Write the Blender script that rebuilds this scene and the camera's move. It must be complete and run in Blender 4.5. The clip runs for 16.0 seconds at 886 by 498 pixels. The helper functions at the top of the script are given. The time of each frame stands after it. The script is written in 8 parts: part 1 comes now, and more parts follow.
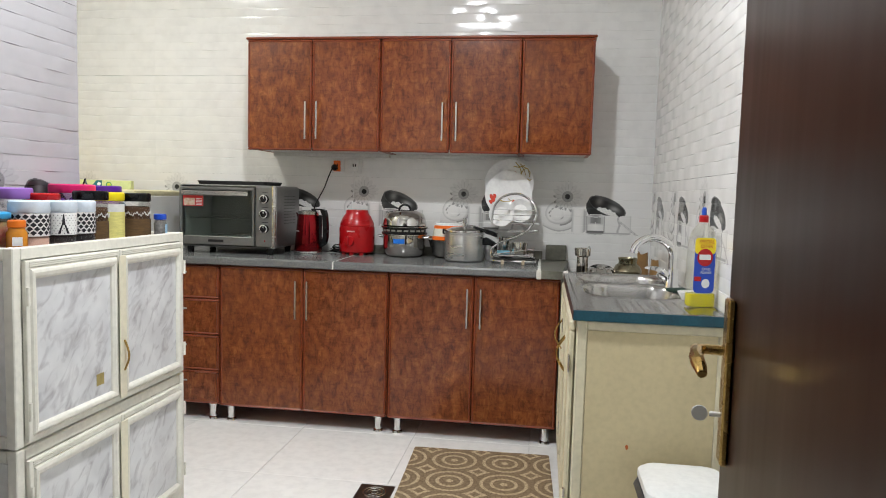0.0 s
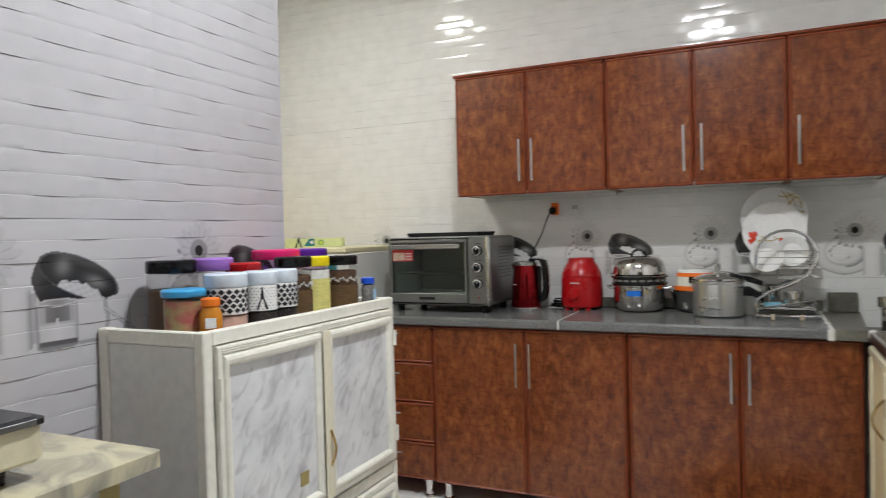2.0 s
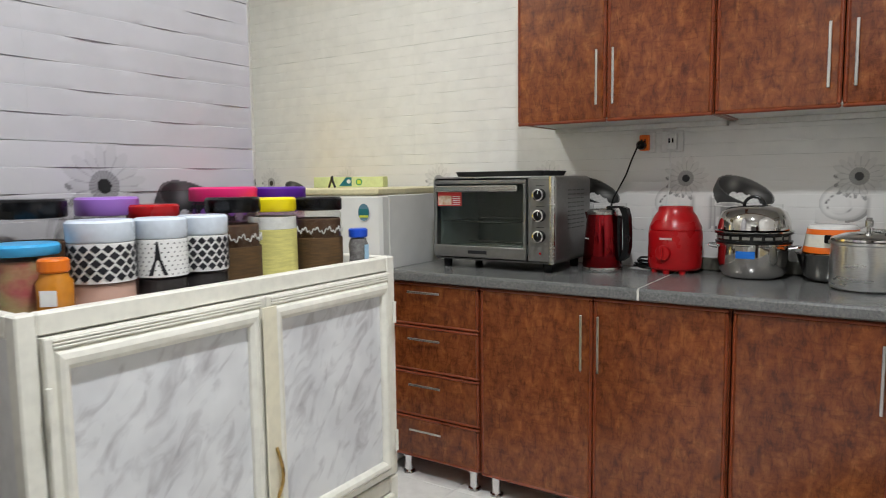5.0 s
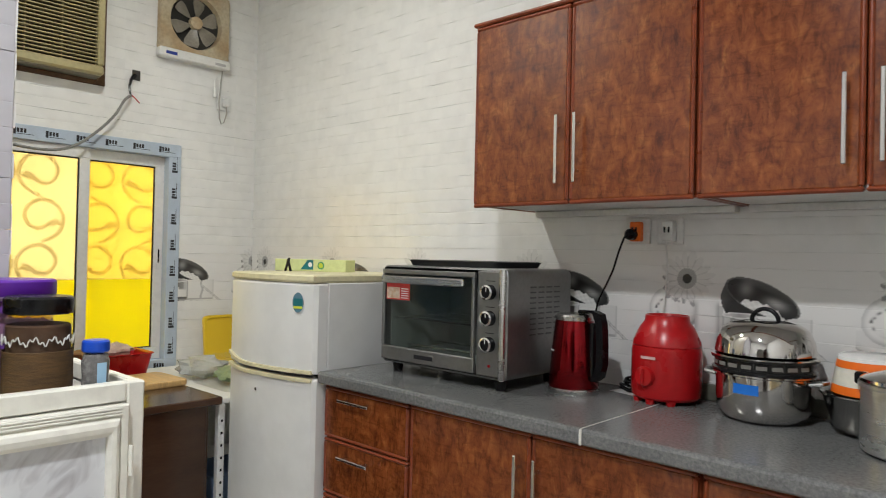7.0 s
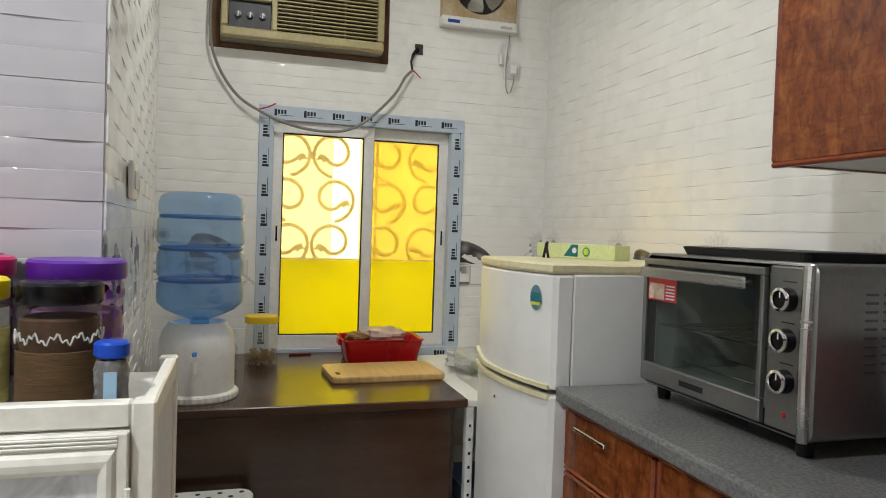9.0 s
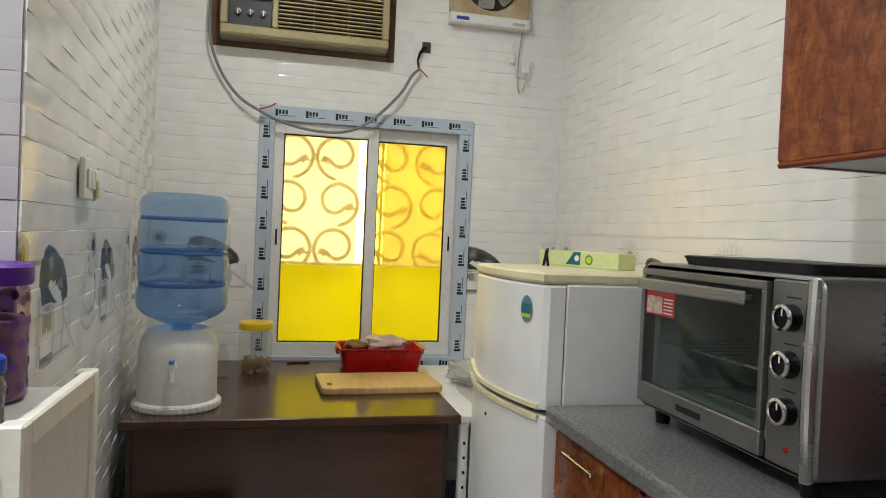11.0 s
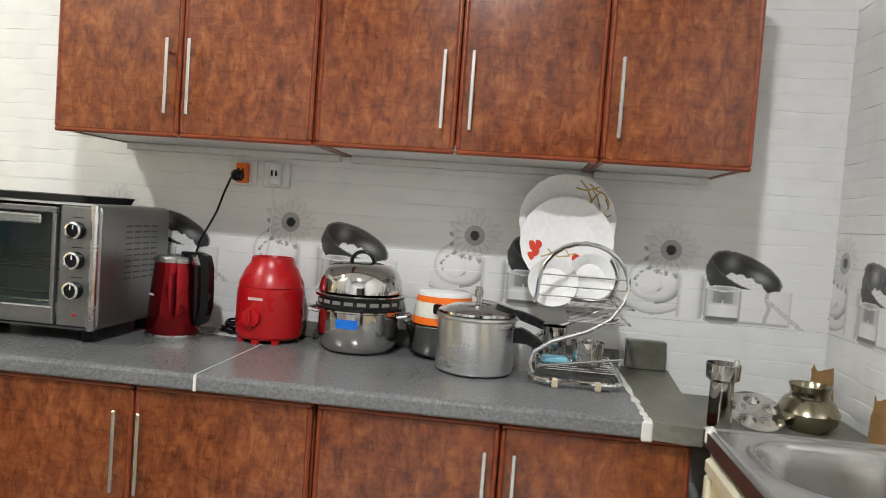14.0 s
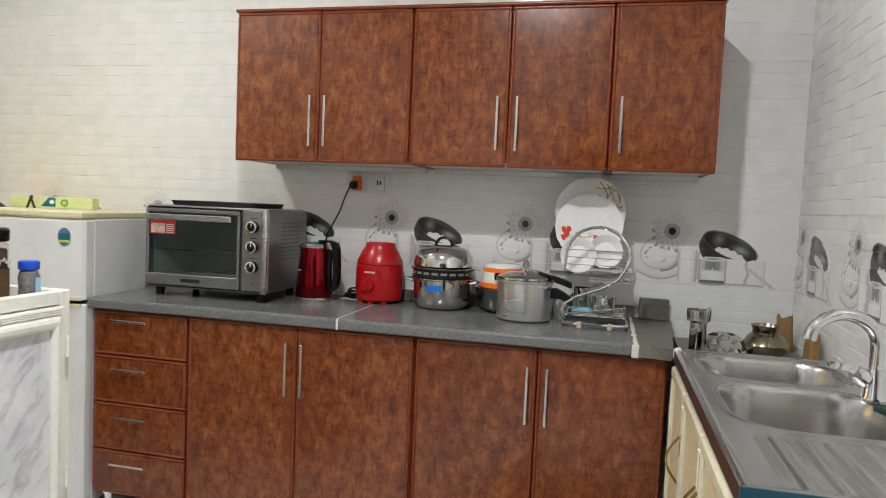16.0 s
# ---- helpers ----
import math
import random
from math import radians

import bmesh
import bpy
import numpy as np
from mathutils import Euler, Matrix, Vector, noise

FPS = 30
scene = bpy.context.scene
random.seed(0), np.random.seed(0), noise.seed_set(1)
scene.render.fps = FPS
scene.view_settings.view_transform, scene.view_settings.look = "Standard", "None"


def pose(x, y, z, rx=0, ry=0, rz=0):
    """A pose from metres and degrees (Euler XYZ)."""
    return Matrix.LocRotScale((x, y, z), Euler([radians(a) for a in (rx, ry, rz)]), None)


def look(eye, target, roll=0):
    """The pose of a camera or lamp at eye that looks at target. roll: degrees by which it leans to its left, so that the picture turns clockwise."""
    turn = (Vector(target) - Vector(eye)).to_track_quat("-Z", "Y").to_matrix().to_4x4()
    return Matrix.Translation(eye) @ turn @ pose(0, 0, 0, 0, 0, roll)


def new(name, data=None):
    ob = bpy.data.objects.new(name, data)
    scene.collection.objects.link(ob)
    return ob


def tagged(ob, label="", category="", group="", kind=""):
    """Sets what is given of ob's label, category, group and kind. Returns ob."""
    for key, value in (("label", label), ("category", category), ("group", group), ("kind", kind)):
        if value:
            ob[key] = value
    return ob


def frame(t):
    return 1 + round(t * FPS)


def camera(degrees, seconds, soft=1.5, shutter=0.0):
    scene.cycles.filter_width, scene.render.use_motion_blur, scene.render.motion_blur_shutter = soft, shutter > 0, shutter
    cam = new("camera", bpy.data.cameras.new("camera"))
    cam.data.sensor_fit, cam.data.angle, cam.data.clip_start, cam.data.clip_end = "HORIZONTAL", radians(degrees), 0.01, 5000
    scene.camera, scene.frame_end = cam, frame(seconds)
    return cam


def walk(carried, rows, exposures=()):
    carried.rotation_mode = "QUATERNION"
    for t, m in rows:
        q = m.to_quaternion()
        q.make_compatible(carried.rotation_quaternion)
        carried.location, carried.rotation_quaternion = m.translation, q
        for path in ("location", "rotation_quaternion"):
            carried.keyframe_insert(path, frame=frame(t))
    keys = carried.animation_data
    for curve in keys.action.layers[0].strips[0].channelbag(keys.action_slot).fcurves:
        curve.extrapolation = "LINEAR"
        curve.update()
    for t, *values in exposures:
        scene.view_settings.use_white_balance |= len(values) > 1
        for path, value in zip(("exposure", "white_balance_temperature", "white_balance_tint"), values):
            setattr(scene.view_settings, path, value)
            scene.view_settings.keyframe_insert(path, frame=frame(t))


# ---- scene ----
cam = camera(65.8, 16.0, soft=0.95, shutter=0.25)
PATH = [
    (0, (1.647, -4.033, 1.261), (1.361, -2.06, 1.104), 1.5),
    (0.5, (1.592, -3.936, 1.284), (1.293, -1.963, 1.155), 0.4),
    (1, (1.486, -3.822, 1.289), (1.134, -1.855, 1.226), -0.8),
    (1.5, (1.418, -3.723, 1.29), (0.916, -1.787, 1.249), -1.4),
    (2, (1.405, -3.578, 1.296), (0.559, -1.766, 1.255), -1.5),
    (2.5, (1.388, -3.491, 1.304), (0.147, -1.923, 1.25), -1.5),
    (3, (1.378, -3.467, 1.286), (-0.158, -2.189, 1.206), -2.5),
    (3.5, (1.346, -3.386, 1.288), (-0.148, -2.065, 1.135), -1.8),
    (4, (1.298, -3.23, 1.28), (0.034, -1.691, 1.089), -1.3),
    (4.5, (1.264, -3.068, 1.267), (0.17, -1.408, 1.046), -0.9),
    (7, (1.49, -2.108, 1.323), (0.121, -0.65, 1.344), 1.3),
    (7.5, (1.387, -1.942, 1.300), (-0.204, -0.730, 1.297), 1.7),
    (8, (1.289, -1.768, 1.3), (-0.488, -0.852, 1.265), 1.5),
    (8.5, (1.256, -1.607, 1.321), (-0.628, -0.939, 1.257), 1.4),
    (11, (1.143, -1.308, 1.331), (-0.802, -0.844, 1.29), 2.5),
    (11.5, (1.134, -1.343, 1.324), (-0.627, -0.396, 1.288), 3.0),
    (12, (1.137, -1.433, 1.324), (-0.259, -0.002, 1.267), 3.0),
    (12.5, (1.241, -1.545, 1.337), (0.266, 0.199, 1.244), 3.3),
    (13, (1.296, -1.755, 1.323), (0.714, 0.157, 1.243), 3.7),
    (13.5, (1.317, -1.951, 1.319), (0.959, 0.014, 1.235), 3.6),
    (14, (1.337, -2.169, 1.316), (1.101, -0.185, 1.228), 4.1),
    (14.5, (1.419, -2.369, 1.309), (1.175, -0.386, 1.21), 4.6),
    (15, (1.459, -2.567, 1.32), (1.194, -0.588, 1.215), 4.4),
    (15.5, (1.46, -2.78, 1.33), (1.117, -0.812, 1.22), 3.5),
    (16, (1.527, -2.959, 1.329), (1.061, -1.018, 1.206), 2.5),
]
EXPOSURES = [(0, 0.30), (1, 0.17), (2, 0.0), (3.5, -0.04), (4.5, 0.04), (7, 0.06), (7.5, 0.03), (8.5, -0.04), (11, -0.08), (11.5, -0.08), (12, 0.14), (12.5, 0.35), (13.5, 0.6), (15, 0.5), (16, 0.25)]
walk(cam, [(t, look(eye, target, roll)) for t, eye, target, roll in PATH], EXPOSURES)

# ---- light ----
world = bpy.data.worlds.new("world")
scene.world = world
world.use_nodes = True
wn = world.node_tree
sky = wn.nodes.new("ShaderNodeTexSky")
sky.sky_type, sky.sun_disc = "NISHITA", False
sky.sun_elevation, sky.sun_rotation = radians(50), radians(250)
wn.links.new(sky.outputs[0], wn.nodes["Background"].inputs[0])
wn.nodes["Background"].inputs[1].default_value = 0.10
scene.view_settings.exposure = 0.0

CEIL = 3.0
LAMPS = [((1.05, -2.35, 2.90), 45, (0.935, 0.965, 1.0)), ((-0.70, -1.30, 2.90), 17, (0.965, 0.97, 0.92))]
for where, power, colour in LAMPS:
    data = bpy.data.lights.new("ceiling_lamp_light", "AREA")
    data.shape, data.size, data.energy, data.color = "DISK", 0.14, power, colour
    new("ceiling_lamp_light", data).matrix_world = pose(*where)


# ---- materials ----
def mat(name, colour, rough=0.5, metal=0.0, vary=0.0, scale=8.0, stretch=(1, 1, 1), bump=0.0, bump_scale=60.0, coat=0.0,
        colour2=None, rough2=None, trans=0.0, ior=1.45, seed=0.0, per_object=0.0, grain_mix=0.0, spec=0.5):
    """A Principled material with noise at two scales: slow colour change, fine grain in colour, gloss and relief."""
    m = bpy.data.materials.new(name)
    m.use_nodes = True
    t = m.node_tree
    N, L = t.nodes.new, t.links.new
    b = t.nodes["Principled BSDF"]
    b.inputs["Metallic"].default_value = metal
    b.inputs["Roughness"].default_value = rough
    b.inputs["Base Color"].default_value = (*colour, 1)
    b.inputs["Coat Weight"].default_value = coat
    b.inputs["Specular IOR Level"].default_value = spec
    b.inputs["Transmission Weight"].default_value = trans
    b.inputs["IOR"].default_value = ior
    if not (vary or bump or colour2):
        return m
    co = N("ShaderNodeTexCoord")
    mp = N("ShaderNodeMapping")
    mp.inputs["Scale"].default_value = stretch
    mp.inputs["Location"].default_value = (seed, seed * 1.7, seed * 0.6)
    L(co.outputs["Object"], mp.inputs[0])
    src = mp.outputs[0]
    if per_object:
        info = N("ShaderNodeObjectInfo")
        add = N("ShaderNodeVectorMath")
        mul = N("ShaderNodeMath")
        mul.operation = "MULTIPLY"
        mul.inputs[1].default_value = 37.0
        L(info.outputs["Random"], mul.inputs[0])
        L(mp.outputs[0], add.inputs[0])
        L(mul.outputs[0], add.inputs[1])
        src = add.outputs[0]
    n1, n2 = N("ShaderNodeTexNoise"), N("ShaderNodeTexNoise")
    n1.inputs["Scale"].default_value, n1.inputs["Detail"].default_value = scale, 5
    n2.inputs["Scale"].default_value, n2.inputs["Detail"].default_value = scale * 9, 3
    L(src, n1.inputs["Vector"]), L(src, n2.inputs["Vector"])
    mix = N("ShaderNodeMix")
    mix.data_type = "RGBA"
    c2 = colour2 or tuple(c * (1 - vary) for c in colour)
    ramp = N("ShaderNodeValToRGB")
    ramp.color_ramp.elements[0].position, ramp.color_ramp.elements[1].position = 0.35, 0.68
    ramp.color_ramp.elements[0].color, ramp.color_ramp.elements[1].color = (*c2, 1), (*colour, 1)
    L(n1.outputs[0], ramp.inputs[0])
    grain = N("ShaderNodeMix")
    grain.data_type, grain.blend_type = "RGBA", "MULTIPLY"
    grain.inputs[0].default_value = grain_mix or min(0.6, 0.15 + vary)
    L(ramp.outputs[0], grain.inputs[6])
    rg = N("ShaderNodeValToRGB")
    rg.color_ramp.elements[0].position, rg.color_ramp.elements[1].position = 0.3, 0.6
    rg.color_ramp.elements[0].color = (0.6, 0.6, 0.6, 1)
    L(n2.outputs[0], rg.inputs[0]), L(rg.outputs[0], grain.inputs[7])
    L(grain.outputs[2], b.inputs["Base Color"])
    mr = N("ShaderNodeMapRange")
    mr.inputs[3].default_value, mr.inputs[4].default_value = rough * 0.8, (rough2 or min(1, rough * 1.35))
    L(n1.outputs[0], mr.inputs[0]), L(mr.outputs[0], b.inputs["Roughness"])
    if bump:
        nb, bp = N("ShaderNodeTexNoise"), N("ShaderNodeBump")
        nb.inputs["Scale"].default_value, nb.inputs["Detail"].default_value = bump_scale, 4
        L(src, nb.inputs["Vector"])
        bp.inputs["Strength"].default_value, bp.inputs["Distance"].default_value = bump, 0.002
        L(nb.outputs[0], bp.inputs["Height"]), L(bp.outputs[0], b.inputs["Normal"])
    return m


def nodes_of(m):
    t = m.node_tree
    return t.nodes.new, t.links.new, t.nodes["Principled BSDF"]


def wood_burl(name):
    """Cherry laminate: warm burl clouds, ragged upright dark flecks and short cross curls."""
    m = bpy.data.materials.new(name)
    m.use_nodes = True
    N, L, b = nodes_of(m)
    co, info, mp = N("ShaderNodeTexCoord"), N("ShaderNodeObjectInfo"), N("ShaderNodeMapping")
    mul = N("ShaderNodeVectorMath")
    mul.operation = "SCALE"
    mul.inputs[0].default_value = (31, 17, 23)
    L(info.outputs["Random"], mul.inputs["Scale"])
    L(co.outputs["Object"], mp.inputs[0]), L(mul.outputs[0], mp.inputs["Location"])

    def field(scale, detail, rough, distort, stretch):
        st, n = N("ShaderNodeMapping"), N("ShaderNodeTexNoise")
        st.inputs["Scale"].default_value = stretch
        n.inputs["Scale"].default_value, n.inputs["Detail"].default_value = scale, detail
        n.inputs["Roughness"].default_value, n.inputs["Distortion"].default_value = rough, distort
        L(mp.outputs[0], st.inputs[0]), L(st.outputs[0], n.inputs["Vector"])
        return n.outputs[0]

    def ramp(src, *stops):
        r = N("ShaderNodeValToRGB")
        e = r.color_ramp.elements
        e[0].position, e[0].color = stops[0][0], (*stops[0][1], 1)
        e[1].position, e[1].color = stops[-1][0], (*stops[-1][1], 1)
        for p, c in stops[1:-1]:
            e.new(p).color = (*c, 1)
        L(src, r.inputs[0])
        return r.outputs[0]

    def times(a, b_, amount):
        q = N("ShaderNodeMix")
        q.data_type, q.blend_type = "RGBA", "MULTIPLY"
        q.inputs[0].default_value = amount
        L(a, q.inputs[6]), L(b_, q.inputs[7])
        return q.outputs[2]

    cloud = field(19, 8, 0.68, 0.5, (1.3, 1, 0.75))
    flecks = field(46, 5, 0.66, 0.7, (1.25, 1, 0.42))
    curls = field(30, 5, 0.62, 1.0, (0.45, 1, 1.7))
    drift = field(3.2, 3, 0.5, 0.2, (1.2, 1, 0.5))
    c = ramp(cloud, (0.30, (0.105, 0.025, 0.009)), (0.47, (0.208, 0.054, 0.015)), (0.58, (0.268, 0.078, 0.021)), (0.74, (0.37, 0.135, 0.038)))
    c = times(c, ramp(flecks, (0.36, (0.30, 0.22, 0.20)), (0.47, (0.86, 0.84, 0.82)), (0.54, (1, 1, 1))), 0.52)
    c = times(c, ramp(curls, (0.36, (0.45, 0.38, 0.36)), (0.50, (1, 1, 1))), 0.45)
    c = times(c, ramp(drift, (0.35, (0.82, 0.77, 0.75)), (0.62, (1, 1, 1))), 1.0)
    L(c, b.inputs["Base Color"])
    b.inputs["Roughness"].default_value = 0.20
    bp = N("ShaderNodeBump")
    bp.inputs["Strength"].default_value, bp.inputs["Distance"].default_value = 0.10, 0.001
    L(flecks, bp.inputs["Height"]), L(bp.outputs[0], b.inputs["Normal"])
    return m


def worktop_laminate(name):
    """Grey laminate: a fine mottle of pale and dark grains with a slow drift and rubbed patches."""
    m = bpy.data.materials.new(name)
    m.use_nodes = True
    N, L, b = nodes_of(m)
    co = N("ShaderNodeTexCoord")
    slow, mid, fine = N("ShaderNodeTexNoise"), N("ShaderNodeTexNoise"), N("ShaderNodeTexNoise")
    for n, sc, d in ((slow, 3.0, 4), (mid, 120, 3), (fine, 420, 2)):
        n.inputs["Scale"].default_value, n.inputs["Detail"].default_value = sc, d
        L(co.outputs["Object"], n.inputs["Vector"])
    r1, r2, r3 = N("ShaderNodeValToRGB"), N("ShaderNodeValToRGB"), N("ShaderNodeValToRGB")
    for r, p0, c0, p1, c1 in ((r1, 0.32, (0.142, 0.144, 0.144, 1), 0.68, (0.232, 0.232, 0.226, 1)), (r2, 0.35, (0.76, 0.76, 0.76, 1), 0.62, (1, 1, 1, 1)), (r3, 0.35, (0.84, 0.85, 0.86, 1), 0.65, (1, 1, 1, 1))):
        e = r.color_ramp.elements
        e[0].position, e[0].color, e[1].position, e[1].color = p0, c0, p1, c1
    L(mid.outputs[0], r1.inputs[0]), L(fine.outputs[0], r2.inputs[0]), L(slow.outputs[0], r3.inputs[0])
    x1, x2 = N("ShaderNodeMix"), N("ShaderNodeMix")
    for q in (x1, x2):
        q.data_type, q.blend_type = "RGBA", "MULTIPLY"
        q.inputs[0].default_value = 1.0
    L(r1.outputs[0], x1.inputs[6]), L(r2.outputs[0], x1.inputs[7]), L(x1.outputs[2], x2.inputs[6]), L(r3.outputs[0], x2.inputs[7])
    L(x2.outputs[2], b.inputs["Base Color"])
    mr = N("ShaderNodeMapRange")
    mr.inputs[3].default_value, mr.inputs[4].default_value = 0.20, 0.26
    L(slow.outputs[0], mr.inputs[0]), L(mr.outputs[0], b.inputs["Roughness"])
    return m


def marble(name, base, vein, scale=7.0, angle=0.7, lo=0.52, hi=0.66, rough=0.25):
    """Printed marble: slanting broken veins on a pale ground."""
    m = bpy.data.materials.new(name)
    m.use_nodes = True
    N, L, b = nodes_of(m)
    co, mp, st = N("ShaderNodeTexCoord"), N("ShaderNodeMapping"), N("ShaderNodeMapping")
    mp.inputs["Rotation"].default_value = (angle, angle * 0.3, angle * 0.6)
    st.inputs["Scale"].default_value = (1, 2.0, 0.9)
    n, n2 = N("ShaderNodeTexNoise"), N("ShaderNodeTexNoise")
    n.inputs["Scale"].default_value, n.inputs["Detail"].default_value, n.inputs["Distortion"].default_value = scale, 6, 0.9
    n2.inputs["Scale"].default_value, n2.inputs["Detail"].default_value = scale * 0.5, 3
    L(co.outputs["Object"], mp.inputs[0]), L(mp.outputs[0], st.inputs[0]), L(st.outputs[0], n.inputs["Vector"]), L(co.outputs["Object"], n2.inputs["Vector"])
    r, r2 = N("ShaderNodeValToRGB"), N("ShaderNodeValToRGB")
    r.color_ramp.elements[0].position, r.color_ramp.elements[0].color = lo, (*base, 1)
    r.color_ramp.elements[1].position, r.color_ramp.elements[1].color = hi, (*vein, 1)
    r2.color_ramp.elements[0].position, r2.color_ramp.elements[0].color = 0.4, (0.86, 0.86, 0.87, 1)
    r2.color_ramp.elements[1].position = 0.6
    L(n.outputs[0], r.inputs[0]), L(n2.outputs[0], r2.inputs[0])
    mx = N("ShaderNodeMix")
    mx.data_type, mx.blend_type = "RGBA", "MULTIPLY"
    mx.inputs[0].default_value = 1.0
    L(r.outputs[0], mx.inputs[6]), L(r2.outputs[0], mx.inputs[7]), L(mx.outputs[2], b.inputs["Base Color"])
    b.inputs["Roughness"].default_value = rough
    return m


def glowing(name, colour, strength):
    m = bpy.data.materials.new(name)
    m.use_nodes = True
    b = m.node_tree.nodes["Principled BSDF"]
    b.inputs["Base Color"].default_value = (0, 0, 0, 1)
    b.inputs["Emission Color"].default_value, b.inputs["Emission Strength"].default_value = (*colour, 1), strength
    return m


def tinted_pane(name, colour, gloss=0.06, haze=0.0):
    """A thin clear sheet: a colour filter with a little mirror on it and some scatter."""
    m = bpy.data.materials.new(name)
    m.use_nodes = True
    t = m.node_tree
    N, L = t.nodes.new, t.links.new
    tr, gl, tl, mx, mh, fr = N("ShaderNodeBsdfTransparent"), N("ShaderNodeBsdfGlossy"), N("ShaderNodeBsdfTranslucent"), N("ShaderNodeMixShader"), N("ShaderNodeMixShader"), N("ShaderNodeLayerWeight")
    tr.inputs[0].default_value = (*colour, 1)
    tl.inputs[0].default_value = (*colour, 1)
    gl.inputs["Roughness"].default_value = 0.03
    fr.inputs[0].default_value = 0.22 + gloss
    pw, ad = N("ShaderNodeMath"), N("ShaderNodeMath")
    pw.operation, ad.operation = "POWER", "MULTIPLY_ADD"
    pw.inputs[1].default_value = 2.5
    ad.inputs[1].default_value, ad.inputs[2].default_value = 0.55, 0.01 + gloss * 0.5
    L(fr.outputs["Facing"], pw.inputs[0]), L(pw.outputs[0], ad.inputs[0])
    mh.inputs[0].default_value = haze
    L(tr.outputs[0], mh.inputs[1]), L(tl.outputs[0], mh.inputs[2])
    L(ad.outputs[0], mx.inputs[0]), L(mh.outputs[0], mx.inputs[1]), L(gl.outputs[0], mx.inputs[2])
    L(mx.outputs[0], t.nodes["Material Output"].inputs[0])
    return m


def printed(name, rough=0.16):
    """Glazed tile whose print is stored with the mesh."""
    m = bpy.data.materials.new(name)
    m.use_nodes = True
    N, L, b = nodes_of(m)
    a = N("ShaderNodeVertexColor")
    a.layer_name = "print"
    L(a.outputs[0], b.inputs["Base Color"])
    b.inputs["Roughness"].default_value = rough
    return m


TILE = mat("glazed_tile", (0.815, 0.81, 0.785), 0.12, vary=0.015, scale=1.5, per_object=1)
# lilac-grey tile for the west wall; its weaker light is put into the colour
TILE_DIMMED = mat("dimmed_lilac_glazed_tile", (0.485, 0.472, 0.488), 0.13, vary=0.015, scale=1.5, per_object=1)
PRINT = printed("printed_glazed_tile")
GROUT = mat("grout", (0.74, 0.73, 0.70), 0.8, vary=0.1, scale=20)
PLASTER = mat("ceiling_paint", (0.84, 0.83, 0.80), 0.8, vary=0.05, scale=3)
FLOOR = mat("polished_floor_tile", (0.90, 0.89, 0.87), 0.10, vary=0.06, scale=2.5, per_object=1)
WOOD = wood_burl("cherry_laminate")
WOOD_EDGE = mat("cherry_edge", (0.27, 0.058, 0.020), 0.28, vary=0.3, scale=10, stretch=(1, 1, 4))
CARCASS = mat("white_chipboard", (0.72, 0.71, 0.68), 0.5, vary=0.08)
COUNTER = worktop_laminate("grey_laminate_worktop")
COUNTER2 = mat("worn_grey_worktop", (0.19, 0.185, 0.145), 0.35, vary=0.40, scale=6, bump=0.1, bump_scale=300)
SEALANT = mat("white_sealant", (0.75, 0.73, 0.68), 0.5, vary=0.15, scale=30, bump=0.5)
STEEL = mat("brushed_steel", (0.60, 0.60, 0.59), 0.24, 1.0, vary=0.08, scale=5, stretch=(1, 1, 12))
SATIN = mat("satin_steel_sheet", (0.30, 0.30, 0.295), 0.36, 0.9, vary=0.08, scale=8)
MIRROR_STEEL = mat("polished_steel", (0.66, 0.64, 0.61), 0.07, 1.0, vary=0.06, scale=4)
ALU = mat("dull_aluminium", (0.88, 0.88, 0.87), 0.27, 1.0, vary=0.04, scale=6, stretch=(1, 1, 6))
CHROME = mat("chrome", (0.78, 0.78, 0.78), 0.06, 1.0)
NICKEL = mat("nickel_handle", (0.62, 0.60, 0.57), 0.22, 1.0)
BRASS = mat("old_brass", (0.55, 0.36, 0.12), 0.25, 1.0, vary=0.3, scale=25)
BLACK = mat("black_plastic", (0.006, 0.006, 0.007), 0.24, vary=0.2, scale=20, spec=0.35)
BLACK_MATT = mat("black_enamel", (0.010, 0.010, 0.011), 0.45, vary=0.3, scale=15, bump=0.2)
CREAM = mat("cream_enamel", (0.70, 0.64, 0.46), 0.34, vary=0.12, scale=4, bump=0.1)
FRIDGE = mat("white_fridge_paint", (0.76, 0.76, 0.74), 0.28, vary=0.02, scale=1.0, bump=0.06, bump_scale=250)
FRIDGE_TRIM = mat("yellowed_plastic", (0.74, 0.68, 0.44), 0.4, vary=0.10, scale=6)
PVC = mat("white_pvc_frame", (0.84, 0.82, 0.73), 0.35, vary=0.08, scale=5)
PANEL = mat("pale_grey_panel", (0.74, 0.73, 0.70), 0.4, vary=0.10, scale=4)
MARBLE = marble("printed_marble_panel", (0.76, 0.77, 0.78), (0.46, 0.45, 0.47), 15, 0.8, 0.50, 0.76)
MARBLE_TOP = marble("yellowed_marble_top", (0.68, 0.62, 0.43), (0.30, 0.29, 0.25), 6, 0.5, 0.46, 0.66)
BEIGE = mat("beige_side_panel", (0.60, 0.51, 0.31), 0.45, vary=0.06, scale=5, bump=0.05)
CREAM_DOOR = mat("cream_door", (0.72, 0.60, 0.37), 0.4, vary=0.08, scale=5)
RED = mat("red_plastic", (0.44, 0.006, 0.009), 0.26, vary=0.08, scale=8)
RED_METAL = mat("red_lacquered_steel", (0.25, 0.004, 0.008), 0.12, 0.95, vary=0.08, scale=6, coat=0.25)
WHITE = mat("white_plastic", (0.78, 0.78, 0.76), 0.32, vary=0.05, scale=6)
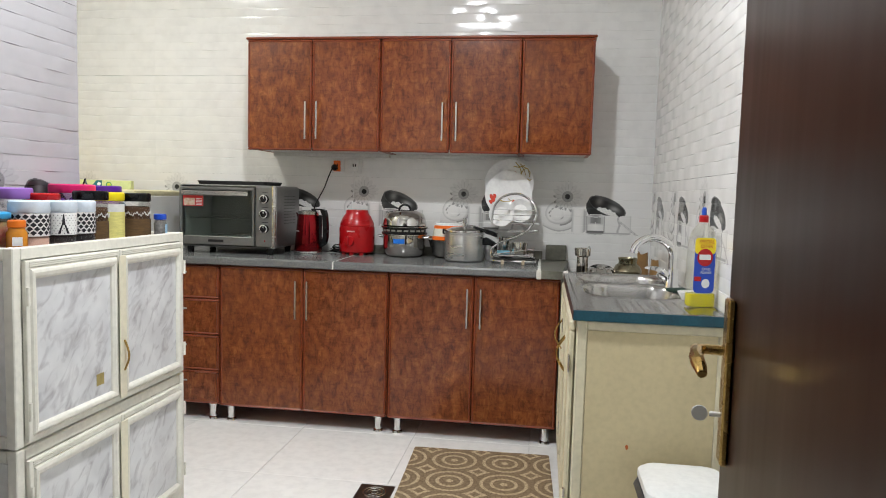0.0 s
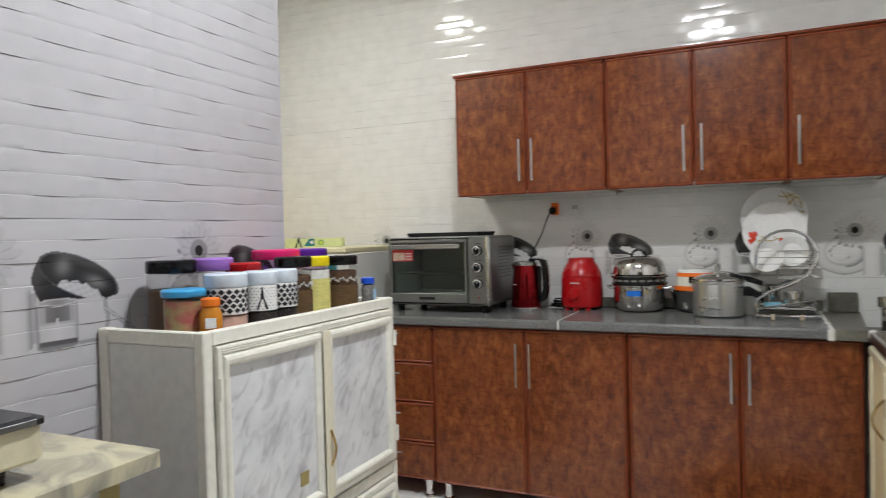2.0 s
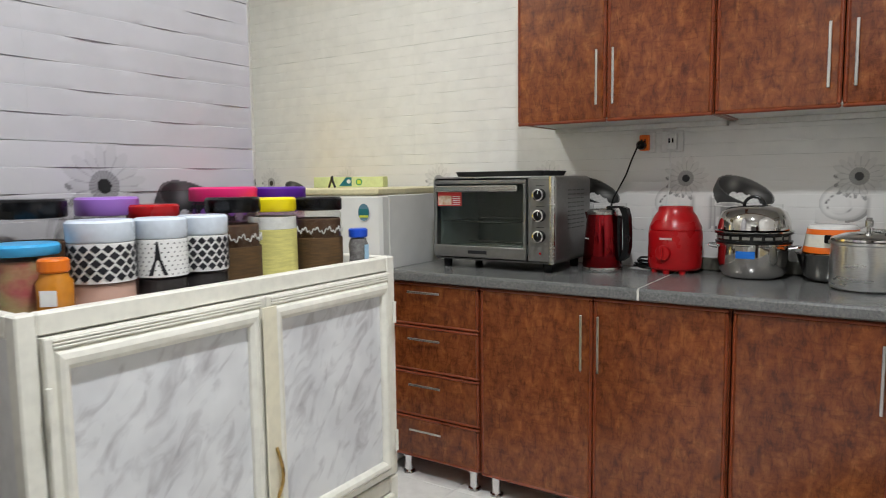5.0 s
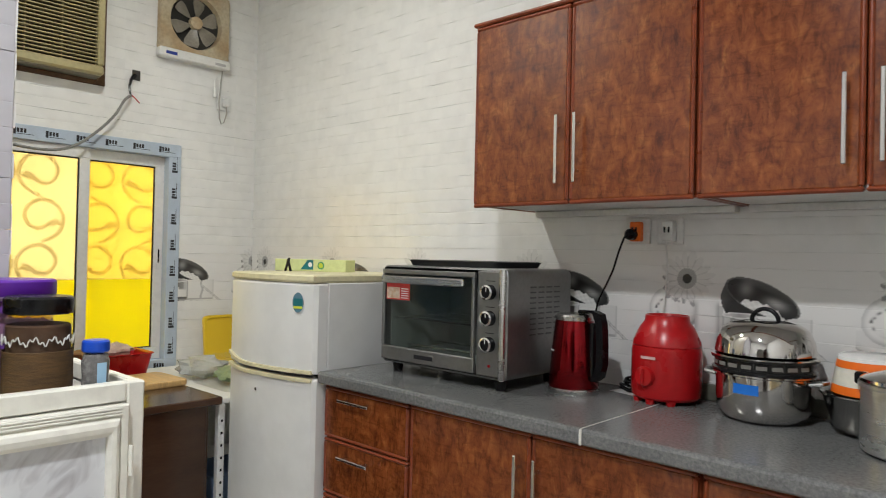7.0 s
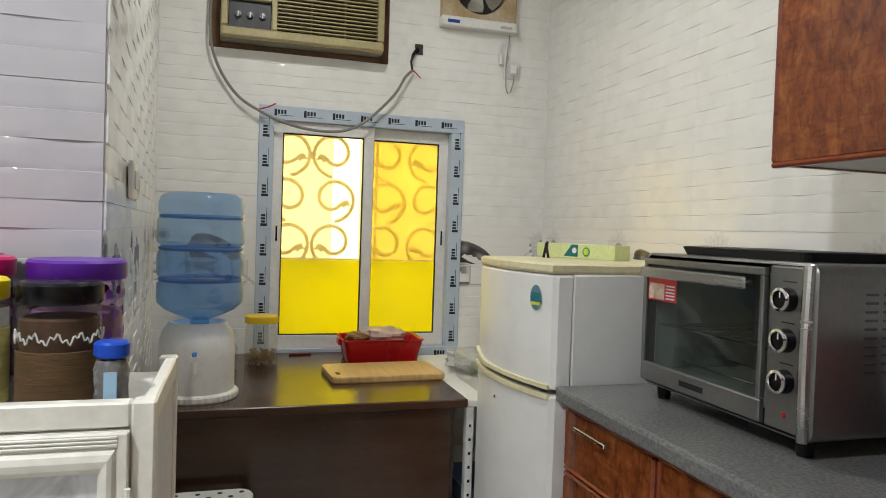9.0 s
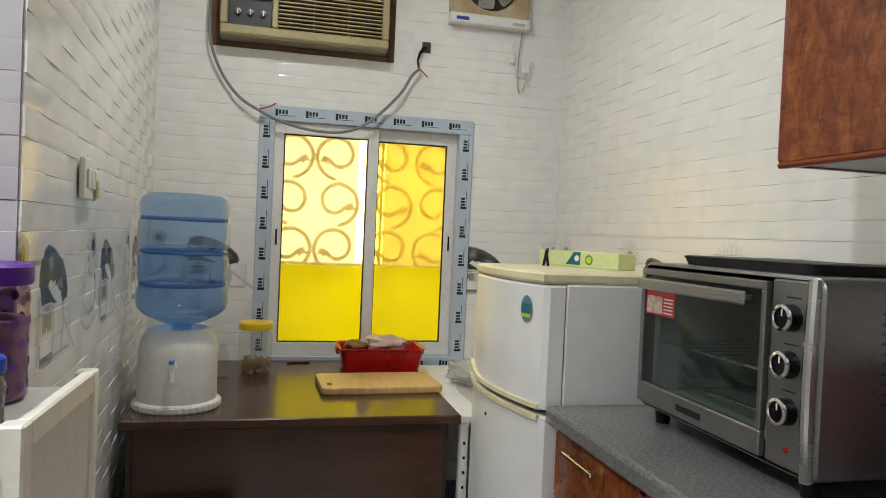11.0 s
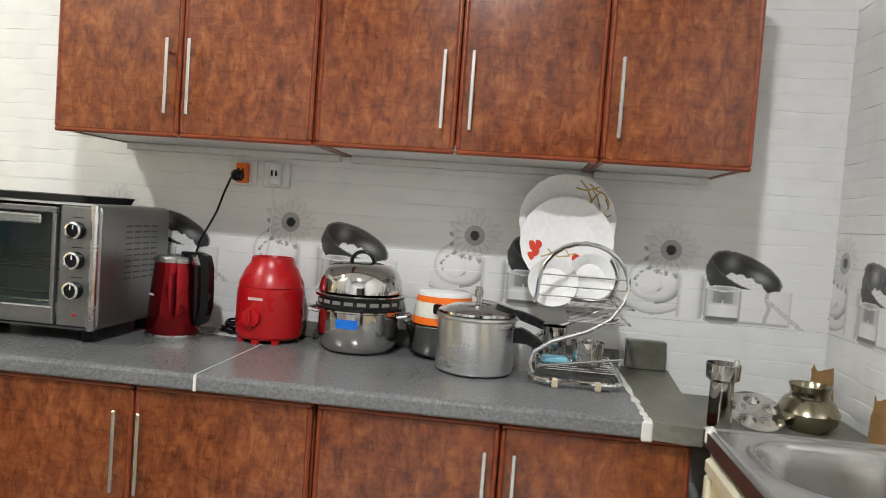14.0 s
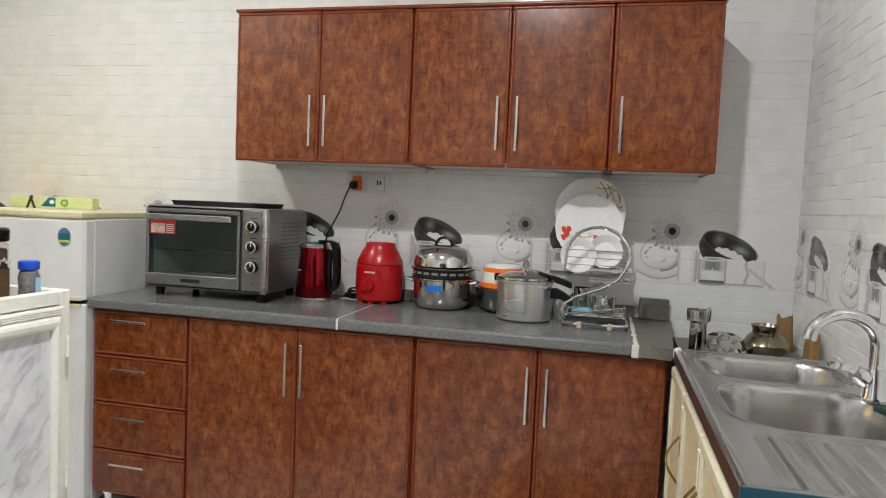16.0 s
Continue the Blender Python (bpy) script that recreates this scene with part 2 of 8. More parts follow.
CHINA = mat("white_china", (0.82, 0.81, 0.79), 0.10, vary=0.02)
DARK_WOOD = mat("dark_brown_veneer", (0.062, 0.029, 0.016), 0.18, vary=0.30, scale=5, stretch=(3, 0.6, 3))
DOOR_WOOD = mat("dark_lacquered_door", (0.022, 0.008, 0.005), 0.30, vary=0.25, scale=4, stretch=(5, 5, 0.5), spec=0.3)
BOARD = mat("bamboo_board", (0.68, 0.44, 0.18), 0.40, vary=0.25, scale=7, stretch=(1, 6, 1))
ORANGE = mat("orange_plastic", (0.85, 0.16, 0.01), 0.35)

CLEAR = tinted_pane("clear_plastic", (0.95, 0.95, 0.94), 0.02, 0.06)
BLUE_WATER = tinted_pane("blue_bottle_plastic", (0.62, 0.77, 0.95), 0.14, 0.14)
WATER_BODY = tinted_pane("still_water", (0.74, 0.86, 0.97), 0.08, 0.02)
CLEAR_PINK = tinted_pane("clear_lilac_plastic", (0.80, 0.66, 0.80))
OVEN_GLASS = tinted_pane("oven_glass", (0.76, 0.80, 0.78), 0.05)
FILM_LIGHT = tinted_pane("yellow_window_film", (1.0, 0.88, 0.52), 0.05, 0.30)
FILM_DEEP = tinted_pane("deep_yellow_window_film", (0.96, 0.86, 0.02), 0.05, 0.6)
FILM_GOLD = tinted_pane("gold_window_film", (1.0, 0.83, 0.26), 0.05, 0.35)


# ---- mesh helpers ----
class Geo:
    """Collects vertices and faces of one part, in its thing's own coordinates."""

    def __init__(self):
        self.v, self.f = [], []

    def add(self, vs, fs, m=None):
        k = len(self.v)
        self.v += [tuple(m @ Vector(p)) for p in vs] if m is not None else [tuple(p) for p in vs]
        self.f += [tuple(i + k for i in f) for f in fs]
        return self

    def box(self, x0, x1, y0, y1, z0, z1, c=0.002, m=None):
        """A box with chamfered edges."""
        c = min(c, (x1 - x0) * 0.45, (y1 - y0) * 0.45, (z1 - z0) * 0.45)
        X, Y, Z = (x0, x1), (y0, y1), (z0, z1)
        vs, at = [], {}
        for i in (0, 1):
            for j in (0, 1):
                for k in (0, 1):
                    dx, dy, dz = (c if i == 0 else -c), (c if j == 0 else -c), (c if k == 0 else -c)
                    for a, p in enumerate(((X[i], Y[j] + dy, Z[k] + dz), (X[i] + dx, Y[j], Z[k] + dz), (X[i] + dx, Y[j] + dy, Z[k]))):
                        at[i, j, k, a] = len(vs)
                        vs.append(p)
        q = at
        fs = [[q[0, 0, 0, 0], q[0, 0, 1, 0], q[0, 1, 1, 0], q[0, 1, 0, 0]], [q[1, 0, 0, 0], q[1, 1, 0, 0], q[1, 1, 1, 0], q[1, 0, 1, 0]],
              [q[0, 0, 0, 1], q[1, 0, 0, 1], q[1, 0, 1, 1], q[0, 0, 1, 1]], [q[0, 1, 0, 1], q[0, 1, 1, 1], q[1, 1, 1, 1], q[1, 1, 0, 1]],
              [q[0, 0, 0, 2], q[0, 1, 0, 2], q[1, 1, 0, 2], q[1, 0, 0, 2]], [q[0, 0, 1, 2], q[1, 0, 1, 2], q[1, 1, 1, 2], q[0, 1, 1, 2]]]
        for j in (0, 1):
            for k in (0, 1):
                fs.append([q[0, j, k, 1], q[1, j, k, 1], q[1, j, k, 2], q[0, j, k, 2]])
        for i in (0, 1):
            for k in (0, 1):
                fs.append([q[i, 0, k, 0], q[i, 1, k, 0], q[i, 1, k, 2], q[i, 0, k, 2]])
        for i in (0, 1):
            for j in (0, 1):
                fs.append([q[i, j, 0, 0], q[i, j, 1, 0], q[i, j, 1, 1], q[i, j, 0, 1]])
        for i in (0, 1):
            for j in (0, 1):
                for k in (0, 1):
                    fs.append([q[i, j, k, 0], q[i, j, k, 1], q[i, j, k, 2]])
        return self.add(vs, fs, m)

    def lathe(self, prof, n=32, m=None, close=True):
        """Turns (radius, height) pairs round z; a radius of 0 closes the end."""
        vs, fs, rings = [], [], []
        for r, z in prof:
            if r < 1e-6:
                rings.append([len(vs)])
                vs.append((0, 0, z))
            else:
                rings.append(list(range(len(vs), len(vs) + n)))
                vs += [(r * math.cos(2 * math.pi * k / n), r * math.sin(2 * math.pi * k / n), z) for k in range(n)]
        for a, b in zip(rings, rings[1:]):
            for k in range(n):
                l = (k + 1) % n
                if len(a) == 1 and len(b) == 1:
                    continue
                if len(a) == 1:
                    fs.append((a[0], b[l], b[k]))
                elif len(b) == 1:
                    fs.append((a[k], a[l], b[0]))
                else:
                    fs.append((a[k], a[l], b[l], b[k]))
        return self.add(vs, fs, m)

    def tube(self, pts, r, n=8, m=None, loop=False):
        """A round bar along points; r may be one radius or one a point."""
        P = [Vector(p) for p in pts]
        R = r if isinstance(r, (list, tuple)) else [r] * len(P)
        vs, fs = [], []
        up = None
        for i, p in enumerate(P):
            a, b = (P[i - 1], P[(i + 1) % len(P)]) if loop else (P[max(i - 1, 0)], P[min(i + 1, len(P) - 1)])
            d = (b - a).normalized() if (b - a).length > 1e-9 else Vector((0, 0, 1))
            if up is None:
                up = d.orthogonal().normalized()
            up = (up - d * up.dot(d))
            up = up.normalized() if up.length > 1e-6 else d.orthogonal().normalized()
            s = d.cross(up)
            vs += [p + R[i] * (math.cos(2 * math.pi * k / n) * up + math.sin(2 * math.pi * k / n) * s) for k in range(n)]
        for i in range(len(P) if loop else len(P) - 1):
            j = (i + 1) % len(P)
            for k in range(n):
                l = (k + 1) % n
                fs.append((i * n + k, i * n + l, j * n + l, j * n + k))
        if not loop:
            fs += [tuple(reversed(range(n))), tuple(range((len(P) - 1) * n, len(P) * n))]
        return self.add(vs, fs, m)

    def prism(self, outline, z0, z1, m=None):
        """An outline of (x, y) pairs, counterclockwise, drawn up from z0 to z1."""
        n = len(outline)
        vs = [(x, y, z0) for x, y in outline] + [(x, y, z1) for x, y in outline]
        fs = [tuple(reversed(range(n))), tuple(range(n, 2 * n))] + [(i, (i + 1) % n, n + (i + 1) % n, n + i) for i in range(n)]
        return self.add(vs, fs, m)

    def loft(self, rings, m=None, cap0=True, cap1=True):
        n = len(rings[0])
        vs = [p for ring in rings for p in ring]
        fs = [(i * n + k, i * n + (k + 1) % n, (i + 1) * n + (k + 1) % n, (i + 1) * n + k) for i in range(len(rings) - 1) for k in range(n)]
        fs += ([tuple(reversed(range(n)))] if cap0 else []) + ([tuple(range((len(rings) - 1) * n, len(rings) * n))] if cap1 else [])
        return self.add(vs, fs, m)


def rounded(x0, x1, y0, y1, r, n=6):
    """A rounded rectangle, counterclockwise."""
    out = []
    for cx, cy, a in ((x1 - r, y0 + r, -90), (x1 - r, y1 - r, 0), (x0 + r, y1 - r, 90), (x0 + r, y0 + r, 180)):
        out += [(cx + r * math.cos(radians(a + 90 * k / n)), cy + r * math.sin(radians(a + 90 * k / n))) for k in range(n + 1)]
    return out


def part(name, g, material, parent=None, label="", smooth=False, at=None, sharp=35):
    me = bpy.data.meshes.new(name)
    me.from_pydata(g.v, [], g.f)
    me.materials.append(material)
    me.update()
    if smooth:
        me.polygons.foreach_set("use_smooth", [True] * len(me.polygons))
        me.set_sharp_from_angle(angle=radians(sharp))
    ob = new(name, me)
    ob.parent = parent
    if at is not None:
        ob.matrix_basis = at
    if label:
        ob["label"] = label
    return ob


def thing(name, label, category, m, group="", kind=""):
    ob = new(name)
    ob.empty_display_size = 0.05
    ob.matrix_basis = m
    return tagged(ob, label, category, group, kind)


def solid(name, g, material, label, category, m=None, group="", kind="", smooth=False, sharp=35):
    return tagged(part(name, g, material, None, "", smooth, m, sharp), label, category, group, kind)


def writing(name, text, size, material, parent, m, label="", depth=0.0004):
    """Raised letters in the built-in font, as a mesh; centred, read along x, standing in z, facing -y."""
    cu = bpy.data.curves.new(name, "FONT")
    cu.body, cu.size, cu.align_x, cu.align_y, cu.extrude, cu.resolution_u = text, size, "CENTER", "CENTER", depth, 2
    tmp = bpy.data.objects.new(name, cu)
    scene.collection.objects.link(tmp)
    me = bpy.data.meshes.new_from_object(tmp.evaluated_get(bpy.context.evaluated_depsgraph_get()))
    bpy.data.objects.remove(tmp)
    me.materials.clear()
    me.materials.append(material)
    ob = new(name, me)
    ob.parent = parent
    ob.matrix_basis = m @ pose(0, 0, 0, 90, 0, 0)
    if label:
        ob["label"] = label
    return ob


# ---- the room ----
XL, XR, XW, YA, YE = -0.06, 2.26, -1.98, -1.71, -3.78
YW = -1.845  # the alcove widens towards the window wall
B = lambda *a, c=0.001: Geo().box(*a, c=c)  # noqa: E731
back = solid("wall_north", B(XW - 0.2, XR + 0.15, 0.006, 0.16, 0, CEIL), GROUT, "white wave-relief tiled wall behind the worktop", "wall", kind="structure")
right = solid("wall_east", B(XR + 0.006, XR + 0.16, YE - 1.8, 0.005, 0, CEIL), GROUT, "white wave-relief tiled wall beside the sink", "wall", kind="structure")
left = solid("wall_west", B(XL - 0.10, XL - 0.006, YE, YA - 0.101, 0, CEIL), GROUT, "white wave-relief tiled wall behind the stove", "wall", kind="structure")
SIDE_DIR = math.degrees(math.atan2(YW - YA, XW - XL))
SIDE_LEN = math.hypot(YW - YA, XW - XL)
side = solid("wall_alcove_side", Geo().prism([(XL - 0.006, YA - 0.006), (XW - 0.01, YW - 0.007), (XW - 0.01, YW - 0.11), (XL - 0.006, YA - 0.10)], 0, CEIL), GROUT, "white tiled side wall of the window alcove", "wall", kind="structure")
WY0, WY1, WZ0, WZ1 = -1.375, -0.480, 0.74, 1.83
AY0, AY1, AZ0, AZ1 = -1.635, -0.832, 2.105, 2.58
g = Geo()
for y0, y1, z0, z1 in ((YW - 0.1, AY0, 0, CEIL), (AY0, AY1, AZ1, CEIL), (AY0, AY1, WZ1, AZ0), (AY1, 0.005, WZ1, CEIL), (AY0, WY0, 0, WZ1), (WY1, 0.005, 0, WZ1), (WY0, WY1, 0, WZ0)):
    g.box(XW - 0.20, XW - 0.006, y0, y1, z0, z1, c=0.0005)
window_wall = solid("wall_window", g, GROUT, "white tiled wall with a window and an air conditioner", "wall", kind="structure")
g = Geo().box(XL, 0.93, YE - 0.15, YE, 0, CEIL, c=0.001).box(1.88, XR, YE - 0.15, YE, 0, CEIL, c=0.001).box(0.93, 1.88, YE - 0.15, YE, 2.1, CEIL, c=0.001)
solid("wall_entrance", g, PLASTER, "painted wall round the kitchen doorway", "wall", kind="structure")
solid("wall_hall", Geo().box(0.2, 0.3, YE - 1.8, YE - 0.151, 0, CEIL).box(0.2, XR + 0.16, YE - 1.95, YE - 1.801, 0, CEIL), PLASTER, "painted hall walls outside the doorway", "wall", kind="structure")
solid("ceiling", B(XW - 0.2, XR + 0.16, YE - 1.95, 0.16, CEIL + 0.001, CEIL + 0.12), PLASTER, "white painted ceiling", "ceiling", kind="structure")
floor = solid("floor", B(XW - 0.2, XR + 0.16, YE - 1.95, 0.16, -0.12, -0.006), GROUT, "white polished floor tiles with fine joints", "floor", kind="structure")

# ---- door ----
hinge, edge = Vector((1.868, -3.770, 0)), Vector((1.966, -2.895, 0))
dd = edge - hinge
ang = math.degrees(math.atan2(dd.y, dd.x))
door = thing("door_1", "dark brown lacquered wooden door, standing open", "door", pose(hinge.x, hinge.y, 0, 0, 0, ang), kind="structure")
DW = dd.length
g = Geo().box(0, DW, -0.02, 0.02, 0.012, 2.06, c=0.003)
part("door_leaf", g, DOOR_WOOD, door)
for s in (1,):
    pl = part("lock_plate", Geo().box(DW - 0.078, DW - 0.038, 0.0205, 0.032, 0.86, 1.115, c=0.003), BRASS, door, "worn brass lock plate", at=pose(0, 0, 0))
    lever = [(DW - 0.058, 0.032, 1.035), (DW - 0.058, 0.06, 1.035), (DW - 0.066, 0.072, 1.035), (DW - 0.10, 0.076, 1.032), (DW - 0.13, 0.074, 1.026), (DW - 0.150, 0.072, 1.018)]
    part("door_handle", Geo().tube(lever, [0.008, 0.008, 0.010, 0.0105, 0.0105, 0.007], 10), BRASS, door, "scrolled brass lever handle", smooth=True)
    part("key", Geo().lathe([(0.0, 0), (0.004, 0), (0.004, 0.02), (0.003, 0.022)], 10, m=pose(DW - 0.058, 0.026, 0.935, -90, 0, 0)).lathe([(0, -0.002), (0.012, -0.002), (0.012, 0.002), (0, 0.002)], 18, m=pose(DW - 0.058, 0.062, 0.935, 0, 90, 0)), PANEL, door, "key with a pale plastic head")
part("edge_strip", Geo().box(DW + 0.0003, DW + 0.002, -0.012, 0.012, 0.87, 1.105, c=0.0005), BRASS, door, "brass strip in the door's edge")

# ---- window ----
FRAME = mat("white_window_aluminium", (0.80, 0.80, 0.78), 0.35, vary=0.05, scale=5)
TAPE = mat("pale_blue_protective_film", (0.50, 0.58, 0.68), 0.35, vary=0.08, scale=20, bump=0.15, bump_scale=40)
INK = mat("black_print", (0.012, 0.012, 0.016), 0.5)
GASKET = mat("black_gasket", (0.015, 0.015, 0.015), 0.6)
GRILLE = mat("painted_iron_grille", (0.72, 0.62, 0.36), 0.5, vary=0.10)
win = thing("window_1", "white sliding window with yellow film on its panes and blue film on its frame", "window", pose(XW, 0, 0), kind="structure")
FY0, FY1, FZ0, FZ1, FB = -1.414, -0.443, 0.695, 1.869, 0.066
part("frame_top", Geo().box(-0.09, 0.016, FY0, FY1, FZ1 - FB, FZ1, c=0.003), TAPE, win, "frame bar under blue printed film")
part("frame_bottom", Geo().box(-0.09, 0.016, FY0, FY1, FZ0, FZ0 + FB, c=0.003), TAPE, win)
part("frame_side", Geo().box(-0.09, 0.016, FY0, FY0 + FB, FZ0 + FB, FZ1 - FB, c=0.003), TAPE, win)
part("frame_side", Geo().box(-0.09, 0.016, FY1 - FB, FY1, FZ0 + FB, FZ1 - FB, c=0.003), TAPE, win)
ym = -0.915
for n, (y0, y1, xo) in enumerate(((FY0 + FB, ym + 0.03, -0.03), (ym - 0.01, FY1 - FB, -0.06))):
    z0, z1, s, mid = FZ0 + FB, FZ1 - FB, 0.042, 1.172
    sash = part("sash", Geo().box(xo, xo + 0.026, y0, y1, z0, z0 + s + 0.018, c=0.002).box(xo, xo + 0.026, y0, y1, z1 - s - 0.01, z1, c=0.002)
                .box(xo, xo + 0.026, y0, y0 + s, z0 + s + 0.018, z1 - s - 0.01, c=0.002).box(xo, xo + 0.026, y1 - s - 0.004, y1, z0 + s + 0.018, z1 - s - 0.01, c=0.002), FRAME, win)
    a, b, lo, hi = y0 + s, y1 - s - 0.004, z0 + s + 0.018, z1 - s - 0.01
    part("gasket", Geo().box(xo + 0.012, xo + 0.020, a, b, lo, lo + 0.006, c=0.001).box(xo + 0.012, xo + 0.020, a, b, hi - 0.006, hi, c=0.001)
         .box(xo + 0.012, xo + 0.020, a, a + 0.006, lo + 0.006, hi - 0.006, c=0.001).box(xo + 0.012, xo + 0.020, b - 0.006, b, lo + 0.006, hi - 0.006, c=0.001), GASKET, sash)
    p = part("pane", Geo().box(xo + 0.008, xo + 0.011, a, b, mid, hi, c=0.0005), FILM_LIGHT if n == 0 else FILM_GOLD, sash, "pale yellow film over the glass")
    p.visible_shadow = False
    p = part("pane", Geo().box(xo + 0.008, xo + 0.011, a, b, lo, mid - 0.0005, c=0.0005), FILM_DEEP, sash, "second layer of deep yellow film")
    p.visible_shadow = False
    part("latch", Geo().box(xo + 0.0265, xo + 0.031, (y0 + 0.014 if n == 0 else y1 - 0.032), (y0 + 0.032 if n == 0 else y1 - 0.014), 1.22, 1.36, c=0.002), FRAME, sash)
    part("latch_slot", Geo().box(xo + 0.0315, xo + 0.033, (y0 + 0.019 if n == 0 else y1 - 0.027), (y0 + 0.027 if n == 0 else y1 - 0.019), 1.255, 1.325, c=0.001), BLACK, sash)
for n in range(7):
    y = FY0 + 0.10 + n * 0.131
    for z in (FZ1 - 0.033, FZ0 + 0.033):
        g = Geo().box(0.0162, 0.0166, y - 0.034, y - 0.022, z - 0.014, z + 0.016, c=0.0001)
        for q in (-0.019, -0.005, 0.009):
            g.box(0.0162, 0.0166, y + q, y + q + 0.010, z - 0.005, z + 0.014, c=0.0001)
        g.box(0.0162, 0.0166, y - 0.019, y + 0.050, z - 0.012, z - 0.0095, c=0.0001)
        part("film_mark", g, INK, win, "dark printed bars")
for n in range(8):
    z = FZ0 + 0.125 + n * 0.134
    for y in (FY0 + 0.033, FY1 - 0.033):
        g = Geo().box(0.0162, 0.0166, y - 0.016, y + 0.014, z - 0.034, z - 0.022, c=0.0001)
        for q in (-0.019, -0.005, 0.009):
            g.box(0.0162, 0.0166, y - 0.014, y + 0.005, z + q, z + q + 0.010, c=0.0001)
        g.box(0.0162, 0.0166, y + 0.0095, y + 0.012, z - 0.019, z + 0.050, c=0.0001)
        part("film_mark", g, INK, win, "dark printed bars")
g = Geo()
def scroll(cy, cz, r, turn, flip):
    pts = []
    for k in range(30):
        a = turn + flip * k * 0.25
        q = r * (1 - 0.0215 * k)
        pts.append((0, cy + q * math.cos(a), cz + q * math.sin(a)))
    return pts
for yc in (-1.27, -1.055, -0.80, -0.585):
    for k in range(3):
        z = 1.25 + 0.215 * k
        s = 1 if (k + round(yc * 100)) % 2 else -1
        pts = scroll(yc, z, 0.112, -1.5 if s > 0 else math.pi + 1.5, s)
        g.tube(pts, 0.0095, 6)
        e = pts[-1]
        g.tube([e, (0, e[1] + 0.014 * s, e[2] - 0.006), (0, e[1] + 0.030 * s, e[2] + 0.004), (0, e[1] + 0.050 * s, e[2] - 0.012)], [0.008, 0.022, 0.016, 0.002], 6)
for y in (-1.385, -0.845, -0.47):
    g.tube([(0, y, 0.76), (0, y, 1.84)], 0.007, 5)
part("grille", g, GRILLE, win, "scrolled iron grille outside the panes", at=pose(-0.125, 0, 0), smooth=True)

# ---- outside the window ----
# emissive panels: bright side, brighter gap and shaded facade set by glow strength
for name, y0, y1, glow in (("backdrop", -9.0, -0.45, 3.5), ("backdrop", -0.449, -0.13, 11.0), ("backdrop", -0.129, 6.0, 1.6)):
    solid(name, Geo().box(XW - 4.92, XW - 4.9, y0, y1, -0.2, 7.0), glowing("backdrop_glow", (1.0, 0.94, 0.80), glow), "glowing panel standing in for daylight and a facade beyond the window", "backdrop", kind="structure")
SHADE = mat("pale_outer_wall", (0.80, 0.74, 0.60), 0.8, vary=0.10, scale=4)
solid("outer_wall", Geo().box(XW - 1.2, XW - 1.1, -3.2, 1.4, -0.2, 1.13), SHADE, "low rendered wall outside the window", "wall", kind="structure")


# ---- ceiling lamps ----
LAMP_GLASS = glowing("lamp_glow", (1, 0.96, 0.9), 2.0)
for where, power, colour in LAMPS:
    t = thing("ceiling_lamp", "round white surface-mounted ceiling lamp, switched on", "lamp", pose(where[0], where[1], CEIL), "ceiling lamps")
    part("lamp_base", Geo().lathe([(0, 0), (0.15, 0), (0.15, -0.05), (0.125, -0.055), (0.125, -0.03), (0, -0.03)], 32), WHITE, t, smooth=True)
    part("diffuser", Geo().lathe([(0, -0.032), (0.122, -0.032), (0.120, -0.05), (0, -0.06)], 32), LAMP_GLASS, t, "glowing diffuser", smooth=True)


# ---- fitted cabinets ----
def bar_handle(name, parent, x, y, z, length, upright=True):
    """A slim flat bar on two posts, standing off a front that faces -y."""
    g = Geo()
    if upright:
        g.box(x - 0.005, x + 0.005, y - 0.031, y - 0.024, z - length / 2, z + length / 2, c=0.002)
        for s in (-1, 1):
            g.box(x - 0.004, x + 0.004, y - 0.0245, y - 0.0005, z + s * length * 0.33 - 0.004, z + s * length * 0.33 + 0.004, c=0.001)
    else:
        g.box(x - length / 2, x + length / 2, y - 0.031, y - 0.024, z - 0.005, z + 0.005, c=0.002)
        for s in (-1, 1):
            g.box(x + s * length * 0.33 - 0.004, x + s * length * 0.33 + 0.004, y - 0.0245, y - 0.0005, z - 0.004, z + 0.004, c=0.001)
    return part(name, g, NICKEL, parent, "slim brushed nickel bar handle")


def framed_front(name, parent, x0, x1, z0, z1, y, handle=None, upright=True):
    """A burl front with a rounded darker edging; y is its face."""
    e = 0.012
    d = part(name, Geo().box(x0 + e, x1 - e, y + 0.002, y + 0.018, z0 + e, z1 - e, c=0.001), WOOD, parent)
    g = Geo()
    for a in ((x0, x1, z0, z0 + e), (x0, x1, z1 - e, z1), (x0, x0 + e, z0 + e, z1 - e), (x1 - e, x1, z0 + e, z1 - e)):
        g.box(a[0], a[1], y - 0.001, y + 0.018, a[2], a[3], c=0.0045)
    part("edging", g, WOOD_EDGE, d, "rounded red-brown edging")
    if handle:
        bar_handle("handle", d, *handle, upright=upright)
    return d


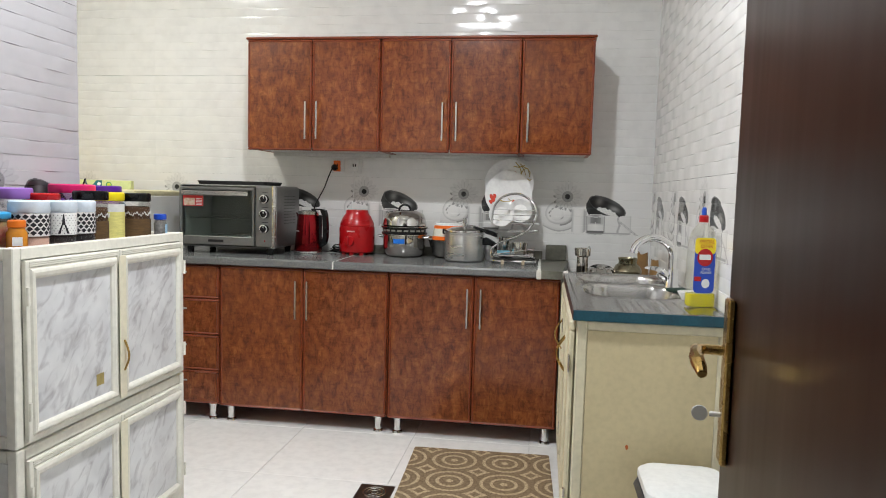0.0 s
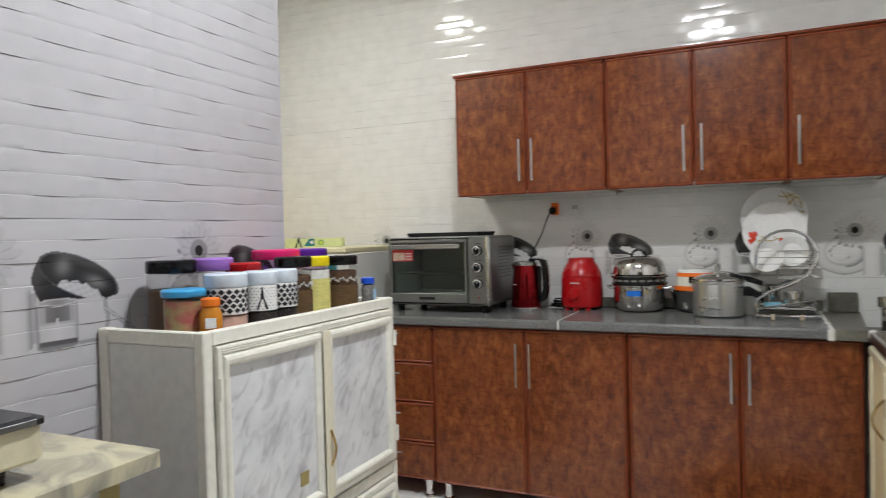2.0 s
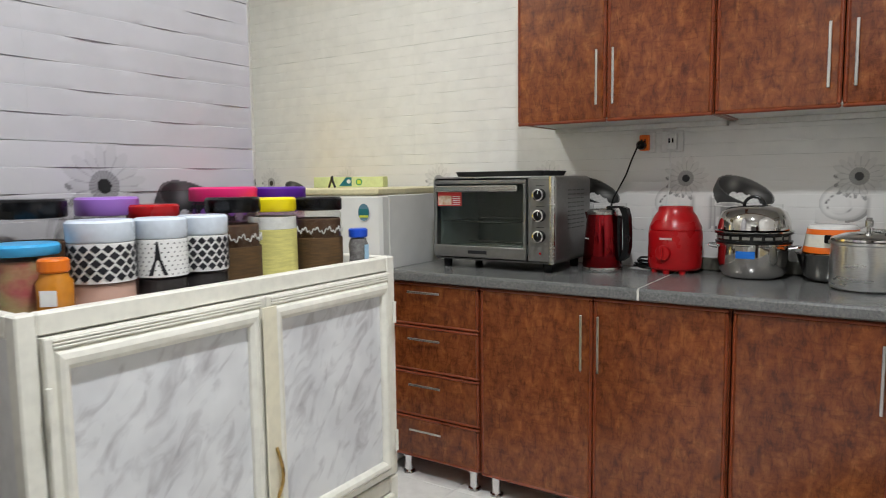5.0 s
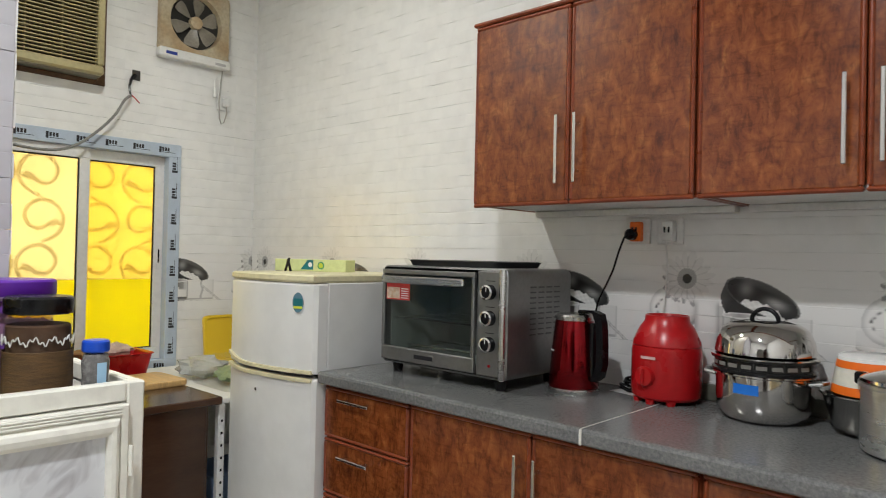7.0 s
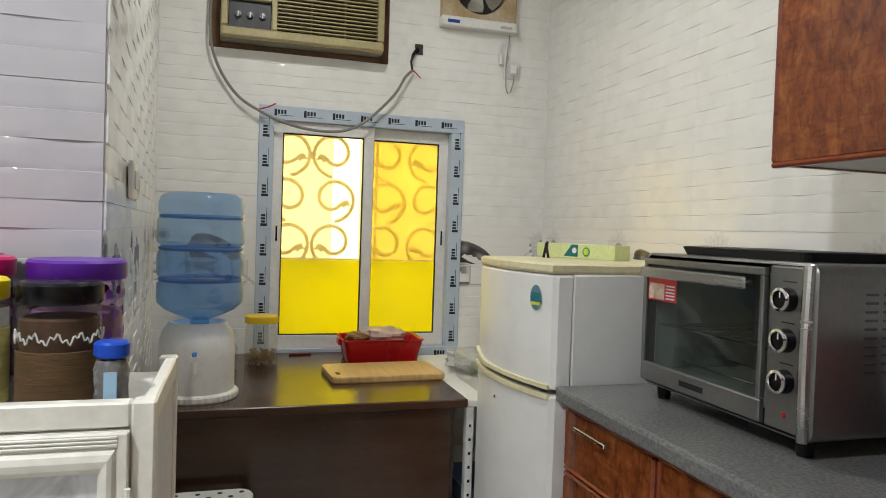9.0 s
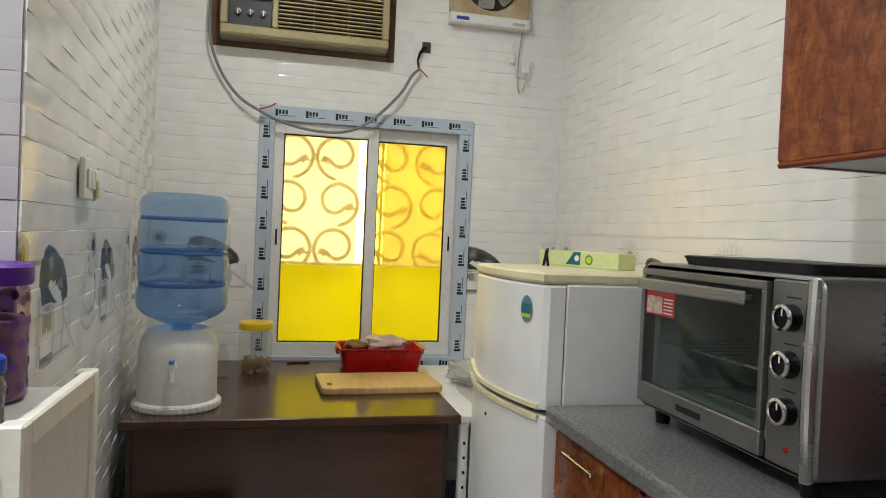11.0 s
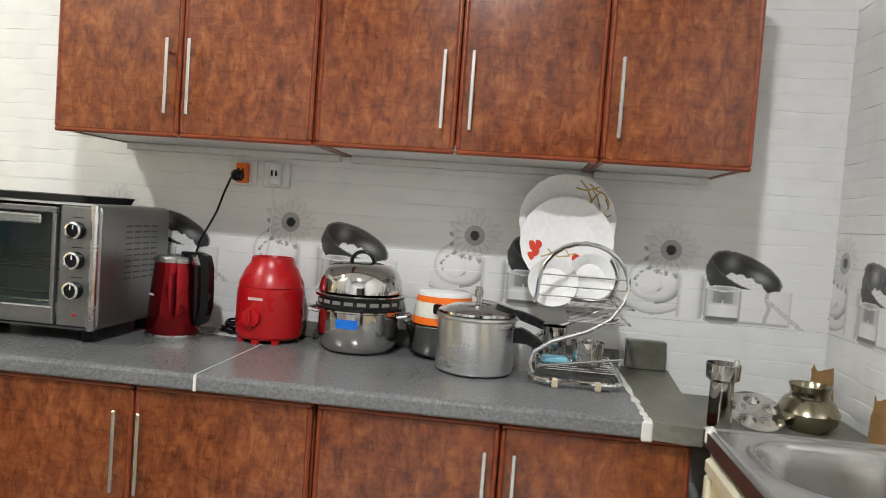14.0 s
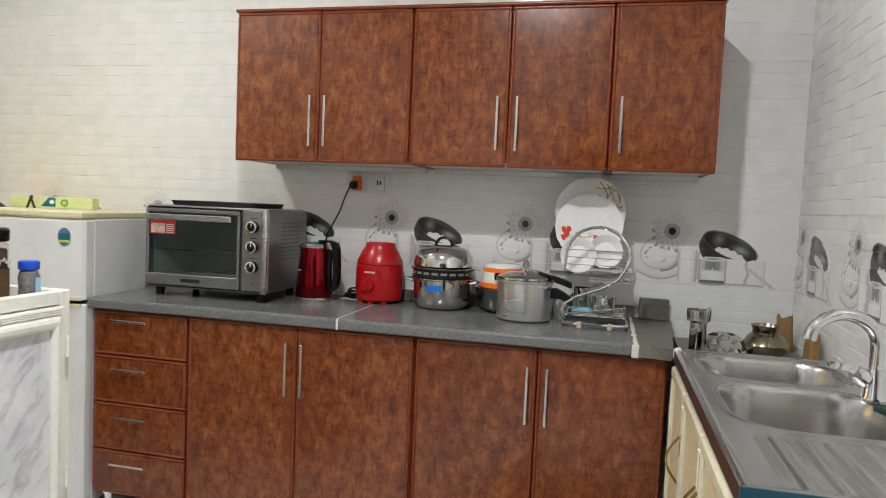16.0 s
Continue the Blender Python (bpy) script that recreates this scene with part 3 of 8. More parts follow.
UY, UZ0, UZ1 = -0.384, 1.490, 2.080
uppers = [(0.0, 0.752, [(0.003, 0.370, 0.342), (0.374, 0.750, 0.405)]), (0.756, 1.508, [(0.758, 1.134, 1.098), (1.138, 1.506, 1.172)]), (1.510, 1.882, [(1.512, 1.880, 1.548)])]
for n, (x0, x1, doors) in enumerate(uppers):
    c = thing("wall_cabinet", "cherry burl wall cabinet with slim bar handles" if len(doors) == 2 else "narrow single-door cherry burl wall cabinet", "cabinet", pose((x0 + x1) / 2, 0, UZ0), "wall cabinets")
    xo, w = (x0 + x1) / 2, (x1 - x0) / 2
    g = Geo().box(-w, -w + 0.016, UY + 0.019, -0.008, 0.001, UZ1 - UZ0 - 0.001).box(w - 0.016, w, UY + 0.019, -0.008, 0.001, UZ1 - UZ0 - 0.001)
    g.box(-w + 0.017, w - 0.017, UY + 0.019, -0.008, UZ1 - UZ0 - 0.018, UZ1 - UZ0 - 0.001)
    part("body", g, WOOD_EDGE, c)
    part("bottom_panel", Geo().box(-w + 0.017, w - 0.017, UY + 0.02, -0.008, 0.004, 0.02), CARCASS, c, "white underside")
    part("hanging_rail", Geo().box(-w + 0.017, w - 0.017, -0.05, -0.012, -0.018, 0.003), CARCASS, c, "white rail under the cabinet")
    for a, b, hx in doors:
        framed_front("door", c, a - xo, b - xo, -0.004, UZ1 - UZ0 + 0.004, UY, (hx - xo, UY, 0.158, 0.205))
part_g = Geo().box(-0.008, 1.890, UY - 0.006, -0.02, 0.001, 0.014, c=0.005)
solid("cornice", part_g, WOOD_EDGE, "red-brown top edging along the wall cabinets", "trim", pose(0, 0, UZ1 + 0.005))

BY, BZ0, BZ1, CT = -0.597, 0.090, 0.858, 0.902
bases = [(-0.495, -0.062, "drawers"), (-0.058, 0.868, [(-0.054, 0.408, 0.375), (0.412, 0.864, 0.438)]), (0.872, 1.745, [(0.876, 1.312, 1.282), (1.316, 1.742, 1.350)])]
for n, (x0, x1, fronts) in enumerate(bases):
    xo = (x0 + x1) / 2
    lab = "cherry burl base unit with four drawers" if fronts == "drawers" else "cherry burl base cabinet with two doors on steel legs"
    c = thing("base_cabinet", lab, "cabinet", pose(xo, 0, 0), "base cabinets")
    a, b = x0 - xo, x1 - xo
    g = Geo().box(a, a + 0.016, BY + 0.019, -0.03, BZ0, BZ1 - 0.002).box(b - 0.016, b, BY + 0.019, -0.03, BZ0, BZ1 - 0.002)
    g.box(a + 0.0165, b - 0.0165, BY + 0.019, -0.03, BZ0, BZ0 + 0.016).box(a + 0.0165, b - 0.0165, -0.04, -0.03, BZ0 + 0.017, BZ1 - 0.002)
    part("body", g, WOOD_EDGE, c)
    if fronts == "drawers":
        zs = [0.093, 0.277, 0.473, 0.670, 0.854]
        for k in range(4):
            hz = (0.227, 0.422, 0.619, 0.816)[k]
            framed_front("drawer", c, a + 0.002, b - 0.002, zs[k] + 0.002, zs[k + 1] - 0.002, BY, (-0.03, BY, hz, 0.16), upright=False)
    else:
        for p, q, hx in fronts:
            framed_front("door", c, p - xo, q - xo, BZ0, BZ1 - 0.004, BY, (hx - xo, BY, 0.690, 0.205))
    for lx in (a + 0.05, b - 0.05):
        for ly in (BY + 0.045, -0.10):
            g = Geo().lathe([(0, 0), (0.026, 0), (0.028, 0.004), (0.026, 0.012), (0.019, 0.016), (0.019, BZ0 - 0.014), (0.027, BZ0 - 0.010), (0.027, BZ0 - 0.0005), (0, BZ0 - 0.0005)], 20, m=pose(lx, ly, 0))
            part("leg", g, CHROME, c, "chromed tube leg", smooth=True)

# worktop: two lengths and a worn end piece, with sealant between them
wt = thing("worktop", "grey laminate worktop in lengths with white sealed joints", "worktop", pose(0, 0, CT))
for x0, x1 in ((-0.500, 0.576), (0.580, 1.632)):
    ring = lambda x: [(x, -0.012, 0), (x, -0.613, 0), (x, -0.621, -0.003), (x, -0.624, -0.010), (x, -0.624, -0.036), (x, -0.619, -0.0415), (x, -0.610, -0.0415), (x, -0.012, -0.0415)]  # noqa: E731
    part("worktop_length", Geo().loft([ring(x0), ring(x1)]), COUNTER, wt)
part("end_piece", Geo().prism([(1.640, -0.012), (1.640, -0.623), (1.752, -0.640), (1.80, -0.012)], -0.0415, -0.001), COUNTER2, wt, "stained olive-grey end piece")
part("upstand", Geo().box(1.668, 1.785, -0.045, -0.010, 0.0005, 0.088, c=0.003), COUNTER2, wt, "short grey upstand against the tiles")
part("upstand", Geo().box(0.60, 1.65, -0.026, -0.010, 0.0005, 0.050, c=0.003), COUNTER2, wt, "short grey upstand against the tiles")
g = Geo().box(0.5765, 0.5795, -0.622, -0.012, -0.010, 0.0008, c=0.0004).box(0.574, 0.582, -0.6262, -0.620, -0.0415, -0.002, c=0.002)
part("sealant", g, SEALANT, wt, "thin white sealed joint")
g = Geo()
rnd = random.Random(4)
for k in range(26):
    y = -0.012 - k * 0.0236
    w = 0.004 + 0.006 * rnd.random() * (0.4 + k / 26)
    g.box(1.636 - w + 0.003 * rnd.random(), 1.636 + w, y - 0.0236, y + 0.002, -0.02, 0.0012 + 0.0015 * rnd.random(), c=0.0012)
g.box(1.624, 1.648, -0.629, -0.620, -0.046, -0.001, c=0.003)
part("sealant", g, SEALANT, wt, "thick crumbling white joint")
g = Geo()
for k in range(7):
    x, y = 1.753 + 0.020 * rnd.random(), -0.652 + 0.030 * rnd.random()
    g.box(x - 0.007, x + 0.007, y - 0.008, y + 0.008, -0.030 + 0.020 * rnd.random(), -0.001 + 0.005 * rnd.random(), c=0.004)
part("sealant", g, SEALANT, wt, "lump of sealant at the sink's corner")


# ---- sink unit ----
SX0, SX1, SY0, SY1, SZ = 1.770, 2.250, -1.775, -0.635, 0.897
sk = thing("sink_cabinet", "cream and beige sink cabinet with a plain side panel", "cabinet", pose(SX0, SY0, 0))
w, l = SX1 - SX0, SY1 - SY0
part("side_panel", Geo().box(0.035, w - 0.035, 0.003, 0.014, 0.04, SZ - 0.065, c=0.001), BEIGE, sk, "plain beige side panel")
part("stain", Geo().prism([(0.0, 0.0), (0.006, 0.006), (0.006, 0.016), (0.0, 0.020), (-0.004, 0.012)], 0, 0.0006), mat("orange_stain", (0.45, 0.11, 0.02), 0.6), sk, "dried orange splash", at=pose(0.175, 0.0024, 0.44, 90, 0, 0))
g = Geo().box(0.0, 0.034, 0.0, 0.034, 0.0, SZ - 0.032, c=0.004).box(w - 0.034, w, 0.0, 0.034, 0.0, SZ - 0.0645, c=0.004).box(0.0345, w - 0.0025, 0.0, 0.02, SZ - 0.064, SZ - 0.032, c=0.004).box(0.0345, w - 0.0025, 0.0, 0.02, 0.0, 0.039, c=0.004)
g.box(0.0, 0.034, l - 0.034, l, 0.0, SZ - 0.032, c=0.004).box(0.0, 0.022, 0.0345, l - 0.0345, SZ - 0.07, SZ - 0.032, c=0.004).box(0.0, 0.022, 0.0345, l - 0.0345, 0.06, 0.10, c=0.004)
part("frame", g, CREAM, sk)
part("far_panel", Geo().box(0.035, w, l - 0.014, l - 0.003, 0.04, SZ - 0.065, c=0.001), BEIGE, sk)
for k in range(3):
    y0 = 0.04 + k * (l - 0.08) / 3
    y1 = y0 + (l - 0.08) / 3 - 0.006
    d = part("door", Geo().box(-0.012, -0.0005, y0 + 0.03, y1 - 0.03, 0.14, SZ - 0.077, c=0.002), CREAM_DOOR, sk)
    g = Geo()
    for a in ((y0, y1, 0.105, 0.139), (y0, y1, SZ - 0.076, SZ - 0.042), (y0, y0 + 0.029, 0.1395, SZ - 0.0765), (y1 - 0.029, y1, 0.1395, SZ - 0.0765)):
        g.box(-0.022, -0.0005, a[0], a[1], a[2], a[3], c=0.006)
    part("door_frame", g, CREAM, d)
    hy = y1 - 0.015 if k == 0 else y0 + 0.015
    pts = [(-0.022 - 0.032 * math.sin(math.pi * i / 10), hy, 0.60 + 0.13 * i / 10) for i in range(11)]
    part("handle", Geo().tube(pts, 0.0035, 8), BRASS, d, "bowed brass wire handle", smooth=True)
    for hz in (0.22, 0.68):
        part("hinge", Geo().box(-0.024, -0.018, y0 - 0.008 if k == 0 else y1 - 0.006, y0 + 0.010 if k == 0 else y1 + 0.004, hz, hz + 0.06, c=0.002), NICKEL, d)

SINK = mat("worn_sink_steel", (0.60, 0.59, 0.57), 0.22, 1.0, vary=0.10, scale=9, stretch=(1, 5, 1), bump=0.04, bump_scale=80)
TEAL = mat("teal_tape", (0.014, 0.085, 0.12), 0.45, vary=0.3, scale=14, bump=0.2)
BROWN_EDGE = mat("brown_edge_tape", (0.055, 0.022, 0.016), 0.4, vary=0.3, scale=12)
st = thing("kitchen_sink", "stainless steel double sink with ribbed drainer and teal taped edge", "sink", pose(0, 0, SZ))
# the sheet is a grid with two rounded bowls pressed into it
x0, x1, y0, y1 = SX0 - 0.012, XR - 0.010, SY0 - 0.014, SY1 + 0.03
bowls = [(1.818, 2.205, -0.985, -0.665), (1.818, 2.205, -1.430, -1.030)]


def press(x, y):
    z = 0.0
    for a, b, c, d in bowls:
        r = 0.115
        qx, qy = max(a + r - x, x - (b - r), 0), max(c + r - y, y - (d - r), 0)
        inside = r - math.hypot(qx, qy)
        if inside > 0:
            s = min(1.0, inside / 0.040)
            z = min(z, -0.150 * (s * s * (3 - 2 * s)) - 0.006 * min(1.0, max(0.0, (inside - 0.04) / 0.06)))
        elif inside > -0.014:
            z = max(z, 0.0035 * (1 - abs(inside + 0.007) / 0.007))
    if y < -1.47 and y > y0 + 0.03:
        edge = min(1, max(0, (-1.47 - y) / 0.03)) * min(1, max(0, (x - x0 - 0.06) / 0.04)) * min(1, max(0, (x1 - 0.06 - x) / 0.04))
        z += edge * (-0.004 + 0.0035 * (math.sin((x - x0) * 2 * math.pi / 0.052) > 0.2))
    rim = min(x - x0, x1 - x, y - y0, y1 - y)
    z += 0.004 * max(0, 1 - abs(rim - 0.010) / 0.010)
    return z


nx, ny = 100, 230
vs = [(x0 + (x1 - x0) * i / nx, y0 + (y1 - y0) * j / ny, press(x0 + (x1 - x0) * i / nx, y0 + (y1 - y0) * j / ny)) for j in range(ny + 1) for i in range(nx + 1)]
fs = [(j * (nx + 1) + i, j * (nx + 1) + i + 1, (j + 1) * (nx + 1) + i + 1, (j + 1) * (nx + 1) + i) for j in range(ny) for i in range(nx)]
part("basin_sheet", Geo().add(vs, fs), SINK, st, smooth=True, sharp=60)
part("edge_tape", Geo().box(x0 - 0.002, x1, y0 - 0.003, y0 - 0.0005, -0.031, 0.003, c=0.001), TEAL, st, "teal tape along the near edge")
part("edge_tape", Geo().box(x0 - 0.003, x0 - 0.0005, y0, y1, -0.031, 0.002, c=0.001), BROWN_EDGE, st, "dark brown edge strip")
for a, b, c, d in bowls:
    part("drain", Geo().lathe([(0, 0.003), (0.022, 0.002), (0.038, 0.006), (0.042, 0.002), (0.042, 0)], 24, m=pose((a + b) / 2, (c + d) / 2, -0.155)), CHROME, st, smooth=True)

tap = thing("mixer_tap", "chrome swan-neck mixer tap at the back of the sink", "tap", pose(2.185, -1.09, SZ))
part("tap_body", Geo().lathe([(0, 0), (0.030, 0), (0.030, 0.012), (0.027, 0.02), (0.025, 0.07), (0.022, 0.08), (0, 0.082)], 24), CHROME, tap, smooth=True)
sp = [(0, 0, 0.06), (0, 0, 0.10)] + [(-0.084 + 0.084 * math.cos(a), 0.0, 0.135 + 0.076 * math.sin(a)) for a in [math.pi * k / 16 * 0.86 for k in range(17)]]
sp.append((sp[-1][0] - 0.006, 0, sp[-1][2] - 0.022))
part("spout", Geo().tube(sp, [0.0165] * 10 + [0.0155] * 8 + [0.017, 0.017], 16), CHROME, tap, smooth=True, at=pose(0, 0, 0, 0, 0, 10))
part("lever", Geo().lathe([(0, 0), (0.022, 0), (0.024, 0.02), (0.020, 0.034), (0, 0.036)], 18, m=pose(-0.024, -0.008, 0.050, 0, -50, 0)).loft([[(x, y0_ - 0.012, z), (x, y0_ + 0.012, z), (x, y0_ + 0.009, z + h), (x, y0_ - 0.009, z + h)] for x, y0_, z, h in ((-0.044, -0.010, 0.062, 0.026), (-0.070, -0.012, 0.074, 0.018), (-0.100, -0.014, 0.080, 0.010), (-0.112, -0.015, 0.081, 0.006))]), CHROME, tap, "flat chrome lever", smooth=True, sharp=40)


# ---- white storage cabinet with marble-print doors ----
wc = thing("storage_cabinet", "white two-tier storage cabinet with grey marble-print doors", "cabinet", pose(0.284, -2.440, 0))
# local: x into the room is +x, y along the front
CREAM_STRIP = mat("cream_pvc_strip", (0.82, 0.77, 0.60), 0.4, vary=0.06, scale=5)
WL, WD, WH = 0.858, 0.335, 1.094
for n, (z0, z1) in enumerate(((0.0, 0.548), (0.552, WH))):
    body = Geo()
    for x, y in ((-0.03, 0), (-0.03, WL - 0.03), (-WD, 0), (-WD, WL - 0.03)):
        body.box(x, x + 0.03, y, y + 0.03, z0, z1 - (0 if n == 0 else 0.0005), c=0.003)
    for z in (z0 + (0.05 if n == 0 else 0.0), z1 - 0.035):
        body.box(-0.025, -0.001, 0.0305, WL - 0.0305, z, z + 0.034, c=0.003)
        body.box(-WD + 0.0305, -0.0305, 0.001, 0.02, z, z + 0.034, c=0.003)
        body.box(-WD + 0.0305, -0.0305, WL - 0.02, WL - 0.001, z, z + 0.034, c=0.003)
    part("frame", body, PVC, wc)
    part("side_panel", Geo().box(-WD + 0.031, -0.031, 0.005, 0.010, z0 + 0.035, z1 - 0.036), PANEL, wc)
    part("side_panel", Geo().box(-WD + 0.031, -0.031, WL - 0.010, WL - 0.005, z0 + 0.035, z1 - 0.036), PANEL, wc)
    part("back_panel", Geo().box(-WD, -WD + 0.004, 0.031, WL - 0.031, z0 + 0.035, z1 - 0.036), PANEL, wc)
    # added white board behind the doors, so the gaps between them look light
    part("front_liner", Geo().box(-0.0065, -0.0035, 0.031, WL - 0.031, z0 + 0.036, z1 - 0.036), PVC, wc)
    part("shelf", Geo().box(-WD + 0.005, -0.0325, 0.032, WL - 0.032, z1 - 0.040, z1 - 0.036 + 0.006, c=0.001), PANEL, wc)
    for k in range(2):
        y0, y1 = (0.0308, 0.4385) if k == 0 else (0.4395, WL - 0.0308)
        a, b = z0 + (0.09 if n == 0 else 0.012), z1 - 0.0362
        sl, sr = (0.030, 0.034) if k == 0 else (0.034, 0.030)
        d = part("door", Geo().box(0.001, 0.005, y0 + 0.030, y1 - 0.030, a + 0.030, b - 0.030, c=0.0005), MARBLE, wc, "grey marble-print panel")
        rings = []
        for o, x in ((0.0, 0.0006), (0.0, 0.011), (0.002, 0.013), (0.014, 0.013), (0.0155, 0.011), (0.017, 0.013), (0.020, 0.018), (0.026, 0.0205), (0.033, 0.019), (0.039, 0.012), (0.040, 0.0056)):
            w = o / 0.040
            rings.append([(x, y0 + sl * 1.2 * w, a + 0.040 * w), (x, y1 - sr * 1.2 * w, a + 0.040 * w), (x, y1 - sr * 1.2 * w, b - 0.052 * w), (x, y0 + sl * 1.2 * w, b - 0.052 * w)])
        part("door_frame", Geo().loft(rings, cap0=False, cap1=False), PVC, d)
        for q in (0.004, 0.009, 0.014):
            part("ridge", Geo().box(0.0125, 0.0150, y0 + 0.012, y1 - 0.012, b - q - 0.0032, b - q, c=0.0008), PVC, d)
        if k == 0:
            part("meeting_strip", Geo().box(0.0212, 0.0245, y1 - 0.018, y1 + 0.018, a + 0.006, b - 0.018, c=0.002), CREAM_STRIP, d, "cream strip over the meeting edges")
        for hz in (a + 0.06, b - 0.12):
            hy = y0 - 0.006 if k == 0 else y1 - 0.004
            part("hinge", Geo().tube([(0.020, hy + 0.005, hz), (0.020, hy + 0.005, hz + 0.05)], 0.0045, 8), PVC, d)
        if k == 0 and n == 1:
            pts = [(0.024 + 0.016 * math.sin(math.pi * i / 8), y1 + 0.004, 0.662 + 0.10 * i / 8) for i in range(9)]
            part("handle", Geo().tube(pts, 0.0035, 8), BRASS, d, "tarnished bowed handle", smooth=True)
            part("tape_patch", Geo().box(0.0052, 0.006, 0.325, 0.362, 0.638, 0.675, c=0.0002), mat("yellowed_tape", (0.42, 0.34, 0.13), 0.4, vary=0.2, scale=30), d, "square of yellowed tape")


# ---- stove table and stove ----
TY0, TY1, TX1, TH = -3.62, -2.702, 0.440, 0.930
tb = thing("stove_table", "white kitchen stand with a yellowed marble-print top", "table", pose(0, 0, 0))
ring = rounded(XL + 0.012, TX1, TY0, TY1, 0.012, 3)
part("tabletop", Geo().prism(ring, TH - 0.028, TH), MARBLE_TOP, tb, "chipped marble-print top")
g = Geo()
for x in (XL + 0.03, TX1 - 0.075):
    for y in (TY0 + 0.03, TY1 - 0.09):
        part("leg", Geo().box(x, x + 0.03, y, y + 0.03, 0, TH - 0.0285, c=0.002), PVC, tb)
part("apron", Geo().box(TX1 - 0.073, TX1 - 0.047, TY0 + 0.061, TY1 - 0.091, TH - 0.085, TH - 0.029, c=0.002).box(XL + 0.061, TX1 - 0.076, TY1 - 0.088, TY1 - 0.062, TH - 0.085, TH - 0.029, c=0.002), PVC, tb)
for k in range(2):
    y0 = TY0 + 0.065 + k * 0.38
    d = part("door", Geo().box(TX1 - 0.068, TX1 - 0.060, y0 + 0.04, y0 + 0.335, 0.14, TH - 0.13, c=0.001), PANEL, tb)
    g = Geo()
    for f in ((y0, y0 + 0.375, 0.10, 0.14), (y0, y0 + 0.375, TH - 0.13, TH - 0.09), (y0, y0 + 0.04, 0.1405, TH - 0.1305), (y0 + 0.335, y0 + 0.375, 0.1405, TH - 0.1305)):
        g.box(TX1 - 0.070, TX1 - 0.045, f[0], f[1], f[2], f[3], c=0.006)
    part("door_frame", g, PVC, d)
part("tape_patch", Geo().box(TX1 - 0.0445, TX1 - 0.0440, TY1 - 0.095, TY1 - 0.055, TH - 0.075, TH - 0.030, c=0.0001), bpy.data.materials["yellowed_tape"], tb, "yellow tape on the corner")
SPLASH = mat("pale_splash_board", (0.70, 0.70, 0.66), 0.4, vary=0.06, scale=3)
solid("splash_panel", Geo().box(XL + 0.007, XL + 0.014, -3.126, -2.768, TH + 0.001, 1.266, c=0.001), SPLASH, "plain pale board leaning behind the stove", "panel", group="boards behind the stove")
lp = solid("splash_panel", Geo().box(XL + 0.007, XL + 0.016, -3.60, -3.129, TH + 0.001, 1.254, c=0.001), SPLASH, "plain pale board with scorched brown tape along its top", "panel", group="boards behind the stove")
SCORCH = mat("scorched_tape", (0.30, 0.19, 0.09), 0.6, vary=0.6, scale=40, colour2=(0.58, 0.50, 0.36))
for y0, y1, z0 in ((-3.22, -3.150, 1.2465), (-3.33, -3.235, 1.2445), (-3.46, -3.352, 1.2470), (-3.59, -3.480, 1.2450)):
    part("tape_edge", Geo().box(XL + 0.0162, XL + 0.0168, y0, y1, z0, 1.2535, c=0.0002), SCORCH, lp, "strip of scorched tape")

HX0, HX1, HY0, HY1, HZ = 0.06, 0.374, -3.555, -2.868, TH
hob = thing("gas_stove", "cream two-burner table-top gas stove with a black top", "stove", pose(0, 0, HZ))
part("body", Geo().loft([[(x, y, z) for x, y in rounded(HX0 + i, HX1 - i, HY0 + i, HY1 - i, 0.02)] for z, i in ((0.028, 0.006), (0.034, 0.0), (0.086, 0.002))]), CREAM, hob)
KNOB = mat("cream_knob_plastic", (0.78, 0.73, 0.58), 0.35, vary=0.08)
BURNER = mat("sooty_burner_metal", (0.16, 0.155, 0.15), 0.35, 0.9, vary=0.5, scale=30)
HOBTOP = mat("grey_stove_top", (0.030, 0.031, 0.036), 0.24, 0.3, vary=0.2, scale=10)
part("top_plate", Geo().loft([[(x, y, z) for x, y in rounded(HX0 - i, HX1 + i, HY0 - i, HY1 + i, 0.02)] for z, i in ((0.0865, 0.003), (0.095, 0.003), (0.100, -0.008))]), HOBTOP, hob)
part("front_trim", Geo().box(HX1 + 0.0035, HX1 + 0.0055, HY0 + 0.02, HY1 - 0.02, 0.087, 0.097, c=0.001), mat("dull_trim_steel", (0.22, 0.22, 0.22), 0.45, 0.9, vary=0.2), hob)
for x in (HX0 + 0.04, HX1 - 0.04):
    for y in (HY0 + 0.06, HY1 - 0.06):
        part("foot", Geo().lathe([(0, 0), (0.013, 0), (0.015, 0.028), (0, 0.028)], 14, m=pose(x, y, 0)), BLACK, hob, smooth=True)
pan = part("control_panel", Geo().loft([[(HX1 + x, y, z) for y, z in rounded(-3.235 + i, -3.015 - i, 0.026 + i, 0.080 - i, 0.012)] for x, i in ((0.001, 0), (0.012, 0.001), (0.016, 0.006))]), CREAM, hob)
for y in (-3.165, -3.095):
    k = part("knob", Geo().lathe([(0, 0), (0.024, 0), (0.024, 0.006), (0.019, 0.010), (0.017, 0.026), (0, 0.028)], 24, m=pose(HX1 + 0.0165, y, 0.056, 0, 90, 0)).box(HX1 + 0.030, HX1 + 0.048, y - 0.004, y + 0.004, 0.040, 0.072, c=0.002), KNOB, hob, "cream plastic control knob", smooth=True)
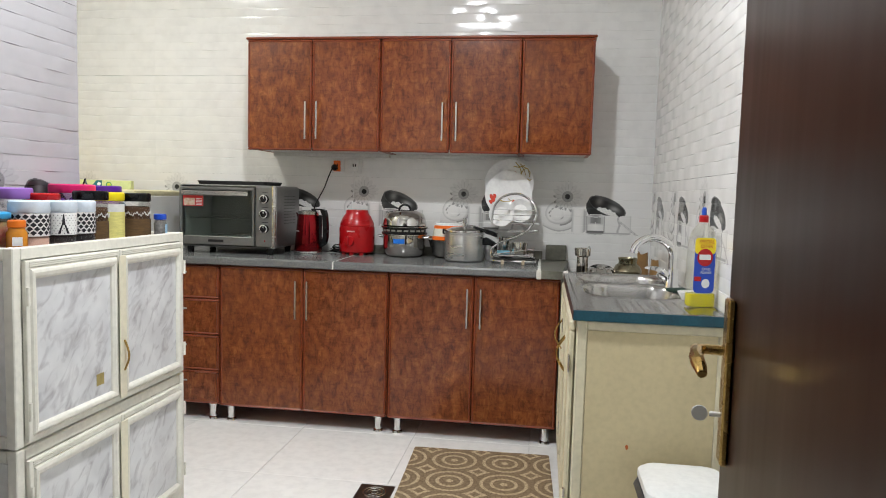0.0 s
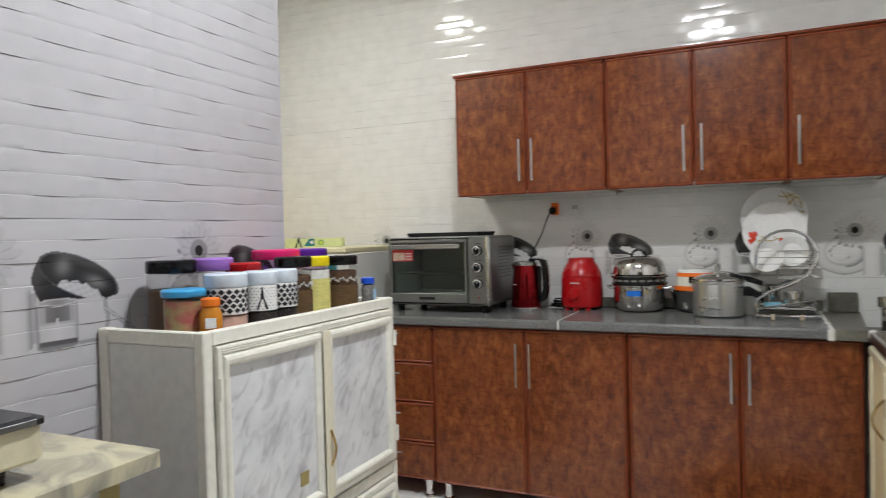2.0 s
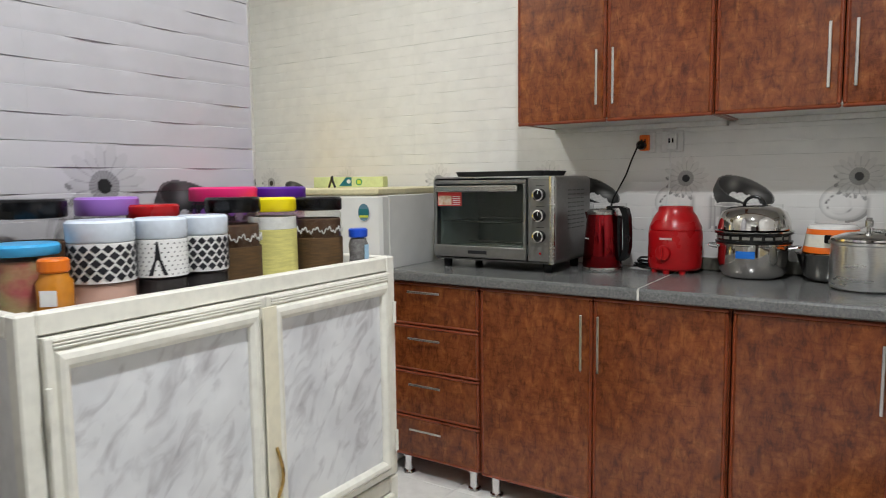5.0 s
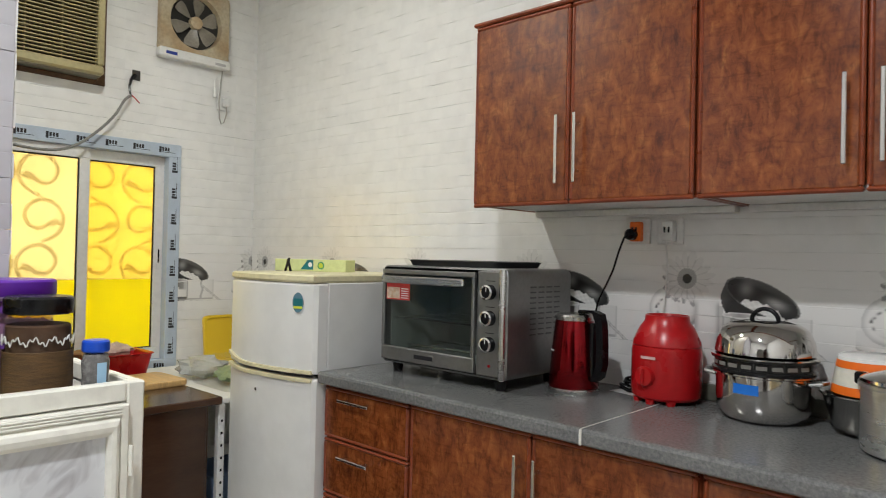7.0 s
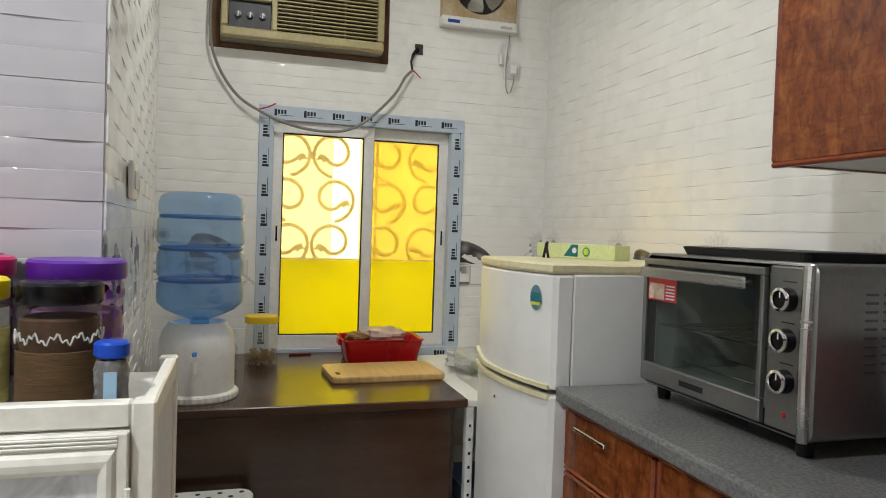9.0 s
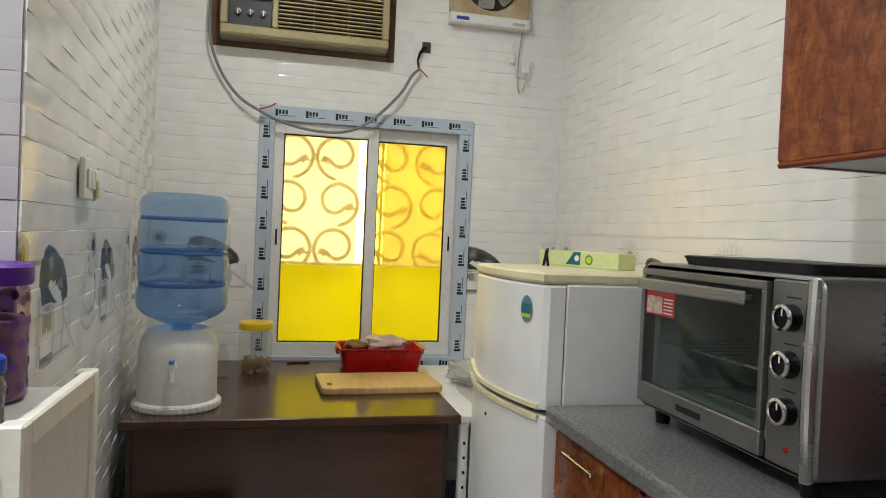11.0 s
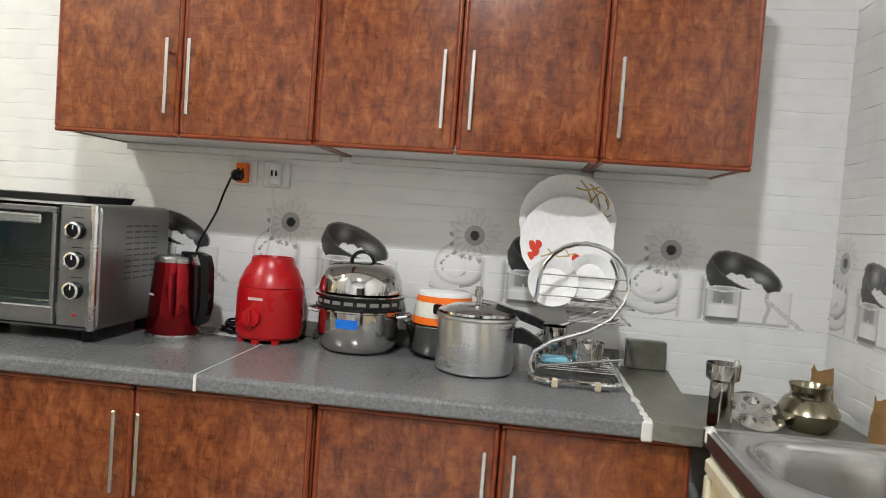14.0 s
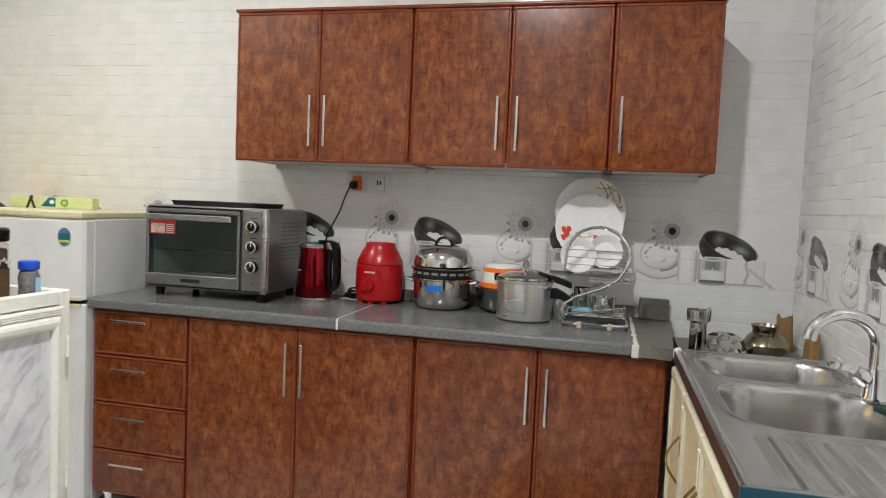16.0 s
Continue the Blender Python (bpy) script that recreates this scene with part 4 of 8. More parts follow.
for bx, by in ((0.215, -3.02), (0.215, -3.375)):
    b = part("burner", Geo().lathe([(0, 0.0), (0.050, 0.0), (0.050, 0.012), (0.035, 0.022), (0.034, 0.026), (0.0, 0.029)], 24, m=pose(bx, by, 0.100)), BURNER, hob, "sooty metal burner head", smooth=True)
    g = Geo()
    sq = rounded(bx - 0.115, bx + 0.115, by - 0.115, by + 0.115, 0.035, 5)
    g.loft([[(x, y, 0.1005) for x, y in sq], [(bx + (x - bx) * 0.97, by + (y - by) * 0.97, 0.112) for x, y in sq], [(bx + (x - bx) * 0.85, by + (y - by) * 0.85, 0.106) for x, y in sq]], cap0=False, cap1=False)
    for k in range(4):
        a = math.pi / 4 + k * math.pi / 2
        ca, sa = math.cos(a), math.sin(a)
        rr = pose(bx, by, 0, 0, 0, math.degrees(a))
        g.add([(0.135, -0.004, 0.106), (0.135, 0.004, 0.106), (0.045, 0.004, 0.128), (0.045, -0.004, 0.128), (0.135, -0.004, 0.134), (0.135, 0.004, 0.134), (0.05, 0.004, 0.136), (0.05, -0.004, 0.136)],
              [(3, 2, 1, 0), (4, 5, 6, 7), (0, 1, 5, 4), (2, 3, 7, 6), (1, 2, 6, 5), (3, 0, 4, 7)], rr)
    part("pan_support", g, BLACK_MATT, hob, "black enamelled pan support")


hose = [(0.10, HY1 + 0.004, 0.985), (0.09, -2.835, 0.985), (0.06, -2.795, 0.975), (0.03, -2.755, 0.962), (0.005, -2.715, 0.950), (-0.010, -2.684, 0.925), (-0.015, -2.668, 0.870), (-0.015, -2.662, 0.700), (-0.015, -2.660, 0.300), (-0.015, -2.662, 0.0115)]
solid("gas_hose", Geo().tube(hose, 0.0105, 10), mat("red_rubber_hose", (0.34, 0.012, 0.022), 0.45, vary=0.15, scale=20), "red rubber gas hose running down behind the stove table", "hose", smooth=True, sharp=60)


# ---- fridge ----
fr = thing("fridge", "old white two-door fridge with yellowed trim", "fridge", pose(-0.810, -0.020, 0, 0, 0, 4) @ Matrix.Diagonal((1, 1, 1.008, 1)))
FW, FY = 0.260, -0.625


def bulge(z, i=0.0, y=FY):
    """Plan of a door: flat sides, softly bowed front."""
    n = 14
    out = [(FW - i, y + 0.045, z), (FW - i, y + 0.002, z)]
    for k in range(n + 1):
        a = 1 - 2 * k / n
        out.append(((FW - 0.012 - i) * a, y - 0.012 - 0.034 * (1 - a * a) + i, z))
    return out + [(-FW + i, y + 0.002, z), (-FW + i, y + 0.045, z)]


part("body", Geo().box(-FW, FW, FY + 0.05, -0.06, 0.03, 1.205, c=0.004), FRIDGE, fr)
part("lid_top", Geo().loft([bulge(1.2055, 0.004)[2:-2] + [(-FW, -0.06, 1.2055), (FW, -0.06, 1.2055)], bulge(1.214, -0.003)[2:-2] + [(-FW - 0.003, -0.06, 1.214), (FW + 0.003, -0.06, 1.214)],
                               bulge(1.230, -0.003)[2:-2] + [(-FW - 0.003, -0.06, 1.230), (FW + 0.003, -0.06, 1.230)], bulge(1.236, 0.006)[2:-2] + [(-FW + 0.006, -0.066, 1.236), (FW - 0.006, -0.066, 1.236)]]), FRIDGE_TRIM, fr, "yellowed plastic top")
for name, z0, z1 in (("freezer_door", 0.882, 1.203), ("fridge_door", 0.06, 0.866)):
    d = part(name, Geo().loft([bulge(z0, 0.004), bulge(z0 + 0.006), bulge(z1 - 0.006), bulge(z1, 0.004)]), FRIDGE, fr)
    up = name == "freezer_door"
    zc = z0 - 0.002 if up else z1 - 0.014
    trim = []
    for x, y, z in bulge(zc)[2:-2]:
        lift = (0.030 if up else 0.012) * max(0.0, (-x - 0.10) / 0.15) ** 2
        out = 0.007 + 0.005 * max(0.0, -x / FW)
        trim.append([(x, y + 0.004, zc + lift), (x, y - out, zc + lift + 0.002), (x, y - out, zc + lift + 0.014), (x, y + 0.004, zc + lift + 0.016)])
    part("door_grip", Geo().loft(trim), FRIDGE_TRIM, d, "yellowed curved grip strip along the door's edge", smooth=True)
part("gasket", Geo().box(-FW + 0.006, FW - 0.006, FY + 0.0455, FY + 0.0495, 0.07, 1.20, c=0.001), GASKET, fr)
TEAL_P, LIME, GREEN = mat("teal_print", (0.012, 0.15, 0.17), 0.4), mat("lime_print", (0.55, 0.62, 0.06), 0.4), mat("green_print", (0.03, 0.28, 0.12), 0.4)
stk = part("energy_sticker", Geo().prism([(0.026 * math.cos(a), 0.036 * math.sin(a)) for a in [2 * math.pi * k / 28 for k in range(28)]], 0, 0.0006), mat("slate_print", (0.10, 0.20, 0.26), 0.4), fr, "oval blue-green sticker", at=pose(0.185, FY - 0.0305, 1.135, 90, 0, 9))
part("sticker_band", Geo().box(-0.021, 0.021, -0.012, 0.014, 0.0007, 0.0010, c=0.0001), TEAL_P, stk)
part("sticker_stripe", Geo().box(-0.021, 0.021, -0.022, -0.013, 0.0007, 0.0010, c=0.0001), LIME, stk)
part("door_lock", Geo().lathe([(0, 0), (0.007, 0), (0.006, 0.006), (0, 0.007)], 14, m=pose(-0.03, FY - 0.044, 0.80, 90, 0, 0)), CHROME, fr, smooth=True)

box_g = Geo().box(-0.175, 0.175, -0.04, 0.04, 0, 0.05, c=0.0015)
cb = solid("carton", box_g, mat("pale_lime_card", (0.66, 0.72, 0.34), 0.5, vary=0.06, scale=10), "long pale lime carton lying on the fridge", "box", pose(-0.93, -0.335, 1.2462, 0, 0, 22))
part("printed_panel", Geo().prism([(-0.035, 0.008), (0.028, 0.008), (0.028, 0.049), (0.0, 0.049)], 0, 0.0005), TEAL_P, cb, "teal printed panel", at=pose(-0.01, -0.0402, -0.001, 90, 0, 0))
part("printed_badge", Geo().lathe([(0, 0.0006), (0.016, 0.0006), (0.016, 0)], 24, m=pose(0.055, -0.0402, 0.025, 90, 0, 0)), GREEN, cb, "round green badge")
part("printed_badge", Geo().lathe([(0, 0.0006), (0.011, 0.0006), (0.011, 0)], 24, m=pose(0.055, -0.0408, 0.025, 90, 0, 0)), LIME, cb)
part("printed_badge", Geo().lathe([(0, 0.0006), (0.010, 0.0006), (0.010, 0)], 24, m=pose(0.003, -0.0408, 0.028, 90, 0, 0)), WHITE, cb)
clip = thing("hair_clip", "small black claw clip standing on the fridge", "clip", pose(-0.93, -0.47, 1.2465))
part("jaw", Geo().tube([(-0.02, 0, 0), (-0.004, 0, 0.035), (0.0, 0, 0.05)], 0.005, 6), BLACK, clip)
part("jaw", Geo().tube([(0.02, 0, 0), (0.004, 0, 0.035), (0.0, 0.004, 0.055)], 0.005, 6), BLACK, clip)


# ---- oven ----
ov = thing("toaster_oven", "brushed steel toaster oven with three knobs and a glass door", "oven", pose(-0.095, -0.077, CT))
OW, OD, OZ0, OZ1 = 0.287, 0.355, 0.037, 0.385
sh = Geo()
prof = lambda y, i: [(x, y, z) for x, z in rounded(-OW + i, OW - i, OZ0 + i, OZ1 - i, 0.022, 5)]  # noqa: E731
rings = [prof(-OD, 0.006), prof(-OD + 0.006, 0.0), prof(0, 0.0), prof(0, 0.02)]
sh.loft(rings, cap0=False)
part("casing", sh, SATIN, ov, smooth=True)
part("cavity", Geo().box(-OW + 0.03, OW - 0.13, -0.02, -0.016, OZ0 + 0.04, OZ1 - 0.03).box(-OW + 0.026, -OW + 0.0295, -OD + 0.02, -0.016, OZ0 + 0.04, OZ1 - 0.03)
     .box(OW - 0.1295, OW - 0.126, -OD + 0.02, -0.016, OZ0 + 0.04, OZ1 - 0.03).box(-OW + 0.03, OW - 0.13, -OD + 0.02, -0.0205, OZ1 - 0.0295, OZ1 - 0.026).box(-OW + 0.03, OW - 0.13, -OD + 0.02, -0.0205, OZ0 + 0.036, OZ0 + 0.0395),
     mat("oven_cavity_enamel", (0.36, 0.38, 0.37), 0.35, 0.0, vary=0.15), ov)
ws = None
for y in (-OD + 0.03, -0.03):
    q = part("wire_shelf" if ws is None else "edge_wire", Geo().tube([(-OW + 0.032, y, OZ0 + 0.16), (OW - 0.132, y, OZ0 + 0.16)], 0.0025, 6), CHROME, ws or ov)
    ws = ws or q
for k in range(9):
    x = -OW + 0.05 + k * 0.047
    part("wire", Geo().tube([(x, -OD + 0.03, OZ0 + 0.16), (x, -0.03, OZ0 + 0.16)], 0.0018, 6), CHROME, ws)
part("heating_rod", Geo().tube([(-OW + 0.032, -0.10, OZ0 + 0.055), (OW - 0.132, -0.10, OZ0 + 0.055)], 0.004, 8).tube([(-OW + 0.032, -0.25, OZ0 + 0.055), (OW - 0.132, -0.25, OZ0 + 0.055)], 0.004, 8), STEEL, ov)
fp = part("control_panel", Geo().box(OW - 0.120, OW - 0.010, -OD - 0.002, -OD + 0.02, OZ0 + 0.008, OZ1 - 0.008, c=0.004), SATIN, ov)
pil = [(OW - 0.014 + 0.016 * math.sin(math.pi * k / 12) * 0.5, -OD - 0.004 - 0.012 * math.sin(math.pi * k / 12), OZ0 + 0.004 + (OZ1 - OZ0 - 0.008) * k / 12) for k in range(13)]
part("side_pillar", Geo().tube(pil, 0.011, 10), STEEL, ov, "bowed bright steel pillar", smooth=True)
for k, z in enumerate((1.213, 1.131, 1.049)):
    z -= CT
    kn = part("knob", Geo().lathe([(0, 0), (0.024, 0), (0.024, 0.006), (0.0225, 0.020), (0.020, 0.022), (0, 0.022)], 28, m=pose(0.222, -OD - 0.0025, z, 90, 0, 0)), BLACK, ov, "black knob", smooth=True)
    part("knob_ring", Geo().lathe([(0.017, 0.0222), (0.023, 0.0205), (0.0235, 0.0245), (0.0185, 0.0265), (0.017, 0.0245)], 28, m=pose(0.222, -OD - 0.0025, z, 90, 0, 0)), CHROME, kn, "bright ring", smooth=True)
    part("pointer", Geo().box(0.2205, 0.2235, -OD - 0.0262, -OD - 0.0246, z + 0.003, z + 0.015, c=0.0004), WHITE, kn)
    part("dial_marks", Geo().box(0.205, 0.240, -OD - 0.0026, -OD - 0.0020, z + 0.034, z + 0.0365, c=0.0001), INK, fp)
part("indicator", Geo().lathe([(0, 0), (0.005, 0), (0.004, 0.003), (0, 0.004)], 12, m=pose(0.222, -OD - 0.002, 0.079, 90, 0, 0)), RED, ov, "red indicator lens", smooth=True)
dr = part("door", Geo().box(-OW + 0.012, OW - 0.124, -OD - 0.012, -OD + 0.004, OZ0 + 0.012, OZ0 + 0.060, c=0.003), SATIN, ov)
for x0, x1, z0, z1 in ((-OW + 0.012, OW - 0.124, OZ1 - 0.030, OZ1 - 0.014), (-OW + 0.012, -OW + 0.026, OZ0 + 0.0605, OZ1 - 0.0305), (OW - 0.136, OW - 0.124, OZ0 + 0.0605, OZ1 - 0.0305)):
    part("door_rail", Geo().box(x0, x1, -OD - 0.012, -OD + 0.004, z0, z1, c=0.002), SATIN, dr)
part("glass", Geo().box(-OW + 0.0265, OW - 0.1365, -OD - 0.006, -OD - 0.002, OZ0 + 0.061, OZ1 - 0.031, c=0.0005), OVEN_GLASS, dr, "dark glass")
part("door_handle", Geo().box(-OW + 0.035, OW - 0.150, -OD - 0.040, -OD - 0.030, OZ1 - 0.062, OZ1 - 0.036, c=0.004).box(-OW + 0.05, -OW + 0.06, -OD - 0.030, -OD - 0.006, OZ1 - 0.055, OZ1 - 0.042).box(OW - 0.175, OW - 0.165, -OD - 0.030, -OD - 0.006, OZ1 - 0.055, OZ1 - 0.042), STEEL, dr, "flat steel door handle")
part("brand_bar", Geo().box(-0.105, -0.015, -OD - 0.0126, -OD - 0.0118, OZ0 + 0.028, OZ0 + 0.042, c=0.0002), INK, dr, "dark name bar")
sk2 = part("sticker", Geo().box(-OW + 0.030, -OW + 0.150, -OD - 0.0068, -OD - 0.0062, OZ1 - 0.122, OZ1 - 0.064, c=0.0001), mat("red_sticker", (0.50, 0.03, 0.03), 0.35), dr, "red sticker with a food picture")
part("sticker_picture", Geo().box(-OW + 0.034, -OW + 0.100, -OD - 0.0074, -OD - 0.0069, OZ1 - 0.118, OZ1 - 0.078, c=0.0001), mat("food_print", (0.55, 0.30, 0.16), 0.4, vary=0.8, scale=60, colour2=(0.75, 0.68, 0.58)), sk2)
g = Geo()
for k in range(5):
    g.box(-OW + 0.106, -OW + 0.143, -OD - 0.0074, -OD - 0.0069, OZ1 - 0.116 + 0.008 * k, OZ1 - 0.1125 + 0.008 * k, c=0.0001)
part("sticker_text", g, WHITE, sk2)
VENT = mat("vent_shadow_steel", (0.13, 0.13, 0.13), 0.4, 0.8)
for i in range(10):
    for j in range(4):
        part("vent_slot", Geo().box(OW - 0.0004, OW + 0.0022, -0.235 + j * 0.045, -0.203 + j * 0.045, OZ0 + 0.135 + i * 0.017, OZ0 + 0.140 + i * 0.017, c=0.001), VENT, ov)
part("tray_on_top", Geo().loft([[(x, y, z) for x, y in rounded(-0.20 - i, 0.20 + i, -0.30 - i, -0.06 + i, 0.02)] for z, i in ((OZ1 + 0.001, 0.0), (OZ1 + 0.014, 0.005), (OZ1 + 0.020, 0.008), (OZ1 + 0.022, 0.002))]), BLACK_MATT, ov, "black baking tray lying on the oven")
for x in (-OW + 0.05, OW - 0.05):
    for y in (-OD + 0.04, -0.05):
        part("foot", Geo().lathe([(0, 0), (0.016, 0), (0.020, 0.037), (0, 0.037)], 16, m=pose(x, y, 0.0)), BLACK, ov, smooth=True)


# ---- things on the worktop ----
kt = thing("kettle", "red lacquered steel electric kettle with a black handle", "kettle", pose(0.305, -0.225, CT, 0, 0, -8))
part("base", Geo().lathe([(0, 0), (0.080, 0), (0.082, 0.006), (0.080, 0.018), (0, 0.018)], 36), STEEL, kt, smooth=True)
part("jug", Geo().lathe([(0, 0.0185), (0.077, 0.0185), (0.079, 0.024), (0.072, 0.12), (0.062, 0.222), (0.060, 0.228), (0, 0.228)], 40), RED_METAL, kt, "red lacquered steel body", smooth=True)
part("collar", Geo().lathe([(0.055, 0.2285), (0.0605, 0.2285), (0.061, 0.240), (0.056, 0.246), (0.040, 0.250), (0, 0.251)], 36), STEEL, kt, smooth=True)
part("lid_button", Geo().box(0.02, 0.062, -0.014, 0.014, 0.2515, 0.262, c=0.004), BLACK, kt)
part("handle", Geo().loft([[(x + dx, dy, z + dz) for dx, dy, dz in ((-w, -0.014, 0), (w, -0.014, 0), (w, 0.014, 0), (-w, 0.014, 0))] for x, z, w, c in
     ((0.046, 0.255, 0.010, 0), (0.070, 0.262, 0.014, 0), (0.094, 0.254, 0.015, 0), (0.106, 0.222, 0.013, 0), (0.110, 0.160, 0.013, 0), (0.110, 0.100, 0.013, 0), (0.100, 0.060, 0.013, 0), (0.082, 0.045, 0.010, 0))]), BLACK, kt, smooth=True, sharp=50)
part("handle_spine", Geo().box(0.0665, 0.082, -0.013, 0.013, 0.055, 0.225, c=0.004), BLACK, kt)
part("spout", Geo().loft([[(-0.052, -0.022, 0.235), (-0.052, 0.022, 0.235), (-0.066, 0, 0.19)], [(-0.078, -0.006, 0.237), (-0.078, 0.006, 0.237), (-0.068, 0, 0.19)]]), RED_METAL, kt)
part("brand_bar", Geo().box(-0.015, 0.015, -0.0008, 0.0008, 0.0, 0.005, c=0.0002, m=pose(0, 0, 0.130, 0, 0, -30) @ pose(0, -0.0716, 0, -5, 0, 0)), WHITE, kt, "small pale name bar")

bl = thing("blender_base", "red plastic blender motor base with a round dial", "blender", pose(0.567, -0.125, CT, 0, 0, -6))
part("housing", Geo().lathe([(0, 0.012), (0.092, 0.012), (0.100, 0.020), (0.103, 0.050), (0.103, 0.150), (0.101, 0.165), (0.098, 0.168)], 40), RED, bl, smooth=True)
part("collar", Geo().lathe([(0.0975, 0.1685), (0.1005, 0.170), (0.098, 0.182), (0.080, 0.222), (0.066, 0.240), (0.064, 0.258), (0.060, 0.259), (0.056, 0.245), (0, 0.243)], 40), RED, bl, smooth=True)
part("dial", Geo().lathe([(0, 0), (0.030, 0), (0.030, 0.008), (0.027, 0.014), (0, 0.015)], 28, m=pose(-0.006, -0.1025, 0.082, 90, 0, 0)).box(-0.010, -0.002, -0.126, -0.116, 0.058, 0.106, c=0.003), RED, bl, "red speed dial", smooth=True)
part("brand_bar", Geo().box(-0.022, 0.026, -0.1042, -0.1028, 0.133, 0.141, c=0.0002), mat("faded_white_print", (0.65, 0.45, 0.43), 0.5), bl, "faded white lettering bar")
for a in (-130, -90, -50, 60, 120):
    part("foot", Geo().lathe([(0, 0), (0.012, 0), (0.014, 0.0125), (0, 0.0125)], 12, m=pose(0.085 * math.cos(radians(a)), 0.085 * math.sin(radians(a)), 0)), RED, bl, smooth=True)

sp_ = thing("steamer_pot", "polished steel steamer pot with a domed lid", "pot", pose(0.857, -0.150, CT))
part("pot", Geo().lathe([(0, 0.002), (0.080, 0.0), (0.100, 0.008), (0.116, 0.030), (0.122, 0.060), (0.122, 0.122), (0.131, 0.126), (0.131, 0.130), (0.119, 0.130), (0.118, 0.06), (0, 0.03)], 48), MIRROR_STEEL, sp_, smooth=True)
part("steamer_tier", Geo().lathe([(0.118, 0.1305), (0.131, 0.1315), (0.133, 0.138), (0.125, 0.142), (0.125, 0.162), (0.134, 0.165), (0.134, 0.170), (0.120, 0.171)], 48), mat("dark_printed_band", (0.03, 0.03, 0.03), 0.25, 0.5), sp_, "dark printed steel band", smooth=True)
part("rim", Geo().lathe([(0.120, 0.1712), (0.136, 0.1715), (0.137, 0.175), (0.122, 0.178)], 48), MIRROR_STEEL, sp_, smooth=True)
part("lid", Geo().lathe([(0.121, 0.1785), (0.127, 0.181), (0.126, 0.190), (0.122, 0.215), (0.110, 0.243), (0.088, 0.258), (0.05, 0.266), (0, 0.268)], 48), MIRROR_STEEL, sp_, smooth=True)
part("lid_handle", Geo().tube([(-0.035 * math.cos(math.pi * k / 10), 0, 0.264 + 0.034 * math.sin(math.pi * k / 10)) for k in range(11)], 0.006, 10), BLACK, sp_, "dark arched lid handle", smooth=True)
for s in (-1, 1):
    part("ear", Geo().tube([(s * 0.120, -0.03, 0.112), (s * 0.148, -0.028, 0.117), (s * 0.155, 0, 0.118), (s * 0.148, 0.028, 0.117), (s * 0.120, 0.03, 0.112)], 0.006, 8), STEEL, sp_, smooth=True)
part("label_patch", Geo().loft([[(0.1226 * math.sin(a), -0.1226 * math.cos(a), z) for z in (0.080, 0.106)] + [(0.1221 * math.sin(a), -0.1221 * math.cos(a), z) for z in (0.106, 0.080)] for a in [radians(-19 + 4.4 * k) for k in range(8)]]), mat("blue_label", (0.012, 0.16, 0.62), 0.35), sp_, "small blue label")
g = Geo()
for k in range(9):
    a = radians(-70 + 17 * k)
    g.box(-0.013, 0.013, -0.0006, 0.0006, -0.005, 0.005, c=0.0002, m=pose(0.1262 * math.sin(a), -0.1262 * math.cos(a), 0.152, 0, 0, math.degrees(a)))
part("band_marks", g, mat("pale_print", (0.22, 0.21, 0.19), 0.4), sp_)

bb = thing("mixing_bowl", "dark steel bowl on the worktop", "bowl", pose(1.108, -0.140, CT) @ Matrix.Diagonal((1.24, 1.24, 1.12, 1)))
part("bowl", Geo().lathe([(0, 0.003), (0.045, 0.0), (0.068, 0.018), (0.088, 0.085), (0.094, 0.090), (0.092, 0.093), (0.084, 0.088), (0.062, 0.022), (0, 0.010)], 40), mat("smoky_steel", (0.34, 0.335, 0.32), 0.13, 1.0), bb, smooth=True)
ob_ = thing("striped_bowl", "upturned white bowl with orange bands", "bowl", pose(1.112, -0.140, CT + 0.1045) @ Matrix.Diagonal((1.18, 1.18, 1.06, 1)))
part("bowl", Geo().lathe([(0.0765, 0.020), (0.074, 0.040), (0.0713, 0.0605)], 40), mat("cream_enamel_bowl", (0.80, 0.77, 0.66), 0.15, vary=0.05), ob_, smooth=True)
part("band", Geo().lathe([(0.070, 0.0), (0.0795, 0.0005), (0.079, 0.010), (0.0767, 0.0198)], 40), ORANGE, ob_, "orange glazed band", smooth=True)
part("band", Geo().lathe([(0.0712, 0.061), (0.0695, 0.072), (0.0685, 0.0778)], 40), ORANGE, ob_, "orange glazed band", smooth=True)
part("bowl_foot", Geo().lathe([(0.0684, 0.078), (0.067, 0.086), (0.060, 0.091), (0, 0.093)], 40), CHINA, ob_, smooth=True)

pc = thing("pressure_cooker", "dull aluminium pressure cooker with a black handle", "cooker", pose(1.222, -0.285, CT, 0, 0, -14) @ Matrix.Diagonal((1.0, 1.0, 1.15, 1)))
part("pot", Geo().lathe([(0, 0.002), (0.090, 0.0), (0.104, 0.006), (0.108, 0.018), (0.108, 0.128), (0.113, 0.132), (0.113, 0.138), (0.105, 0.139)], 48), ALU, pc, smooth=True)
part("lid", Geo().lathe([(0.105, 0.1392), (0.110, 0.141), (0.109, 0.147), (0.098, 0.152), (0.06, 0.162), (0, 0.166)], 48), MIRROR_STEEL, pc, smooth=True)
part("pressure_weight", Geo().lathe([(0, 0.166), (0.006, 0.166), (0.006, 0.178), (0.012, 0.179), (0.012, 0.196), (0.009, 0.198), (0.009, 0.204), (0, 0.205)], 20), STEEL, pc, smooth=True)
